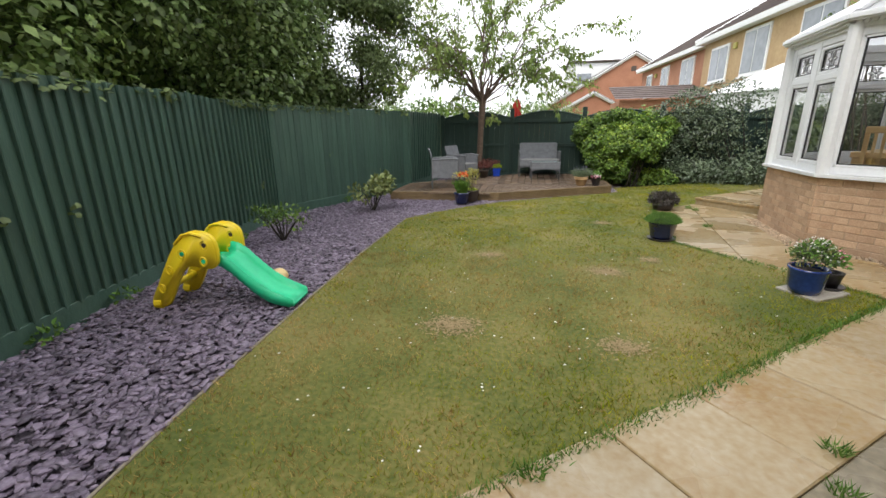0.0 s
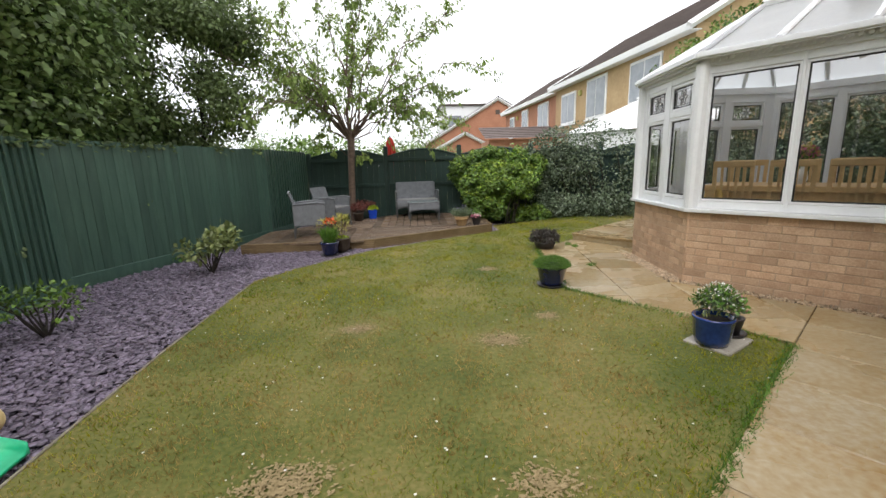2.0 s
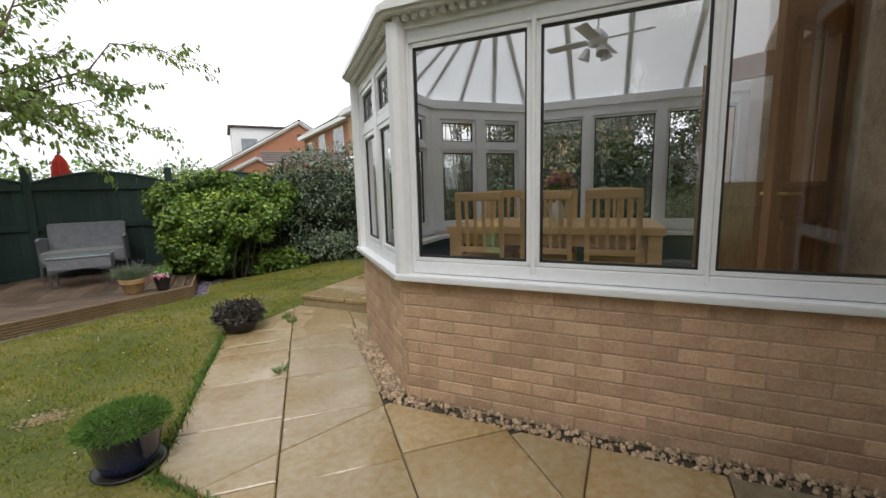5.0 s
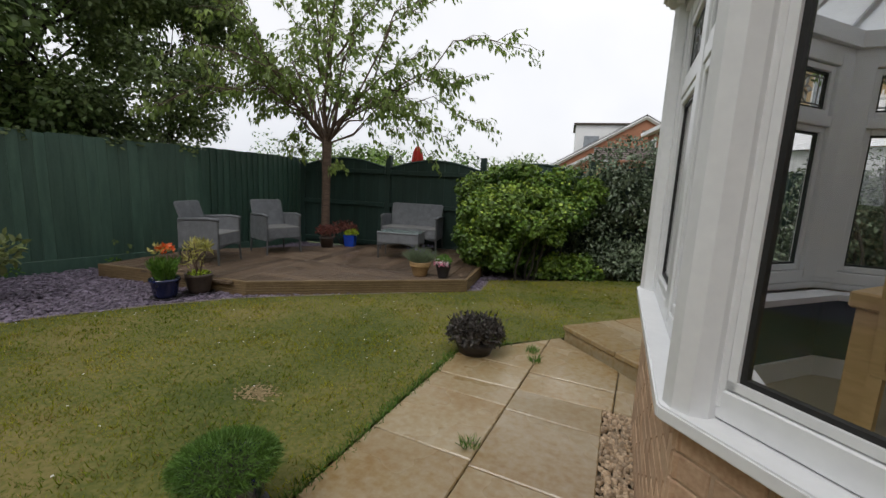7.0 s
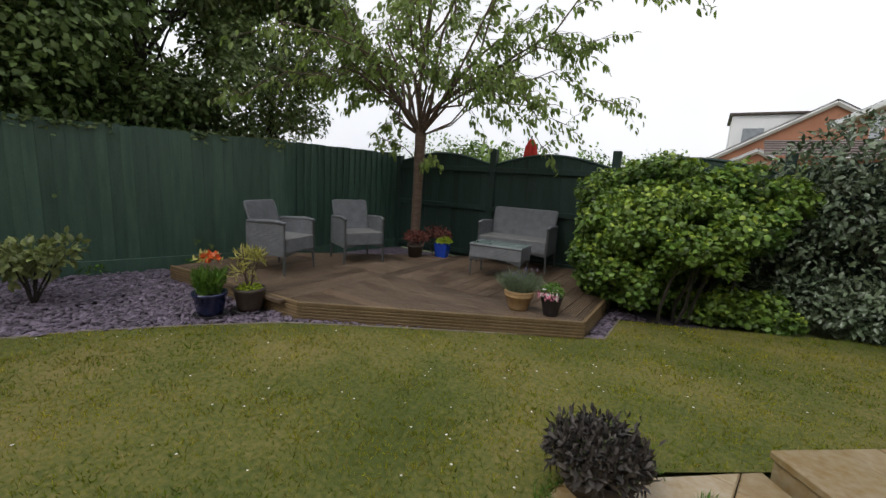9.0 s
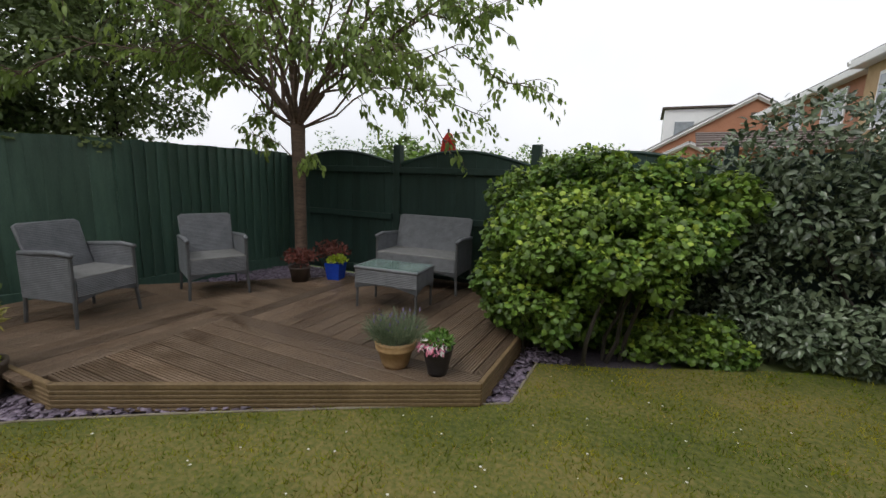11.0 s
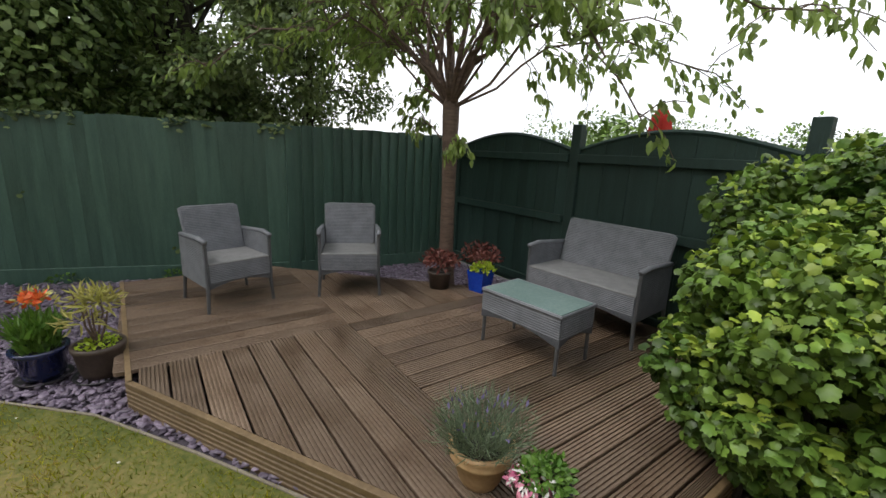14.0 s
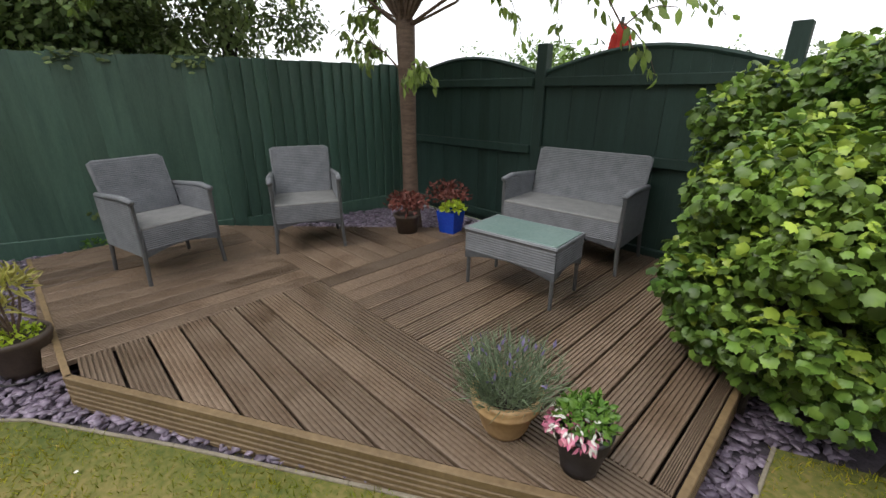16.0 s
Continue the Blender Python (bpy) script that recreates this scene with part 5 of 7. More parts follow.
mound(p8, "foliage", "lime_leaf", 260, (0.02, 0, 0.26), (0.12, 0.12, 0.06), 0.05, OVAL, 0.3)
mound(p8, "red_sprigs", "red_leaf", 120, (-0.03, 0.03, 0.34), (0.15, 0.15, 0.11), 0.04, OVAL, 0.2)
p9 = pot("plant_pot", pose(-0.74, 9.99, DECK_Z), [(0.09, 0), (0.11, 0.14), (0.12, 0.15), (0.12, 0.17)], M["brown_pot"], "dark pot with bronze-red foliage below the tree")
mound(p9, "foliage", "red_leaf", 420, (0, 0, 0.24), (0.2, 0.18, 0.13), 0.045, OVAL, 0.15)
p9b = thing("bronze_shrub", pose(-0.72, 10.5, 0.0), "bronze-red leaved shrub beside the tree", "shrub")
mound(p9b, "foliage", "red_leaf", 340, (0, 0, 0.38), (0.25, 0.2, 0.16), 0.05, OVAL, 0.1)
bm = bmesh.new()
for k in range(7):
    branch(gr, bm, (0, 0, 0), (0.2 * math.cos(k), 0.18 * math.sin(k), 0.42), 0.008, 0.003, 0, 5)
part("stems", bm, M["dark_bark"], p9b)
# pinks in a pot beside the house wall
p10 = pot("plant_pot", pose(2.98, 2.12, 0.0), [(0.10, 0), (0.13, 0.16), (0.14, 0.18)], M["blue_glaze"], "blue pot of magenta and white pinks beside the house")
mound(p10, "foliage", "lavender", 900, (0.02, 0.02, 0.2), (0.19, 0.19, 0.13), 0.07, BLADE, 0.3, 1.2)
for k in range(24):
    a = k * 2.4
    q = 0.21 * math.sqrt((k + 0.5) / 24)
    fm = pose(0.03 + q * math.cos(a), 0.03 + q * math.sin(a), 0.36 - 2.6 * q * q, 30 * math.sin(a), -30 * math.cos(a), 40 * k) @ pose(0, 0, 0, gr.normal() * 14, gr.normal() * 14, 0)
    for nm, mt, rad, zz in (("flower", "white_petal", 0.027, 0.0), ("flower_centre", "magenta_petal", 0.0215, 0.004)):
        bm = bmesh.new()
        c = bm.verts.new((0, 0, zz - 0.006))
        ring = [bm.verts.new((rad * (1 + 0.12 * math.cos(5 * i * math.pi / 10)) * math.cos(i * math.pi / 10), rad * (1 + 0.12 * math.cos(5 * i * math.pi / 10)) * math.sin(i * math.pi / 10), zz + 0.003 * math.sin(i * 2.1))) for i in range(20)]
        for i in range(20):
            bm.faces.new((c, ring[i], ring[(i + 1) % 20]))
        bm.transform(fm)
        part(nm, bm, M[mt], p10)


# ---- shrubs in the slate bed ----
def shrub(name, m, n, radii, height, label, mat="shrub_leaf", size=0.07):
    t = thing(name, m, label, "shrub", "shrubs in the slate bed")
    bm = bmesh.new()
    tips = []
    for k in range(9):
        a = gr.random() * 6.28
        q = gr.random() ** 0.5
        tip = (radii * q * math.cos(a), radii * q * math.sin(a), height * gr.uniform(0.6, 1.0))
        branch(gr, bm, (0, 0, -0.02), tip, 0.011, 0.004, 0.02, 5)
        tips.append(tip)
    part("stems", bm, M["dark_bark"], t)
    pt, dr = clumps(gr, tips, [radii * 0.45] * 9, n, 0.2)
    pt[:, 2] = np.maximum(pt[:, 2], 0.05)
    al = dr + gr.normal(size=dr.shape) * 0.5
    al[:, 2] += 0.3
    leaves("foliage", pt, al, dr + np.array([0, 0, 0.8]), size * gr.uniform(0.6, 1.2, n), OVAL, M[mat], t)


shrub("shrub", pose(-2.52, 4.42, 0), 420, 0.27, 0.40, "small sparse shrub with small green-bronze leaves", "bush_leaf", 0.045)
shrub("shrub", pose(-2.12, 6.35, 0), 420, 0.30, 0.48, "variegated yellow-green leafy shrub in the slate", "shrub_leaf", 0.085)


# ---- children's slide ----
slide = thing("toy_slide", pose(-2.42, 2.71, 0, 0, 0, 6) @ Matrix.Scale(0.965, 4), "yellow and green plastic toddler slide", "slide")


def side_panel(y):
    """A yellow side: a leaning ladder leg that widens into a rounded head."""
    out = [(-0.03, 0.0), (0.12, 0.0), (0.17, 0.06), (0.257, 0.22), (0.31, 0.305), (0.37, 0.345), (0.45, 0.34), (0.52, 0.325), (0.58, 0.335), (0.615, 0.39), (0.612, 0.53), (0.575, 0.59), (0.50, 0.62), (0.41, 0.605), (0.32, 0.555), (0.235, 0.45), (0.107, 0.23)]
    for k in range(2):
        out = [q for (ax, az), (bx, bz) in zip(out, out[1:] + out[:1]) for q in ((ax * 0.75 + bx * 0.25, az * 0.75 + bz * 0.25), (ax * 0.25 + bx * 0.75, az * 0.25 + bz * 0.75))]
    bm = bmesh.new()
    lo = [bm.verts.new((x, y - 0.03, z)) for x, z in out]
    hi = [bm.verts.new((x, y + 0.03, z)) for x, z in out]
    bm.faces.new(lo)
    bm.faces.new(hi[::-1])
    for i in range(len(out)):
        j = (i + 1) % len(out)
        bm.faces.new((lo[i], hi[i], hi[j], lo[j]))
    bmesh.ops.recalc_face_normals(bm, faces=bm.faces)
    bmesh.ops.bevel(bm, geom=[e for e in bm.edges if e.calc_face_angle(0) > 1.0], offset=0.014, segments=3, affect="EDGES")
    s = part("side_panel", bm, M["yellow_plastic"], slide, smooth=True)
    for x, z in ((0.125, 0.165), (0.215, 0.315), (0.342, 0.445), (0.505, 0.39), (0.53, 0.515)):
        bm = bmesh.new()
        tube(bm, [(x, y - 0.034, z), (x, y + 0.034, z)], [0.017, 0.017], 12)
        # the top hole is a solid brown disc, the shade inside it painted
        part("moulded_hole", bm, M["green_plastic"] if 0.38 < z < 0.5 else M["brown_pot"] if z > 0.5 else M["yellow_plastic"], s)
        for w in (-1, 1):
            bm = bmesh.new()
            tube(bm, [(x + 0.026 * math.cos(a), y + w * 0.031, z + 0.034 * math.sin(a)) for a in (k * math.pi / 6 for k in range(13))], [0.007] * 13, 5, False)
            part("hole_rim", bm, M["yellow_plastic"], s)
    bm = bmesh.new()
    for w in (-1, 1):
        tube(bm, [(0.30, y + w * 0.03, 0.52), (0.37, y + w * 0.03, 0.59), (0.44, y + w * 0.03, 0.605), (0.52, y + w * 0.03, 0.58)], [0.012] * 4, 6)
    part("grip_ridge", bm, M["yellow_plastic"], s)
    bm = bmesh.new()
    tube(bm, [(0.03, y, 0.035), (0.09, y, 0.035)], [0.045, 0.045], 12)
    part("foot", bm, M["yellow_plastic"], s)


side_panel(-0.22)
side_panel(0.11)
for x, z in ((0.155, 0.17), (0.245, 0.31)):
    bm = bmesh.new()
    tube(bm, [(x, -0.20, z), (x, 0.09, z)], [0.026, 0.026], 10)
    part("ladder_rung", bm, M["yellow_plastic"], slide, smooth=True)
part("platform", boxed(0.30, 0.56, -0.19, 0.08, 0.33, 0.37, bevel=0.012), M["green_plastic"], slide)
bm = bmesh.new()
chute = [(0.52, 0.385), (0.59, 0.37), (0.66, 0.325), (0.75, 0.235), (0.85, 0.145), (0.94, 0.085), (1.03, 0.06), (1.13, 0.045)]
sec = [(-0.19, 0.075), (-0.165, 0.082), (-0.145, 0.03), (-0.12, 0.0), (0.12, 0.0), (0.145, 0.03), (0.165, 0.082), (0.19, 0.075), (0.19, -0.035), (-0.19, -0.035)]
rings = []
for i, (x, z) in enumerate(chute):
    k = 1.0 if i < 6 else (0.75 if i == 6 else 0.45)
    rings.append([bm.verts.new((x, yy * 0.76 - 0.055, z + (dz * k if dz > 0 else dz))) for yy, dz in sec])
for a, b in zip(rings, rings[1:]):
    for i in range(len(sec)):
        j = (i + 1) % len(sec)
        bm.faces.new((a[i], a[j], b[j], b[i]))
bm.faces.new(rings[0][::-1])
bm.faces.new(rings[-1])
bmesh.ops.recalc_face_normals(bm, faces=bm.faces)
bmesh.ops.bevel(bm, geom=[e for e in bm.edges if e.calc_face_angle(0) > 0.9], offset=0.008, segments=2, affect="EDGES")
part("chute", bm, M["green_plastic"], slide, "green plastic chute", smooth=True)
bm = bmesh.new()
bmesh.ops.create_icosphere(bm, subdivisions=3, radius=0.075, matrix=Matrix.Translation((-1.72, 3.10, 0.065)))
tagged(link("play_ball", bm, M["ball"], smooth=True), "pale yellow play ball on the slate beside the slide", "ball")


# ---- rattan furniture ----
def weave(bm, x0, x1, y, z0, z1, m, pitch=0.014):
    """Fine horizontal strands over a panel in the xz plane."""
    n = max(2, int((z1 - z0) / pitch)) * 2
    rows = []
    for k in range(n + 1):
        z = z0 + k * (z1 - z0) / n
        rows.append([bm.verts.new(m @ Vector((x, y - (0.0032 if k % 2 else 0.0), z))) for x in (x0, x1)])
    for r, s in zip(rows, rows[1:]):
        bm.faces.new((r[0], r[1], s[1], s[0]))
    return bm


def rattan_seat(name, m, W, label, group, category):
    """Wicker armchair or sofa; x is its width, it faces -y, its feet rest at z 0."""
    t = thing(name, m, label, category, group)
    w = W / 2
    D = 0.52
    I = Matrix.Identity(4)
    for x in (-1, 1):
        for yy, top in ((-D / 2 + 0.02, 0.58), (D / 2 - 0.02, 0.58)):
            bm = bmesh.new()
            tube(bm, [(x * (w - 0.02) + x * 0.012, yy * 1.04, 0), (x * (w - 0.02), yy, 0.2), (x * (w - 0.02), yy, top)], [0.013, 0.015, 0.015], 8)
            part("leg", bm, M["wicker_leg"], t)
    # seat box with an arched front apron
    n = 12
    front = []
    for i in range(n + 1):
        f = i / n
        xx = -w + 0.03 + f * (W - 0.06)
        zb = 0.20 + 0.045 * math.sin(math.pi * f)
        front.append((xx, zb))
    for yy, nm in ((D / 2 - 0.03, "back_apron"), (-D / 2 + 0.005, "apron")):
        bm = bmesh.new()
        lo = [bm.verts.new((xx, yy, zb)) for xx, zb in front]
        hi = [bm.verts.new((xx, yy, 0.395)) for xx, zb in front]
        for i in range(n):
            bm.faces.new((lo[i], lo[i + 1], hi[i + 1], hi[i]))
        bmesh.ops.solidify(bm, geom=bm.faces[:], thickness=0.018)
        if nm == "apron":
            weave(bm, -w + 0.035, w - 0.035, -D / 2 + 0.003, 0.25, 0.39, I)
        part(nm, bm, M["wicker"], t)
    bm = boxed(-w + 0.03, w - 0.03, -D / 2 + 0.005, D / 2 - 0.03, 0.385, 0.41, bevel=0.008)
    part("seat", bm, M["cushion"], t, "pale grey woven seat")
    # sides with arms
    for x in (-1, 1):
        bm = bmesh.new()
        box(bm, x * (w - 0.03), x * (w - 0.008), -D / 2 + 0.01, D / 2 - 0.02, 0.21, 0.58)
        for side in (-1, 1):
            mm = Matrix.Translation((x * (w - 0.019) + side * 0.0115, 0, 0)) @ Matrix.Rotation(radians(90 if side > 0 else -90), 4, "Z")
            weave(bm, -D / 2 + 0.012, D / 2 - 0.022, 0, 0.215, 0.575, mm)
        part("side", bm, M["wicker"], t)
        bm = bmesh.new()
        tube(bm, [(x * (w - 0.018), -D / 2, 0.585), (x * (w - 0.012), -D / 4, 0.60), (x * (w - 0.02), D / 2 - 0.02, 0.575)], [0.02, 0.022, 0.02], 8)
        part("armrest", bm, M["wicker"], t, smooth=True)
    # leaning back
    mb = Matrix.Translation((0, D / 2 - 0.10, 0.40)) @ Matrix.Rotation(radians(-18), 4, "X")
    bm = boxed(-w + 0.045, w - 0.045, 0, 0.022, 0.0, 0.41, mb, bevel=0.006)
    weave(bm, -w + 0.05, w - 0.05, -0.001, 0.01, 0.40, mb)
    mback = mb @ Matrix.Translation((0, 0.022, 0)) @ Matrix.Rotation(radians(180), 4, "Z")
    weave(bm, -w + 0.05, w - 0.05, -0.001, 0.01, 0.40, mback)
    part("backrest", bm, M["wicker"], t)
    bm = bmesh.new()
    tube(bm, [mb @ Vector(v) for v in ((-w + 0.05, 0.011, 0.0), (-w + 0.04, 0.011, 0.40), (-w + 0.06, 0.011, 0.412), (w - 0.06, 0.011, 0.412), (w - 0.04, 0.011, 0.40), (w - 0.05, 0.011, 0.0))], [0.013] * 6, 8)
    part("back_frame", bm, M["wicker"], t)
    return t


LOW = Matrix.Diagonal((1, 1, 0.95, 1))
rattan_seat("rattan_armchair", pose(-1.33, 8.24, DECK_Z, 0, 0, 104) @ LOW, 0.53, "grey wicker garden armchair on the decking", "garden armchairs", "armchair")
rattan_seat("rattan_armchair", pose(-1.14, 9.24, DECK_Z, 0, 0, 66) @ LOW, 0.54, "grey wicker garden armchair near the fence corner", "garden armchairs", "armchair")
rattan_seat("rattan_sofa", pose(0.528, 10.60, DECK_Z, 0, 0, 4.5) @ LOW, 0.97, "grey wicker two-seat garden sofa against the fence", "garden seating", "sofa")
table = thing("rattan_table", pose(0.655, 9.79, DECK_Z, 0, 0, 5), "low grey wicker table with frosted glass top", "coffee table")
TW, TD = 0.315, 0.185
for x in (-1, 1):
    for yy in (-1, 1):
        bm = bmesh.new()
        tube(bm, [(x * (TW - 0.015), yy * (TD - 0.015), 0), (x * (TW - 0.02), yy * (TD - 0.02), 0.37)], [0.012, 0.014], 8)
        part("leg", bm, M["wicker_leg"], table)
for k, (a, L) in enumerate(((0, TW), (90, TD), (180, TW), (270, TD))):
    depth = TD if k % 2 == 0 else TW
    mm = Matrix.Rotation(radians(a), 4, "Z") @ Matrix.Translation((0, -depth, 0))
    bm = bmesh.new()
    n = 10
    lo = [bm.verts.new(mm @ Vector((-L + 2 * L * i / n, 0, 0.18 + 0.05 * math.sin(math.pi * i / n)))) for i in range(n + 1)]
    hi = [bm.verts.new(mm @ Vector((-L + 2 * L * i / n, 0, 0.375))) for i in range(n + 1)]
    for i in range(n):
        bm.faces.new((lo[i], lo[i + 1], hi[i + 1], hi[i]))
    bmesh.ops.solidify(bm, geom=bm.faces[:], thickness=0.012)
    weave(bm, -L + 0.004, L - 0.004, -0.001, 0.232, 0.372, mm)
    part("apron", bm, M["wicker"], table)
bm = bmesh.new()
tube(bm, [(-TW, -TD, 0.378), (TW, -TD, 0.378), (TW, TD, 0.378), (-TW, TD, 0.378), (-TW, -TD, 0.378)], [0.013] * 5, 6)
part("rim", bm, M["wicker"], table)
part("glass_top", boxed(-TW + 0.01, TW - 0.01, -TD + 0.01, TD - 0.01, 0.382, 0.392, bevel=0.002), M["frost"], table, "frosted green-grey glass top")


# ---- cherry tree ----
cherry = thing("cherry_tree", pose(-0.87, 10.17, -0.03), "young cherry tree with ringed bark and drooping green leaves", "tree")
cr = np.random.default_rng(4)
bm = bmesh.new()
tube(bm, [(0, 0, 0), (0.01, 0, 0.12), (0.0, -0.02, 0.5), (0.03, -0.05, 1.2), (0.07, -0.09, 1.86), (0.06, -0.1, 2.05)], [0.13, 0.085, 0.070, 0.067, 0.078, 0.05], 14)
part("trunk", bm, M["bark"], cherry, smooth=True)
fork = Vector((0.07, -0.1, 1.84))
twigs = []
limbs = [((0.12, -0.05, 4.6), 0.055, 0.1), ((-0.75, 0.1, 3.7), 0.042, 0.15), ((0.75, -0.15, 3.9), 0.045, 0.12), ((-1.2, -0.35, 3.2), 0.035, 0.2), ((1.55, -0.1, 3.1), 0.036, 0.25), ((0.3, -0.9, 3.5), 0.034, 0.2), ((0.1, 0.6, 3.7), 0.032, 0.15),
         ((-1.75, 0.2, 3.45), 0.03, 0.2), ((2.2, 0.0, 2.75), 0.03, 0.35), ((1.5, -0.55, 2.25), 0.028, 0.3), ((-0.5, -0.9, 2.7), 0.025, 0.15), ((-1.5, -0.6, 4.1), 0.028, 0.1), ((1.2, 0.3, 4.5), 0.03, 0.1), ((-0.6, 0.3, 5.0), 0.03, 0.0),
         ((0.6, -0.2, 5.1), 0.03, 0.0), ((-0.55, -0.15, 1.78), 0.012, 0.06), ((0.35, -0.2, 1.55), 0.010, 0.0), ((2.9, 0.2, 3.3), 0.028, 0.4), ((-2.2, 0.1, 4.0), 0.03, 0.2), ((1.9, -0.3, 3.9), 0.03, 0.3), ((2.3, 0.3, 4.6), 0.03, 0.3), ((-1.2, 0.4, 4.7), 0.03, 0.1), ((1.9, -0.5, 1.95), 0.022, 0.55), ((-2.0, -0.2, 2.6), 0.026, 0.3), ((0.0, -0.4, 5.6), 0.03, 0.0), ((1.75, 0.3, 1.62), 0.018, 0.75), ((1.75, 0.95, 2.1), 0.018, 0.4), ((2.4, 0.7, 2.3), 0.02, 0.5), ((-1.3, -1.9, 2.05), 0.018, 0.6), ((-0.7, -1.9, 2.7), 0.024, 0.5), ((0.9, -1.5, 2.9), 0.022, 0.4), ((-0.6, -0.1, 1.95), 0.012, 0.15),
         ((-1.5, -0.9, 2.9), 0.026, 0.35), ((-1.9, -0.5, 2.35), 0.022, 0.5), ((-1.3, -1.2, 2.35), 0.02, 0.5), ((-1.0, -0.3, 2.25), 0.02, 0.35), ((-2.3, -0.6, 3.4), 0.026, 0.3), ((-0.9, -1.3, 3.6), 0.026, 0.25), ((0.9, -0.8, 2.3), 0.02, 0.4)]
for i, (tip, r, sag) in enumerate(limbs):
    start = fork if i < 12 or i > 16 else (fork + Vector((0.02, 0.02, 1.2)) if i < 15 else Vector((0.03, -0.06, 1.5)))
    bm = bmesh.new()
    pts = branch(cr, bm, start, tip, r * 0.66, 0.005, sag, 6, 7, 0.10)
    L = (Vector(tip) - start).length
    for k in range(max(5, int(L * (12 if i < 17 else 7)))):
        f = cr.uniform(0.3, 1.0)
        p = pts[min(6, int(f * 7))].lerp(pts[min(7, int(f * 7) + 1)], f * 7 % 1)
        d = Vector(cr.normal(size=3)) * 0.5 + (Vector(tip) - start).normalized() * 0.7
        d.z -= 0.1
        q = p + d.normalized() * cr.uniform(0.22, 0.55) * min(1.0, L / 1.5)
        q.z -= 0.03
        branch(cr, bm, p, q, 0.005, 0.0022, 0.05, 4, 3, 0.08)
        twigs.append((p, q))
    twigs.append((pts[5], Vector(tip)))
    part("limb", bm, M["bark"], cherry)
at, al = [], []
for p, q in twigs:
    for k in range(15):
        f = cr.uniform(0.15, 1.08)
        at.append(p.lerp(q, f) + Vector(cr.normal(size=3)) * 0.025)
        d = (q - p).normalized() * 0.5 + Vector(cr.normal(size=3)) * 0.45
        d.z -= 0.85
        al.append(d)
at, al = np.array(at), np.array(al)
upv = cr.normal(size=at.shape) * 0.5 + np.array([0, -0.2, 0.9])
leaves("crown", at, al, upv, cr.uniform(0.058, 0.108, len(at)), OVAL, M["cherry_leaf"], cherry, width=0.8)


# ---- broad bushes ----
def bush(name, centres, radii, n, size, shape, mat, label, category, m=pose(0, 0, 0), fill=0.72, width=1.0, up=0.35, young_lit=None):
    t = thing(name, m, label, category)
    rng = np.random.default_rng(len(name) + n)
    pt, dr = clumps(rng, centres, radii, n, fill)
    keep = pt[:, 2] > 0.02
    pt, dr = pt[keep], dr[keep]
    al = dr * 0.8 + rng.normal(size=dr.shape) * 0.75
    al[:, 2] -= 0.3
    face = dr + np.array([0, 0, up]) + rng.normal(size=dr.shape) * (0.5 if young_lit else 0.3)
    big = size * rng.uniform(0.55, 1.25, len(pt))
    # fresh growth at the tops of the clumps, lightened to paint in the light from above
    tips = (dr[:, 2] > 0.35) & (rng.random(len(pt)) < 0.42) if young_lit else np.zeros(len(pt), bool)
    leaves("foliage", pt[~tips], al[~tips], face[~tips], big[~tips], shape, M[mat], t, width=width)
    if young_lit:
        leaves("young_foliage", pt[tips], al[tips], face[tips], big[tips] * 0.9, shape, M[young_lit], t, "fresh yellow-green leaves, lightened as lit clump tops", width)
    for c, r in list(zip(centres, radii))[:24]:
        bm = bmesh.new()
        branch(rng, bm, (c[0] * 0.8 + centres[0][0] * 0.2, c[1] * 0.8 + centres[0][1] * 0.2, -0.02), (c[0], c[1], c[2]), 0.02, 0.008, 0, 5, 4)
        part("stem", bm, M["dark_bark"], t)
    return t


bc, brd = [], []
br = np.random.default_rng(31)


def lumpy(n, cx, cy, rx, ry, turn, zc, up_, down, size):
    """Clumps over the upper shell of a lopsided dome whose underside is cut away."""
    for k in range(n):
        d = spread(br, 1)[0]
        a = math.atan2(d[1], d[0])
        q = 0.86 + 0.16 * br.random() + 0.10 * math.sin(3 * a + 5 * d[2] + cx) + 0.06 * math.sin(7 * a - 4 * d[2])
        x, y = d[0] * rx * q, d[1] * ry * q
        z = zc + d[2] * (up_ if d[2] > 0 else down) * q
        ct, st = math.cos(radians(turn)), math.sin(radians(turn))
        bc.append((cx + ct * x - st * y, cy + st * x + ct * y, z))
        w = size * br.uniform(0.75, 1.25)
        brd.append((w, w, w * 0.72))


lumpy(170, 2.36, 10.16, 0.80, 0.60, 20, 0.82, 0.40, 0.34, 0.16)      # the full front dome, overhanging
lumpy(60, 2.02, 9.85, 0.42, 0.40, 0, 0.62, 0.45, 0.48, 0.15)         # the shoulder that hangs to the decking
lumpy(110, 2.22, 10.58, 0.88, 0.36, 0, 1.10, 0.44, 0.4, 0.16)        # the taller back
lumpy(40, 3.0, 10.66, 0.5, 0.3, 0, 1.15, 0.36, 0.3, 0.16)
for k in range(44):
    f = br.random()
    bc.append((2.15 + 1.3 * f, 10.08 + 0.2 * f + br.normal() * 0.06, br.uniform(0.05, 0.26)))
    brd.append((0.17, 0.12, 0.11))
bush("currant_bush", bc, brd, 60000, 0.048, CURRANT, "bush_leaf", "broad bright green bush with lobed leaves beside the decking", "bush", fill=0.45, up=0.9, young_lit="young_lit_leaf")
lc, lrd = [], []
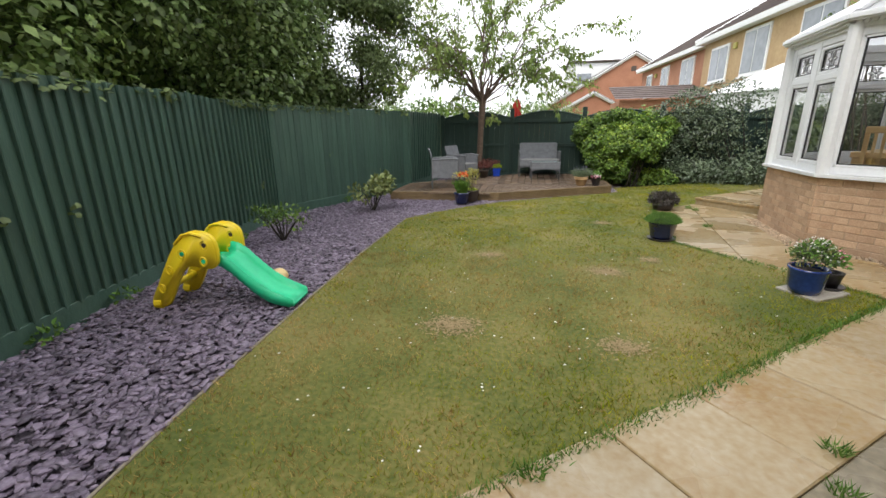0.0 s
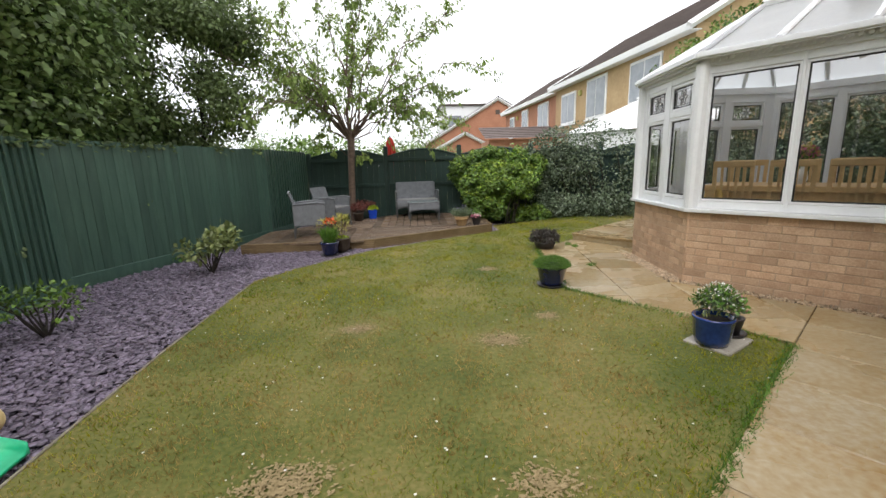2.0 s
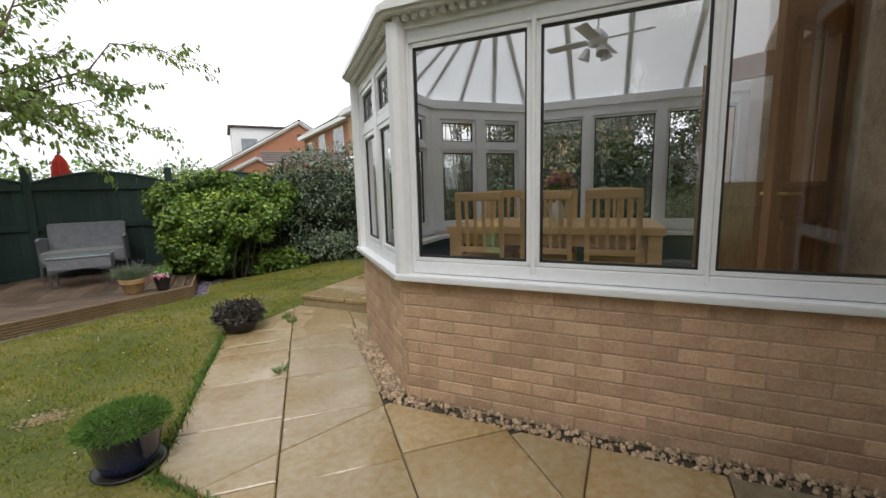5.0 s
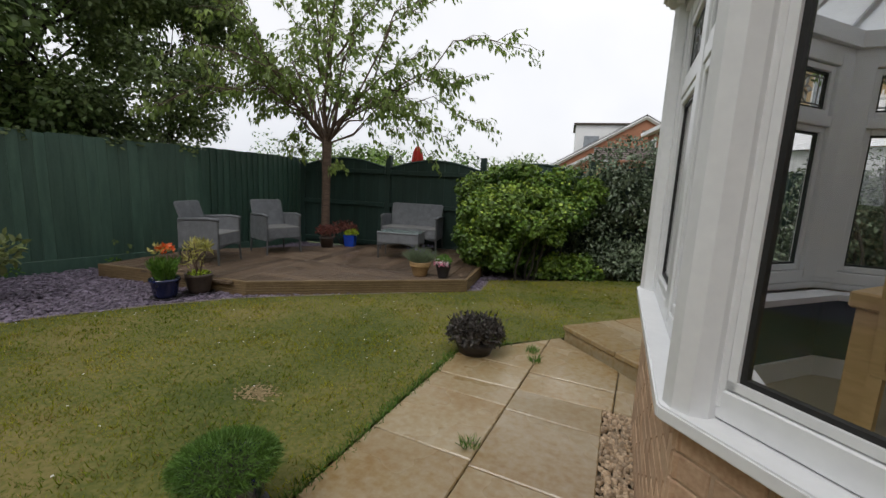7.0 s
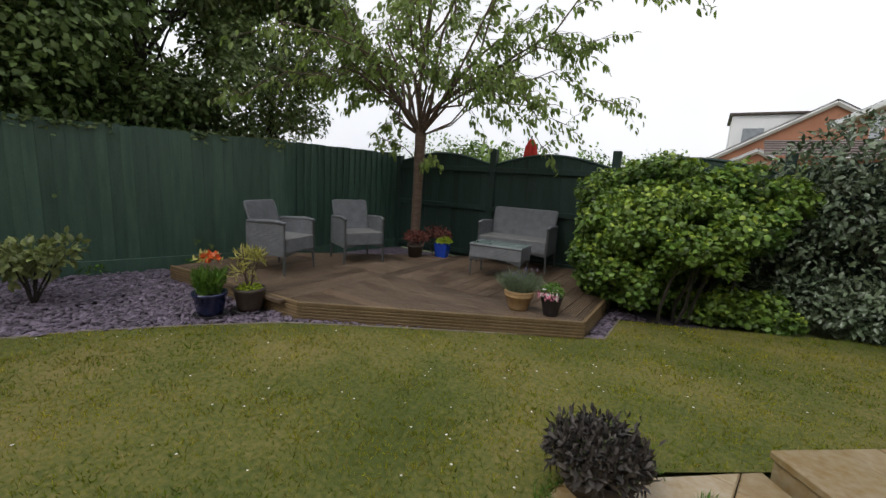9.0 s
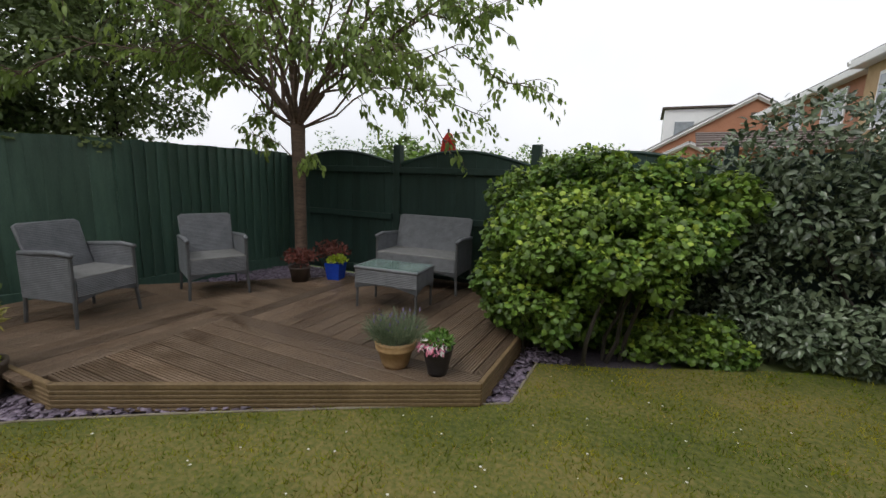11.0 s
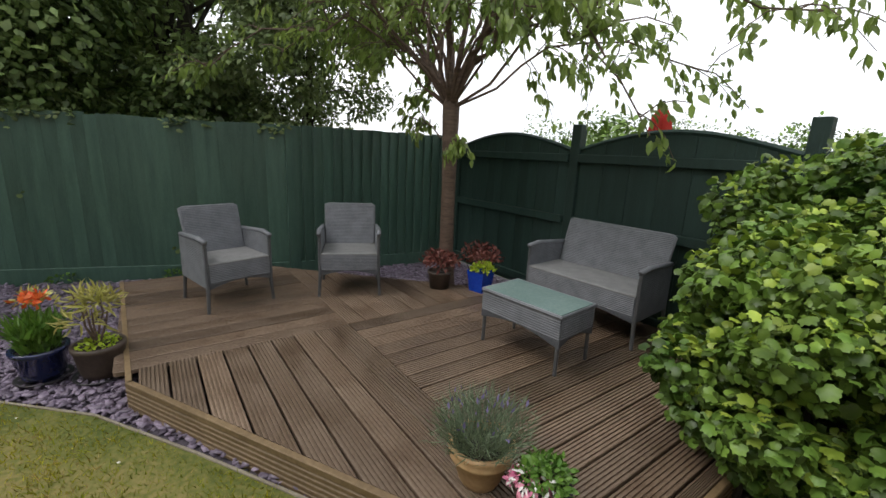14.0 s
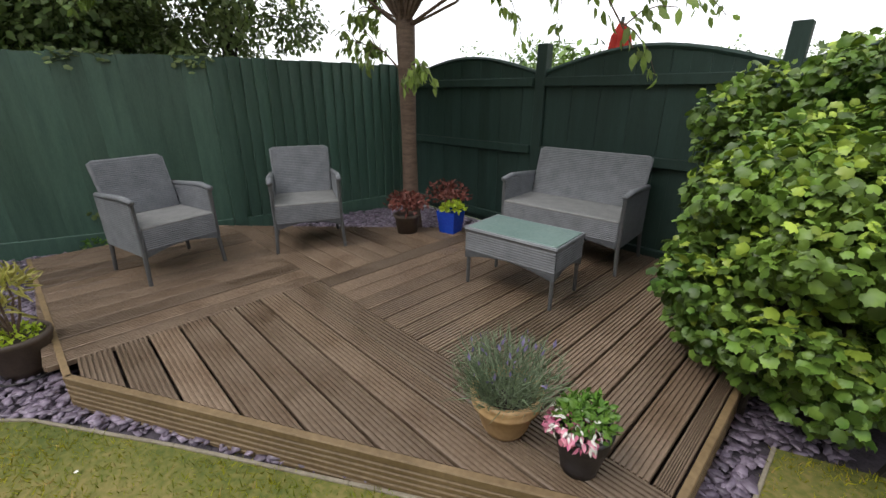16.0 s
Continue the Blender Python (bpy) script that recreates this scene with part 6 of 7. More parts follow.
for k in range(64):
    f = br.random()
    x, y = 3.35 + 4.6 * f, 11.0 - 0.65 * f + br.normal() * 0.14
    z = br.uniform(0.2, 1.75 + 0.25 * min(1, f * 3))
    lc.append((x, y, z))
    lrd.append((0.42, 0.40, 0.32))
for k in range(30):
    f = br.random()
    lc.append((3.4 + 4.4 * f, 10.72 - 0.55 * f, 0.25))
    lrd.append((0.4, 0.3, 0.26))
for k in range(110):
    f = br.random()
    lc.append((6.9 + 1.9 * f + br.normal() * 0.1, 9.5 - 3.3 * f, br.uniform(0.2, 3.0)))
    lrd.append((0.46, 0.46, 0.36))
bush("laurel_hedge", lc, lrd, 85000, 0.07, OVAL, "laurel_leaf", "tall dense hedge with glossy dark grey-green leaves", "hedge", fill=0.75, width=0.85, up=0.5)
sc, srd = [], []
for k in range(34):
    f = br.random()
    sc.append((5.9 + 2.3 * f + br.normal() * 0.15, 10.4 - 1.6 * f + br.normal() * 0.15, 2.75 + 1.95 * f + br.uniform(-0.8, 0.22)))
    srd.append(0.36)
bush("tall_shrub", sc, srd, 9000, 0.075, OVAL, "bush_leaf", "tall green shrub rising behind the conservatory", "shrub", fill=0.4)

# ---- dark trees behind the side fence ----
dr_ = np.random.default_rng(77)
for i, (x, y, h, R) in enumerate(((-5.2, 0.2, 6.5, 2.2), (-5.6, 3.2, 7.0, 2.3), (-5.4, 6.2, 7.2, 2.3), (-3.6, 9.65, 5.5, 1.3), (-8.6, 7.6, 8.5, 2.4), (-9.5, 3.5, 8.5, 3.0), (-11.0, 6.0, 8.0, 2.4), (-4.4, -2.2, 6.5, 2.2), (-5.0, 8.4, 6.8, 2.05))):
    t = thing("dark_tree", pose(x, y, -0.05), "large dark leafy tree behind the fence", "tree", "trees behind the fence")
    bm = bmesh.new()
    branch(dr_, bm, (0, 0, 0), (0.1, 0.05, h * 0.6), 0.16 if i != 3 else 0.06, 0.07 if i != 3 else 0.02, 0, 8, 6, 0.04)
    cs, rs = [], []
    for k in range(44 if i in (0, 1, 2, 7, 8) else 30):
        d = spread(dr_, 1)[0] * dr_.uniform(0.62, 1.0)
        c = np.array([d[0] * R * 0.9, d[1] * R * 0.9, h * 0.55 + d[2] * h * 0.42])
        cs.append(c)
        rs.append((R * 0.36, R * 0.36, R * 0.30))
        branch(dr_, bm, (0.05, 0.02, dr_.uniform(0.25, 0.6) * h), c, 0.03 if i != 3 else 0.012, 0.006, 0.1, 5, 4, 0.1)
    part("trunk", bm, M["dark_bark"], t)
    n = 39000 if i in (0, 1, 2, 7, 8) else (23000 if i == 3 else 9000)
    pt, dd = clumps(dr_, cs, rs, n, 0.15)
    keep = pt[:, 2] > 0.9
    pt, dd = pt[keep], dd[keep]
    al = dd * 0.6 + dr_.normal(size=dd.shape) * 0.6
    al[:, 2] -= 0.4
    leaves("crown", pt, al, dd + np.array([0, 0, 0.7]) + dr_.normal(size=dd.shape) * 0.3, dr_.uniform(0.065, 0.135, len(pt)) * (0.74 if i == 3 else 1.05 if i in (0, 1, 2, 7, 8) else 2.2), RHOMB, M["feather_leaf" if i == 3 else "lit_leaf" if i in (0, 1, 7) else "dark_leaf"], t, width=1.1)

uc = [(-4.5 - 0.9 * dr_.random() - 0.16 * max(0, 5.5 - abs(yy - 5.5)), yy, dr_.uniform(1.0, 2.9)) for yy in np.linspace(-3, 9.0, 80)]
bush("undergrowth", uc, [0.62] * 80, 26000, 0.11, RHOMB, "lit_leaf", "dark leafy undergrowth close behind the fence", "undergrowth", fill=0.3, width=1.1)

ivy = thing("ivy", pose(0, 0, 0), "thin pale green ivy creeping over the top of the fence", "ivy")
for s in range(2):
    a, b = FENCE[s], FENCE[s + 1]
    L = (b - a).length
    d = (b - a).normalized()
    nrm = Vector((d.y, -d.x))
    n = int(L * 95)
    f = np.sort(dr_.random(n)) * L
    dens = np.sin(f * 2.1) + np.sin(f * 5.3 + 1) > -0.4
    f = f[dens]
    n = len(f)
    off = np.abs(dr_.normal(size=n)) * 0.05 - 0.03
    pt = np.stack([a.x + d.x * f + nrm.x * off, a.y + d.y * f + nrm.y * off, 1.63 + dr_.normal(size=n) * 0.03 - np.maximum(off, 0) * 0.8], 1)
    al = np.stack([np.full(n, nrm.x), np.full(n, nrm.y), np.full(n, -0.3)], 1) + dr_.normal(size=(n, 3)) * 0.6
    leaves("ivy_leaves", pt, al, np.tile([0.3, 0, 1.0], (n, 1)) + dr_.normal(size=(n, 3)) * 0.4, dr_.uniform(0.035, 0.06, n), CURRANT, M["feather_leaf"], ivy)["kind"] = "stuff"
for y0, z0 in ((1.55, 1.35), (1.75, 0.95), (2.35, 0.75), (5.2, 0.55), (6.8, 0.9), (1.9, 0.78), (8.1, 0.24), (7.95, 0.3)):
    seg_ = 0 if y0 < 5.75 else 1
    a, b = FENCE[seg_], FENCE[seg_ + 1]
    fx = a.x + (b.x - a.x) * (y0 - a.y) / (b.y - a.y)
    n = 5
    pt = np.array([(fx + 0.04, y0, z0)]) + dr_.normal(size=(n, 3)) * 0.02
    leaves("ivy_sprig", pt, dr_.normal(size=(n, 3)) + np.array([0.5, 0, 0.3]), np.tile([1.0, 0, 0.5], (n, 1)), dr_.uniform(0.03, 0.05, n), CURRANT, M["feather_leaf"], ivy)
for y0 in (1.9, 2.5, 3.6, 4.3, 5.5, 7.0, 7.9):
    seg_ = 0 if y0 < 5.75 else 1
    a, b = FENCE[seg_], FENCE[seg_ + 1]
    fx = a.x + (b.x - a.x) * (y0 - a.y) / (b.y - a.y)
    w_ = thing("weed", pose(fx + 0.12, y0, 0.0), "small green weed growing at the foot of the fence", "weed", "weeds in the beds and joints")
    mound(w_, "leaves", "green_leaf", 40, (0, 0, 0.05), (0.1, 0.1, 0.06), 0.045, OVAL, 0.2)
for x0, y0 in ((2.86, 7.04), (2.82, 7.22), (0.42, 1.43), (1.61, 1.78), (1.5, 1.55), (2.62, 5.9)):
    w_ = thing("weed", pose(x0, y0, 0.0), "small green weed growing in a paving joint", "weed", "weeds in the beds and joints")
    tuft(w_, "leaves", "green_leaf", 70, 0.0, 0.04, 0.03, 0.9, 0.055, BLADE, 1.1)


# ---- neighbours' houses ----
def far_window(parent, m, w, h, bars=1):
    f = part("window", boxed(-w / 2 - 0.05, w / 2 + 0.05, -0.05, 0.02, -0.05, h + 0.05, m, bevel=0.01), M["far_white"], parent)
    for k in range(bars + 1):
        x0 = -w / 2 + k * w / (bars + 1)
        part("window_pane", boxed(x0 + 0.035, x0 + w / (bars + 1) - 0.035, -0.062, -0.04, 0.05, h - 0.05, m), M["far_glass"], f)
    part("window_sill", boxed(-w / 2 - 0.09, w / 2 + 0.09, -0.11, 0.0, -0.11, -0.05, m), M["far_white"], f)


def roof_rows(bm, x0, x1, n, za, zb, ya, yb):
    """Tile courses of a roof slope that rises from (ya, za) to (yb, zb)."""
    prof = []
    for k in range(n):
        f0, f1 = k / n, (k + 1) / n
        prof += [(ya + (yb - ya) * f0, za + (zb - za) * f0 + 0.05), (ya + (yb - ya) * f1, za + (zb - za) * f1 + 0.01)]
    e = [[bm.verts.new((x, y, z)) for y, z in prof] for x in (x0, x1)]
    for i in range(len(prof) - 1):
        bm.faces.new((e[0][i], e[1][i], e[1][i + 1], e[0][i + 1]))


def terrace(m, L, mat, windows, label, depth=7.5, eave=4.95, rise=2.3):
    """A two-storey house; x along its back wall, which faces -y."""
    h = thing("house", m, label, "house", "neighbouring houses")
    part("wall", boxed(0, L, 0, depth, -0.1, eave), mat, h)
    bm = bmesh.new()
    v = [bm.verts.new((x, y, z)) for x in (-0.02, L + 0.02) for y, z in ((-0.02, eave + 0.001), (depth + 0.02, eave + 0.001), (depth / 2, eave + rise))]
    bm.faces.new(v[:3])
    bm.faces.new(v[:2:-1])
    part("gable", bm, mat, h)
    bm = bmesh.new()
    roof_rows(bm, -0.2, L + 0.2, 16, eave - 0.1, eave + rise, -0.35, depth / 2)
    roof_rows(bm, -0.2, L + 0.2, 16, eave - 0.1, eave + rise, depth + 0.35, depth / 2)
    part("roof", bm, M["roof_tile"], h, "brown tiled pitched roof")
    bm = boxed(-0.2, L + 0.2, -0.36, -0.26, eave - 0.28, eave - 0.06, bevel=0.02)
    box(bm, -0.2, L + 0.2, -0.26, 0.0, eave - 0.26, eave - 0.24)
    part("gutter", bm, M["far_white"], h, "white fascia and gutter")
    for x in (-0.2, L + 0.15):
        bm = bmesh.new()
        for s in (0, 1):
            ya, yb = (-0.36, depth / 2) if s == 0 else (depth + 0.36, depth / 2)
            tube(bm, [(x + 0.02, ya, eave - 0.16), (x + 0.02, yb, eave + rise - 0.04)], [0.11, 0.11], 4)
        part("bargeboard", bm, M["far_white"], h)
    for x, z, w, hh in windows:
        far_window(h, pose(x, 0, z), w, hh)
    part("alarm_box", boxed(-0.1, 0.1, -0.09, 0.0, 0, 0.22, pose(windows[0][0] + 1.2, 0, 4.1), bevel=0.02), M["yellow_leaf"], h)
    return h


# rows run nearly along y; their back walls face the garden
terrace(pose(7.45, 32.3, 0, 0, 0, -86.2), 9.6, M["far_brick"], [(1.6, 3.1, 0.9, 1.25), (4.3, 3.1, 1.1, 1.4), (7.4, 3.1, 1.5, 1.4)], "two-storey red brick house with a brown tiled roof")
terrace(pose(7.75, 22.3, 0, 0, 0, -86.2), 9.5, M["far_buff"], [(1.5, 3.05, 1.4, 1.3), (4.1, 3.05, 1.5, 1.5), (7.3, 3.2, 1.6, 1.3)], "two-storey buff brick house with a brown tiled roof")
# gable-ended house beyond, with a white flat-roofed dormer
g = thing("house", pose(0, 40, 0), "red brick house with a wide white-edged gable", "house", "neighbouring houses")
bm = bmesh.new()
out = [(0.6, -0.1), (0.6, 2.55), (8.4, 7.05), (12.4, 4.75), (12.4, -0.1)]
lo, hi = [bm.verts.new((x, 0, z)) for x, z in out], [bm.verts.new((x, 8, z)) for x, z in out]
bm.faces.new(lo)
bm.faces.new(hi[::-1])
for i in range(5):
    j = (i + 1) % 5
    bm.faces.new((lo[i], hi[i], hi[j], lo[j]))
bmesh.ops.recalc_face_normals(bm, faces=bm.faces)
part("wall", bm, M["far_brick"], g)
bm = bmesh.new()
tube(bm, [(0.0, -0.15, 2.2), (8.4, -0.15, 7.08)], [0.16, 0.16], 4)
tube(bm, [(8.4, -0.15, 7.08), (12.8, -0.15, 4.5)], [0.16, 0.16], 4)
part("bargeboard", bm, M["far_white"], g, "white bargeboards")
bm = bmesh.new()
for (xa, za), (xb, zb) in (((0.0, 2.38), (8.4, 7.26)), ((8.4, 7.26), (12.8, 4.68))):
    v = [bm.verts.new(p) for p in ((xa, -0.3, za), (xb, -0.3, zb), (xb, 8.2, zb), (xa, 8.2, za))]
    bm.faces.new(v)
bmesh.ops.solidify(bm, geom=bm.faces[:], thickness=0.1)
part("roof", bm, M["roof_tile"], g)
part("vent", boxed(8.2, 8.6, -0.03, 0.05, 5.7, 6.1), M["brown_pot"], g)
bm = boxed(3.3, 7.6, 1.5, 7.0, 3.2, 6.7, bevel=0.03)
dorm = part("dormer", bm, M["far_white"], g, "white flat-roofed dormer")
part("dormer_roof", boxed(3.1, 7.8, 1.3, 7.2, 6.72, 6.85), M["brown_pot"], dorm)
part("dormer_window", boxed(4.0, 5.2, 1.44, 1.52, 4.6, 5.8), M["far_glass"], dorm)
# small gabled porch in front of it
pch = thing("gabled_garage", pose(2.2, 33.0, 0), "small brick outbuilding with a white-edged gable", "garage")
bm = bmesh.new()
out = [(0, -0.1), (0, 2.3), (2.3, 3.5), (4.6, 2.3), (4.6, -0.1)]
lo, hi = [bm.verts.new((x, 0, z)) for x, z in out], [bm.verts.new((x, 4, z)) for x, z in out]
bm.faces.new(lo)
bm.faces.new(hi[::-1])
for i in range(5):
    j = (i + 1) % 5
    bm.faces.new((lo[i], hi[i], hi[j], lo[j]))
bmesh.ops.recalc_face_normals(bm, faces=bm.faces)
part("wall", bm, M["far_brick"], pch)
bm = bmesh.new()
tube(bm, [(-0.4, -0.12, 2.15), (2.3, -0.12, 3.58)], [0.13, 0.13], 4)
tube(bm, [(2.3, -0.12, 3.58), (5.0, -0.12, 2.15)], [0.13, 0.13], 4)
part("bargeboard", bm, M["far_white"], pch)
bm = bmesh.new()
for (xa, za), (xb, zb) in (((-0.4, 2.27), (2.3, 3.7)), ((2.3, 3.7), (5.0, 2.27))):
    bm.faces.new([bm.verts.new(p) for p in ((xa, -0.25, za), (xb, -0.25, zb), (xb, 4.2, zb), (xa, 4.2, za))])
bmesh.ops.solidify(bm, geom=bm.faces[:], thickness=0.08)
part("roof", bm, M["roof_tile"], pch)
# tiled lean-to roof and a white conservatory roof next door
lean = thing("lean_to", pose(4.0, 20.2, 0, 0, 0, -3), "low outbuilding with a brown ridged roof", "outbuilding")
part("wall", boxed(0, 3.4, 0.3, 3.5, -0.1, 2.35), M["far_brick"], lean)
bm = bmesh.new()
roof_rows(bm, -0.2, 3.6, 7, 2.35, 3.15, 0.0, 3.4)
part("roof", bm, M["roof_tile"], lean)
nb = thing("neighbour_conservatory", pose(5.4, 14.6, 0, 0, 0, -52), "white roofed neighbouring conservatory behind the hedge", "conservatory")
bm = bmesh.new()
v = [bm.verts.new(p) for p in ((0, 0, 2.15), (4.2, 0, 2.15), (4.2, 3.4, 2.15), (0, 3.4, 2.15), (1.6, 1.7, 3.15), (4.2, 1.7, 3.15))]
for q in ((0, 1, 5, 4), (2, 3, 4, 5), (3, 0, 4), (1, 2, 5)):
    bm.faces.new([v[i] for i in q])
part("roof", bm, M["far_white"], nb, "white glazed roof")
part("wall", boxed(0.1, 4.1, 0.1, 3.3, -0.1, 2.14), M["far_white"], nb)
bm = bmesh.new()
for k in range(14):
    tube(bm, [(1.7 + k * 0.19, 1.7, 3.15), (1.7 + k * 0.19, 1.7, 3.32)], [0.03, 0.01], 5)
tube(bm, [(1.55, 1.7, 3.17), (4.2, 1.7, 3.17)], [0.06, 0.06], 6)
part("ridge_cresting", bm, M["far_white"], nb)

# closed red parasol beyond the end fence
par = thing("red_parasol", pose(-0.11, 12.45, 0), "closed red garden parasol beyond the fence", "parasol")
bm = bmesh.new()
tube(bm, [(0, 0, 0), (0, 0, 2.08)], [0.02, 0.018], 8)
part("pole", bm, M["wicker_leg"], par)
bm = bmesh.new()
seg = 14
rings = []
for z, r in ((0.9, 0.12), (1.15, 0.14), (1.6, 0.12), (1.9, 0.085), (2.02, 0.03)):
    rings.append([bm.verts.new((r * (1.25 if k % 2 else 0.7) * math.cos(2 * math.pi * k / seg), r * (1.25 if k % 2 else 0.7) * math.sin(2 * math.pi * k / seg), z)) for k in range(seg)])
for a, b in zip(rings, rings[1:]):
    for k in range(seg):
        bm.faces.new((a[k], a[(k + 1) % seg], b[(k + 1) % seg], b[k]))
part("canopy", bm, M["red_cloth"], par)
# shrubs and far trees beyond the end fence
for (x, y, h, R, n, mt) in ((1.0, 13.2, 1.75, 0.5, 700, "green_leaf"), (-3.5, 17, 2.6, 1.6, 1500, "bush_leaf"), (0.5, 30, 3.2, 2.4, 1500, "dark_leaf"), (-6, 34, 3.6, 3.0, 1800, "bush_leaf"), (-13, 40, 4.4, 3.6, 1800, "dark_leaf"), (-1.5, 44, 3.6, 3.5, 1500, "dark_leaf"), (-20, 38, 5.0, 4.0, 1800, "dark_leaf"), (3.2, 13.2, 1.9, 0.8, 900, "bush_leaf")):
    cs = [(br.normal() * R * 0.5, br.normal() * R * 0.4, h * br.uniform(0.35, 0.8)) for k in range(12)]
    bush("garden_shrub", cs, [R * 0.42] * 12, n, 0.1 + 0.05 * R, OVAL, mt, "green leafy shrub beyond the end fence", "shrub", pose(x, y, 0), fill=0.3)
tagged(flat("backdrop", [(-120, 90), (120, 90), (120, 300), (-120, 300)], 2.0, M["field"], "low far green fields", "backdrop"), kind="structure")


# ---- bricks ----
def brick_mesh(w, h, d, mat, name="brick"):
    bm = boxed(-w / 2, w / 2, 0, d, -h / 2, h / 2, bevel=0.003)
    me = bpy.data.meshes.new(name)
    bm.to_mesh(me)
    bm.free()
    me.materials.append(mat)
    return me


def lay(parent, m, x0, x1, z0, z1, full, half, d_out, skip=None, jitter=0.0012, course=0.0735):
    """Stretcher-bond courses on a wall face whose outside looks to -y of m."""
    rows = int((z1 - z0) / course)
    for r in range(rows):
        z = z0 + (r + 0.5) * course
        x = x0 + (0.0 if r % 2 else -0.1125)
        while x < x1 - 0.03:
            a, b = max(x, x0), min(x + 0.215, x1)
            w = b - a
            if w > 0.05 and not (skip and skip((a + b) / 2, z)):
                me = full if w > 0.2 else half
                ob = new("brick", me)
                ob.parent = parent
                sx = w / (0.215 if me is full else 0.1025)
                ob.matrix_basis = m @ pose((a + b) / 2, -d_out - abs(fr.normal()) * jitter, z) @ Matrix.Diagonal((sx, 1, 1, 1))
            x += 0.225


full, half = brick_mesh(0.215, 0.065, 0.03, M["brick"]), brick_mesh(0.1025, 0.065, 0.03, M["brick"])
lay(wall_low, face_frame(P0, H0), -0.02, SIDE, -0.01, 0.735, full, half, 0.02)
lay(wall_low, face_frame(P2, P0), 0.0, CANT + 0.02, -0.01, 0.735, full, half, 0.02)
lay(wall_low, face_frame(P3, P2), 0.0, CANT, -0.01, 0.735, full, half, 0.02)
hfull, hhalf = brick_mesh(0.215, 0.065, 0.03, M["house_brick"]), brick_mesh(0.1025, 0.065, 0.03, M["house_brick"])
mflip = Matrix.Rotation(math.pi, 4, "Z")
for xa, xb, za, zb in ((0.06, -WX1, 0.0, 3.0), (-WX0, 2.6, 0.0, 3.0), (-WX1, -WX0, 0.0, WZ0 - 0.06), (-WX1, -WX0, WZ1, 3.0)):
    lay(house_wall, mflip, xa, xb, za, zb, hfull, hhalf, 0.006, jitter=0.0008)

# ---- loose ground cover ----
def chips(name, n, poly, seed, size, mat, parent, zlo, zhi, tilt=0.24, flatness=0.10, near=None, label="", exclude=None):
    """Angular stones strewn in a plan polygon: those in the nearest stretch as pieces, the rest as one part."""
    rng = np.random.default_rng(seed)
    P = np.array(poly)
    x = rng.uniform(P[:, 0].min(), P[:, 0].max(), n * 4)
    y = rng.uniform(P[:, 1].min(), P[:, 1].max(), n * 4)
    ok = inside(poly, x, y)
    if exclude is not None:
        ok &= ~exclude(x, y)
    x, y = x[ok][:n], y[ok][:n]
    n = len(x)
    k = 6
    a = np.arange(k) * 2 * math.pi / k + rng.normal(size=(n, k)) * 0.25
    r = size * rng.uniform(0.5, 1.25, (n, 1)) * rng.uniform(0.5, 1.15, (n, k))
    asp = rng.uniform(0.5, 0.95, (n, 1))
    ring = np.stack([r * np.cos(a), r * np.sin(a) * asp], 2)
    th = size * flatness * rng.uniform(0.6, 1.5, n)
    lo = np.concatenate([ring, np.broadcast_to(-th[:, None, None], (n, k, 1))], 2)
    hi = np.concatenate([ring * 0.94, np.broadcast_to(th[:, None, None], (n, k, 1))], 2)
    loc = np.concatenate([lo, hi], 1)
    up = np.stack([rng.normal(size=n) * tilt, rng.normal(size=n) * tilt, np.ones(n)], 1)
    along = np.stack([rng.normal(size=n), rng.normal(size=n), np.zeros(n)], 1)
    rot = turns(along, up)
    at = np.stack([x, y, rng.uniform(zlo, zhi, n)], 1)
    v = at[:, None, :] + np.einsum("nij,nkj->nki", rot, loc)
    faces = [(k, k + i, k + i + 1) for i in range(1, k - 1)] + [t for i in range(k) for t in ((i, (i + 1) % k, k + (i + 1) % k), (i, k + (i + 1) % k, k + i))]
    sel = np.zeros(n, bool)
    if near is not None:
        idx = np.where(inside(near, x, y))[0][:290]
        sel[idx] = True
        for i in idx:
            me = bpy.data.meshes.new("stone_chip")
            me.from_pydata([tuple(p) for p in (v[i] - at[i])], [], faces)
            me.materials.append(M["slate_piece"])
            ob = new("stone_chip", me)
            ob.parent = parent
            ob.location = at[i]
    rest = soup(name, v[~sel], faces, mat, parent, label)
    rest["kind"] = "stuff"
    return rest


BED = [(-2.3, -1.0), (-1.06, -1.0), (-1.16, 1.0), (-1.33, 2.9), (-1.4, 3.99), (-1.44, 5.84), (-0.66, 6.97), (-0.22, 7.45), (0.37, 7.86), (1.01, 8.27), (2.05, 8.93), (2.06, 9.55), (2.3, 9.7), (1.95, 9.95), (1.92, 8.82), (-0.2, 7.6), (-2.2, 7.52), (-1.95, 9.05), (-0.5, 10.45), (-0.2, 11.05), (-1.95, 11.05), (-2.3, 8.75), (-3.38, 5.75)]
chips("slate_chippings", 33000, BED, 3, 0.031, M["slate"], bed, -0.022, 0.012, near=[(-1.9, 1.0), (-1.1, 1.0), (-1.3, 2.2), (-2.0, 2.2)], label="plum and grey slate chippings")
e2 = (P2 - P0).normalized()
n2 = Vector((-e2.y, e2.x))
GR1 = [tuple(P0 - ALONG * 0.15 + OUT * 0.08), tuple(H0 - ALONG * 0.15), tuple(H0 - ALONG * 0.02), tuple(P0 - ALONG * 0.02)]
GR2 = [tuple(P0 + n2 * 0.17), tuple(P0 + n2 * 0.01), tuple(P2 + e2 * 0.03 + n2 * 0.01), tuple(P2 + e2 * 0.03 + n2 * 0.17)]
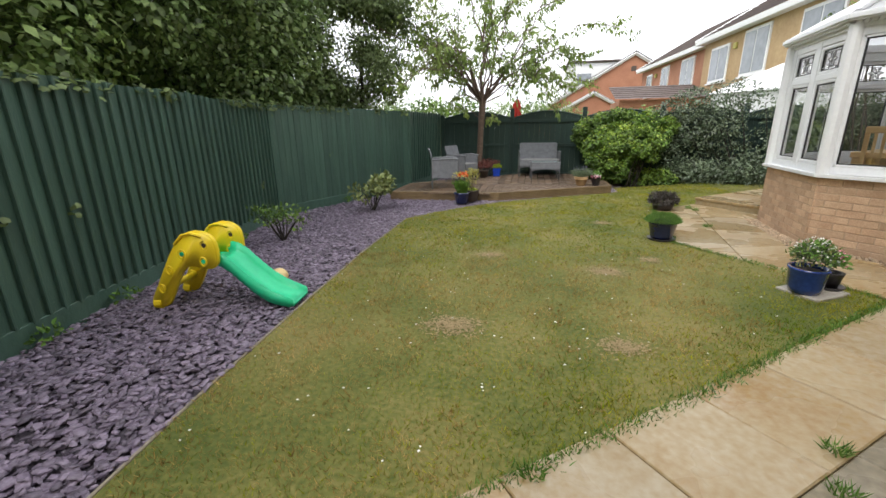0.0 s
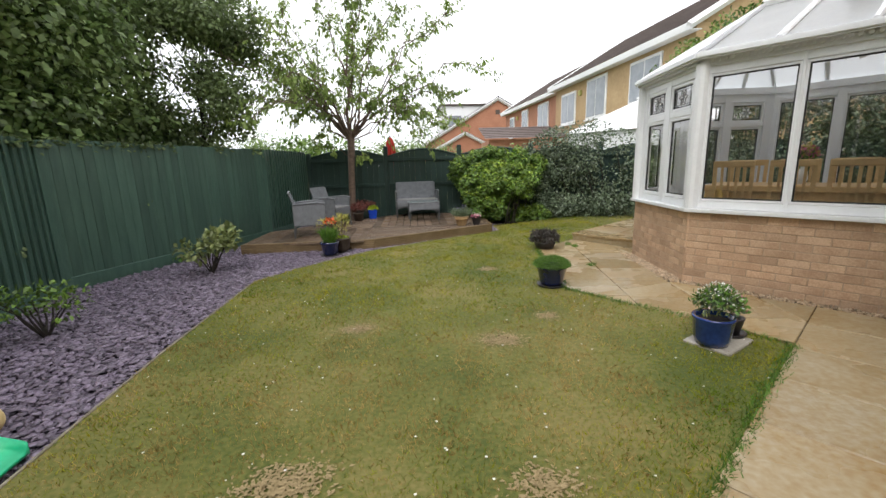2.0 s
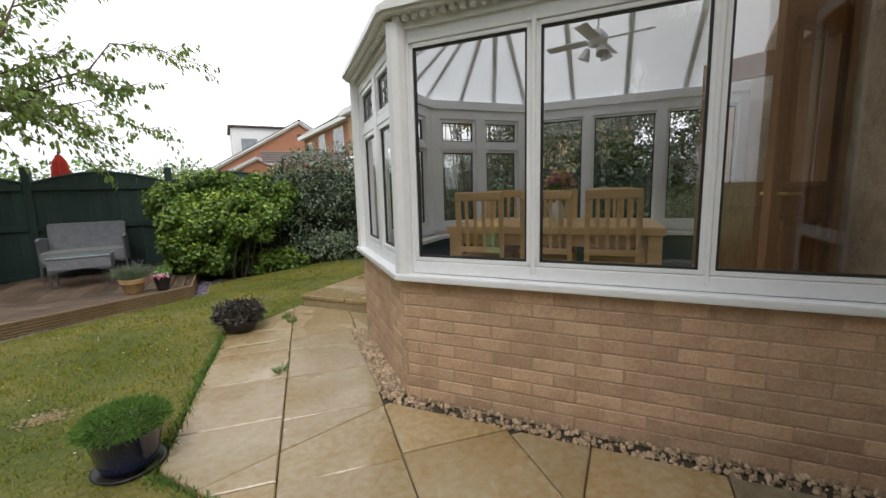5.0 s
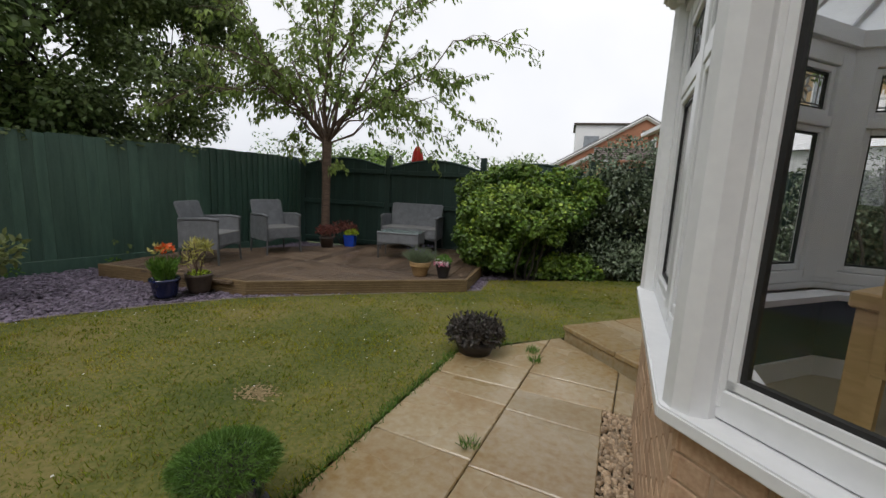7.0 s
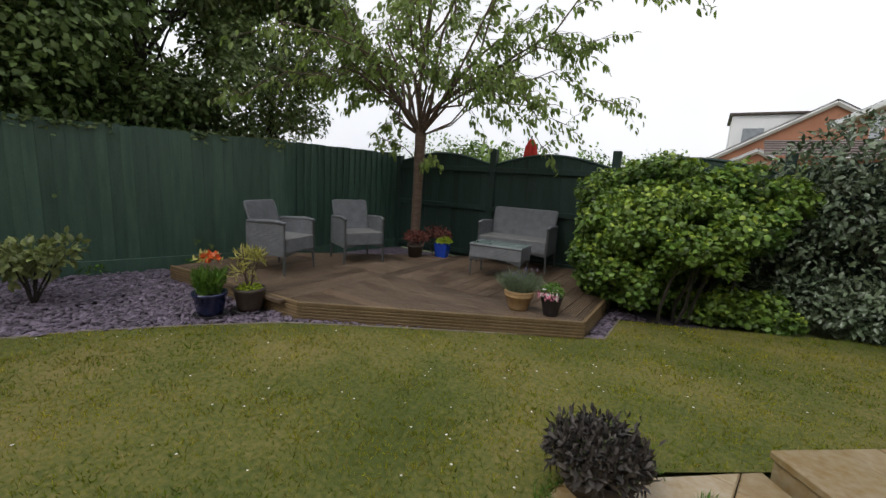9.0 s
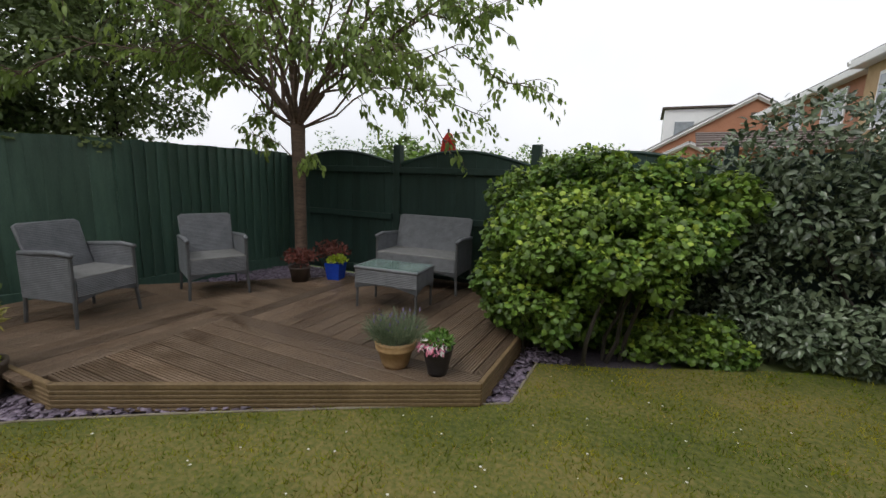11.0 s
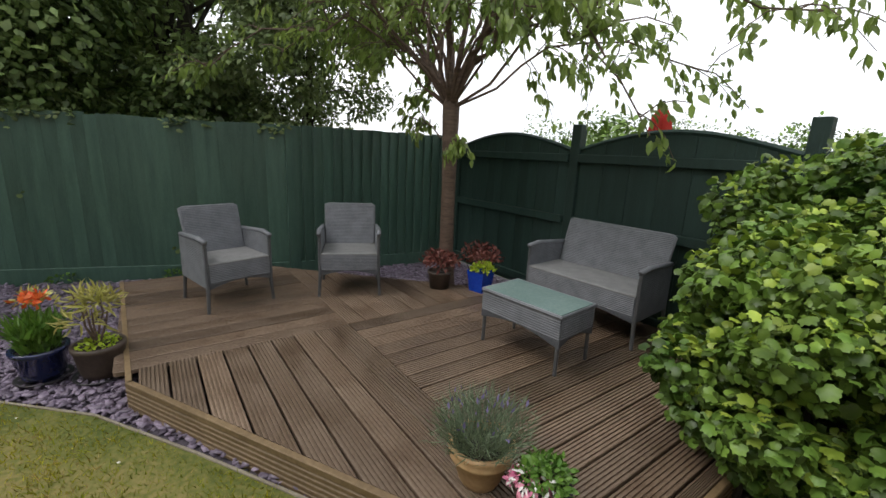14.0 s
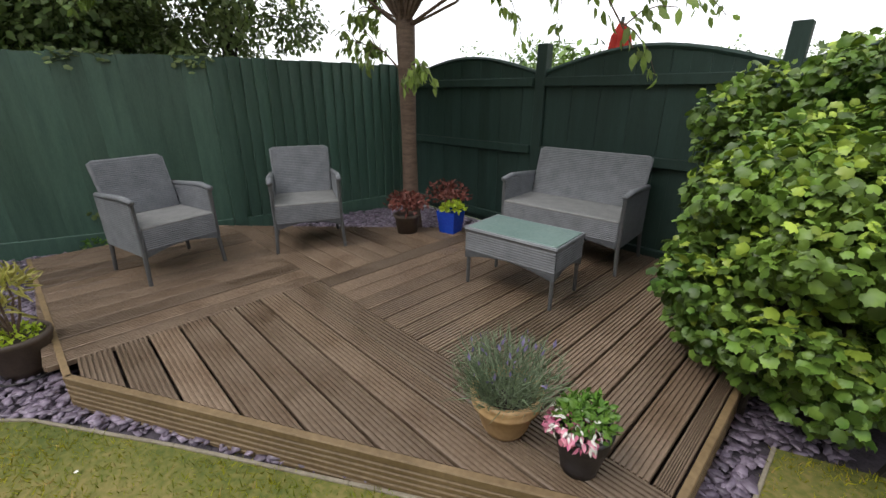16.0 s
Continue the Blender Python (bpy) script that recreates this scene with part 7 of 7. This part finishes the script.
gstrip = thing("gravel_strip", pose(0, 0, 0), "strip of pale buff gravel at the foot of the brick wall", "gravel", kind="stuff")
chips("gravel", 1100, GR1, 5, 0.017, M["gravel"], gstrip, -0.012, 0.006, flatness=0.45)
chips("gravel", 900, GR2, 6, 0.017, M["gravel"], gstrip, -0.012, 0.006, flatness=0.45)

# ---- grass ----
grng = np.random.default_rng(9)
N = 800000
gx, gy = grng.uniform(-1.5, 6.6, N), grng.uniform(-0.6, 10.6, N)
ok = inside(LAWN, gx, gy) & ((gx < 4.2) | (grng.random(N) < 0.2)) & ~((np.abs(gx - 2.56) < 0.17) & (np.abs(gy - 3.66) < 0.14))
gx, gy = gx[ok], gy[ok]


def value_noise(x, y, cell, seed):
    """Smooth random field between 0 and 1 with bumps about one cell across."""
    g = np.random.default_rng(seed).random((160, 160))
    u, v = (x + 3) / cell, (y + 3) / cell
    i, j = u.astype(int) % 158, v.astype(int) % 158
    fu, fv = u - np.floor(u), v - np.floor(v)
    fu, fv = fu * fu * (3 - 2 * fu), fv * fv * (3 - 2 * fv)
    return (g[i, j] * (1 - fu) + g[i + 1, j] * fu) * (1 - fv) + (g[i, j + 1] * (1 - fu) + g[i + 1, j + 1] * fu) * fv


BALD = ((-0.11, 2.59, 0.17), (0.95, 2.49, 0.12), (1.07, 3.88, 0.15), (-0.03, 4.22, 0.12), (1.33, 5.95, 0.10), (1.55, 4.3, 0.10))
rough1, rough2_, rough3, rough4 = (value_noise(gx, gy, c, k) for k, c in enumerate((0.6, 0.18, 0.06, 0.03), 1))
bald, dry = np.zeros(len(gx)), np.zeros(len(gx))
for cx, cy, r in BALD:
    rad = np.hypot(gx - cx, (gy - cy) * 1.25) / (r * (0.45 + 1.1 * rough2_))
    bald = np.maximum(bald, np.clip(1.35 - rad * 0.75, 0, 1))
for cx, cy, r, w in ((-0.1, 2.6, 0.75, 0.6), (1.0, 2.6, 0.55, 0.55), (1.3, 3.8, 0.8, 0.6), (-0.2, 4.3, 0.8, 0.45), (-0.95, 1.9, 0.8, 0.85), (-1.1, 4.0, 0.6, 0.5), (1.8, 4.2, 0.6, 0.6), (0.3, 1.7, 0.5, 0.4), (0.5, 5.4, 0.9, 0.2), (-0.8, 1.0, 0.7, 0.8), (1.0, 3.2, 0.8, 0.5)):
    dry = np.maximum(dry, 1.2 * w * np.exp(-((gx - cx) ** 2 + (gy - cy) ** 2) / r ** 2))
wet_edge = np.clip(1 - np.abs((gx - 3.0) * -0.618 + (gy - 3.53) * 0.786 - 0.12) / 0.45, 0, 1)
dry = np.clip(0.10 + dry * (0.3 + 0.8 * rough1 + 0.7 * rough2_) + 1.3 * np.clip(rough1 - 0.5, 0, 1) * (0.3 + rough2_) + 0.45 * (rough2_ - 0.45) + 0.30 * (rough3 - 0.5) - 0.4 * wet_edge + 0.75 * bald, 0.03, 0.96)
dry *= 1 - 0.78 * np.clip((gy - 3.9) / 1.2, 0, 1) * (1 - bald)
keep = (grng.random(len(gx)) > 0.70 * bald) & (grng.random(len(gx)) > 0.75 * (1 - rough3) * (1 - wet_edge))
gx, gy, bald, dry, rough2_, rough4 = (v[keep] for v in (gx, gy, bald, dry, rough2_, rough4))
is_dry = grng.random(len(gx)) < dry
for sel, nm, mt, lab in ((~is_dry, "green_blades", "blade", "short green grass blades"), (is_dry, "dry_blades", "straw", "dry straw-coloured grass blades")):
    bx, by = gx[sel], gy[sel]
    n = len(bx)
    along = np.stack([grng.normal(size=n) * 0.75, grng.normal(size=n) * 0.75, np.ones(n)], 1)
    high = grng.uniform(0.014, 0.032, n) * (0.5 + 0.55 * rough2_[sel] + 0.6 * rough4[sel]) * (1 - 0.45 * bald[sel])
    ob = leaves(nm, np.stack([bx, by, np.full(n, -0.004)], 1), along, spread(grng, n), high, BLADE, M[mt], lawn, lab, 1.3)
    ob["kind"] = "stuff"
# dead flat grass where the lawn is worn
fx, fy = [], []
for cx, cy, r in BALD:
    n = int(26000 * r * r)
    fx.append(cx + grng.normal(size=n) * r * 0.55)
    fy.append(cy + grng.normal(size=n) * r * 0.42)
fx, fy = np.concatenate(fx), np.concatenate(fy)
n = len(fx)
flake = leaves("dead_grass", np.stack([fx, fy, grng.uniform(0.001, 0.012, n)], 1), np.stack([grng.normal(size=n), grng.normal(size=n), grng.normal(size=n) * 0.15], 1), np.tile([0, 0, 1.0], (n, 1)), grng.uniform(0.012, 0.034, n), RHOMB, M["thatch"], lawn, "flattened tan dead grass on worn patches", 0.8)
flake["kind"] = "stuff"
# daisies and clover heads
dn = 260
dx, dy = grng.uniform(-1.3, 3.6, dn * 3), grng.uniform(0.9, 9.5, dn * 3)
ok = inside(LAWN, dx, dy)
dx, dy = dx[ok][:dn], dy[ok][:dn]
k = len(dx)
daisy = leaves("daisies", np.stack([dx, dy, grng.uniform(0.018, 0.032, k)], 1), np.stack([grng.normal(size=k), grng.normal(size=k), np.zeros(k)], 1), np.tile([0, 0, 1.0], (k, 1)), grng.uniform(0.009, 0.016, k), LOBED, M["white_petal"], lawn, "tiny white daisies")
daisy["kind"] = "stuff"
# longer tufts along the paving and under the fence
edge_pts = []
for (ax, ay), (bx, by) in list(zip(LAWN[20:32], LAWN[21:33])):
    L = math.hypot(bx - ax, by - ay)
    for q in range(int(L * 620)):
        f = grng.random()
        edge_pts.append((ax + (bx - ax) * f + grng.normal() * 0.022, ay + (by - ay) * f + grng.normal() * 0.022, 0.0))
ep = np.array(edge_pts)
k = len(ep)
tufts = leaves("edge_grass", ep, np.stack([grng.normal(size=k) * 0.6, grng.normal(size=k) * 0.6, np.ones(k)], 1), spread(grng, k), grng.uniform(0.018, 0.046, k), BLADE, M["moss_leaf"], lawn, "longer grass along the paving edge", 1.4)
tufts["kind"] = "stuff"
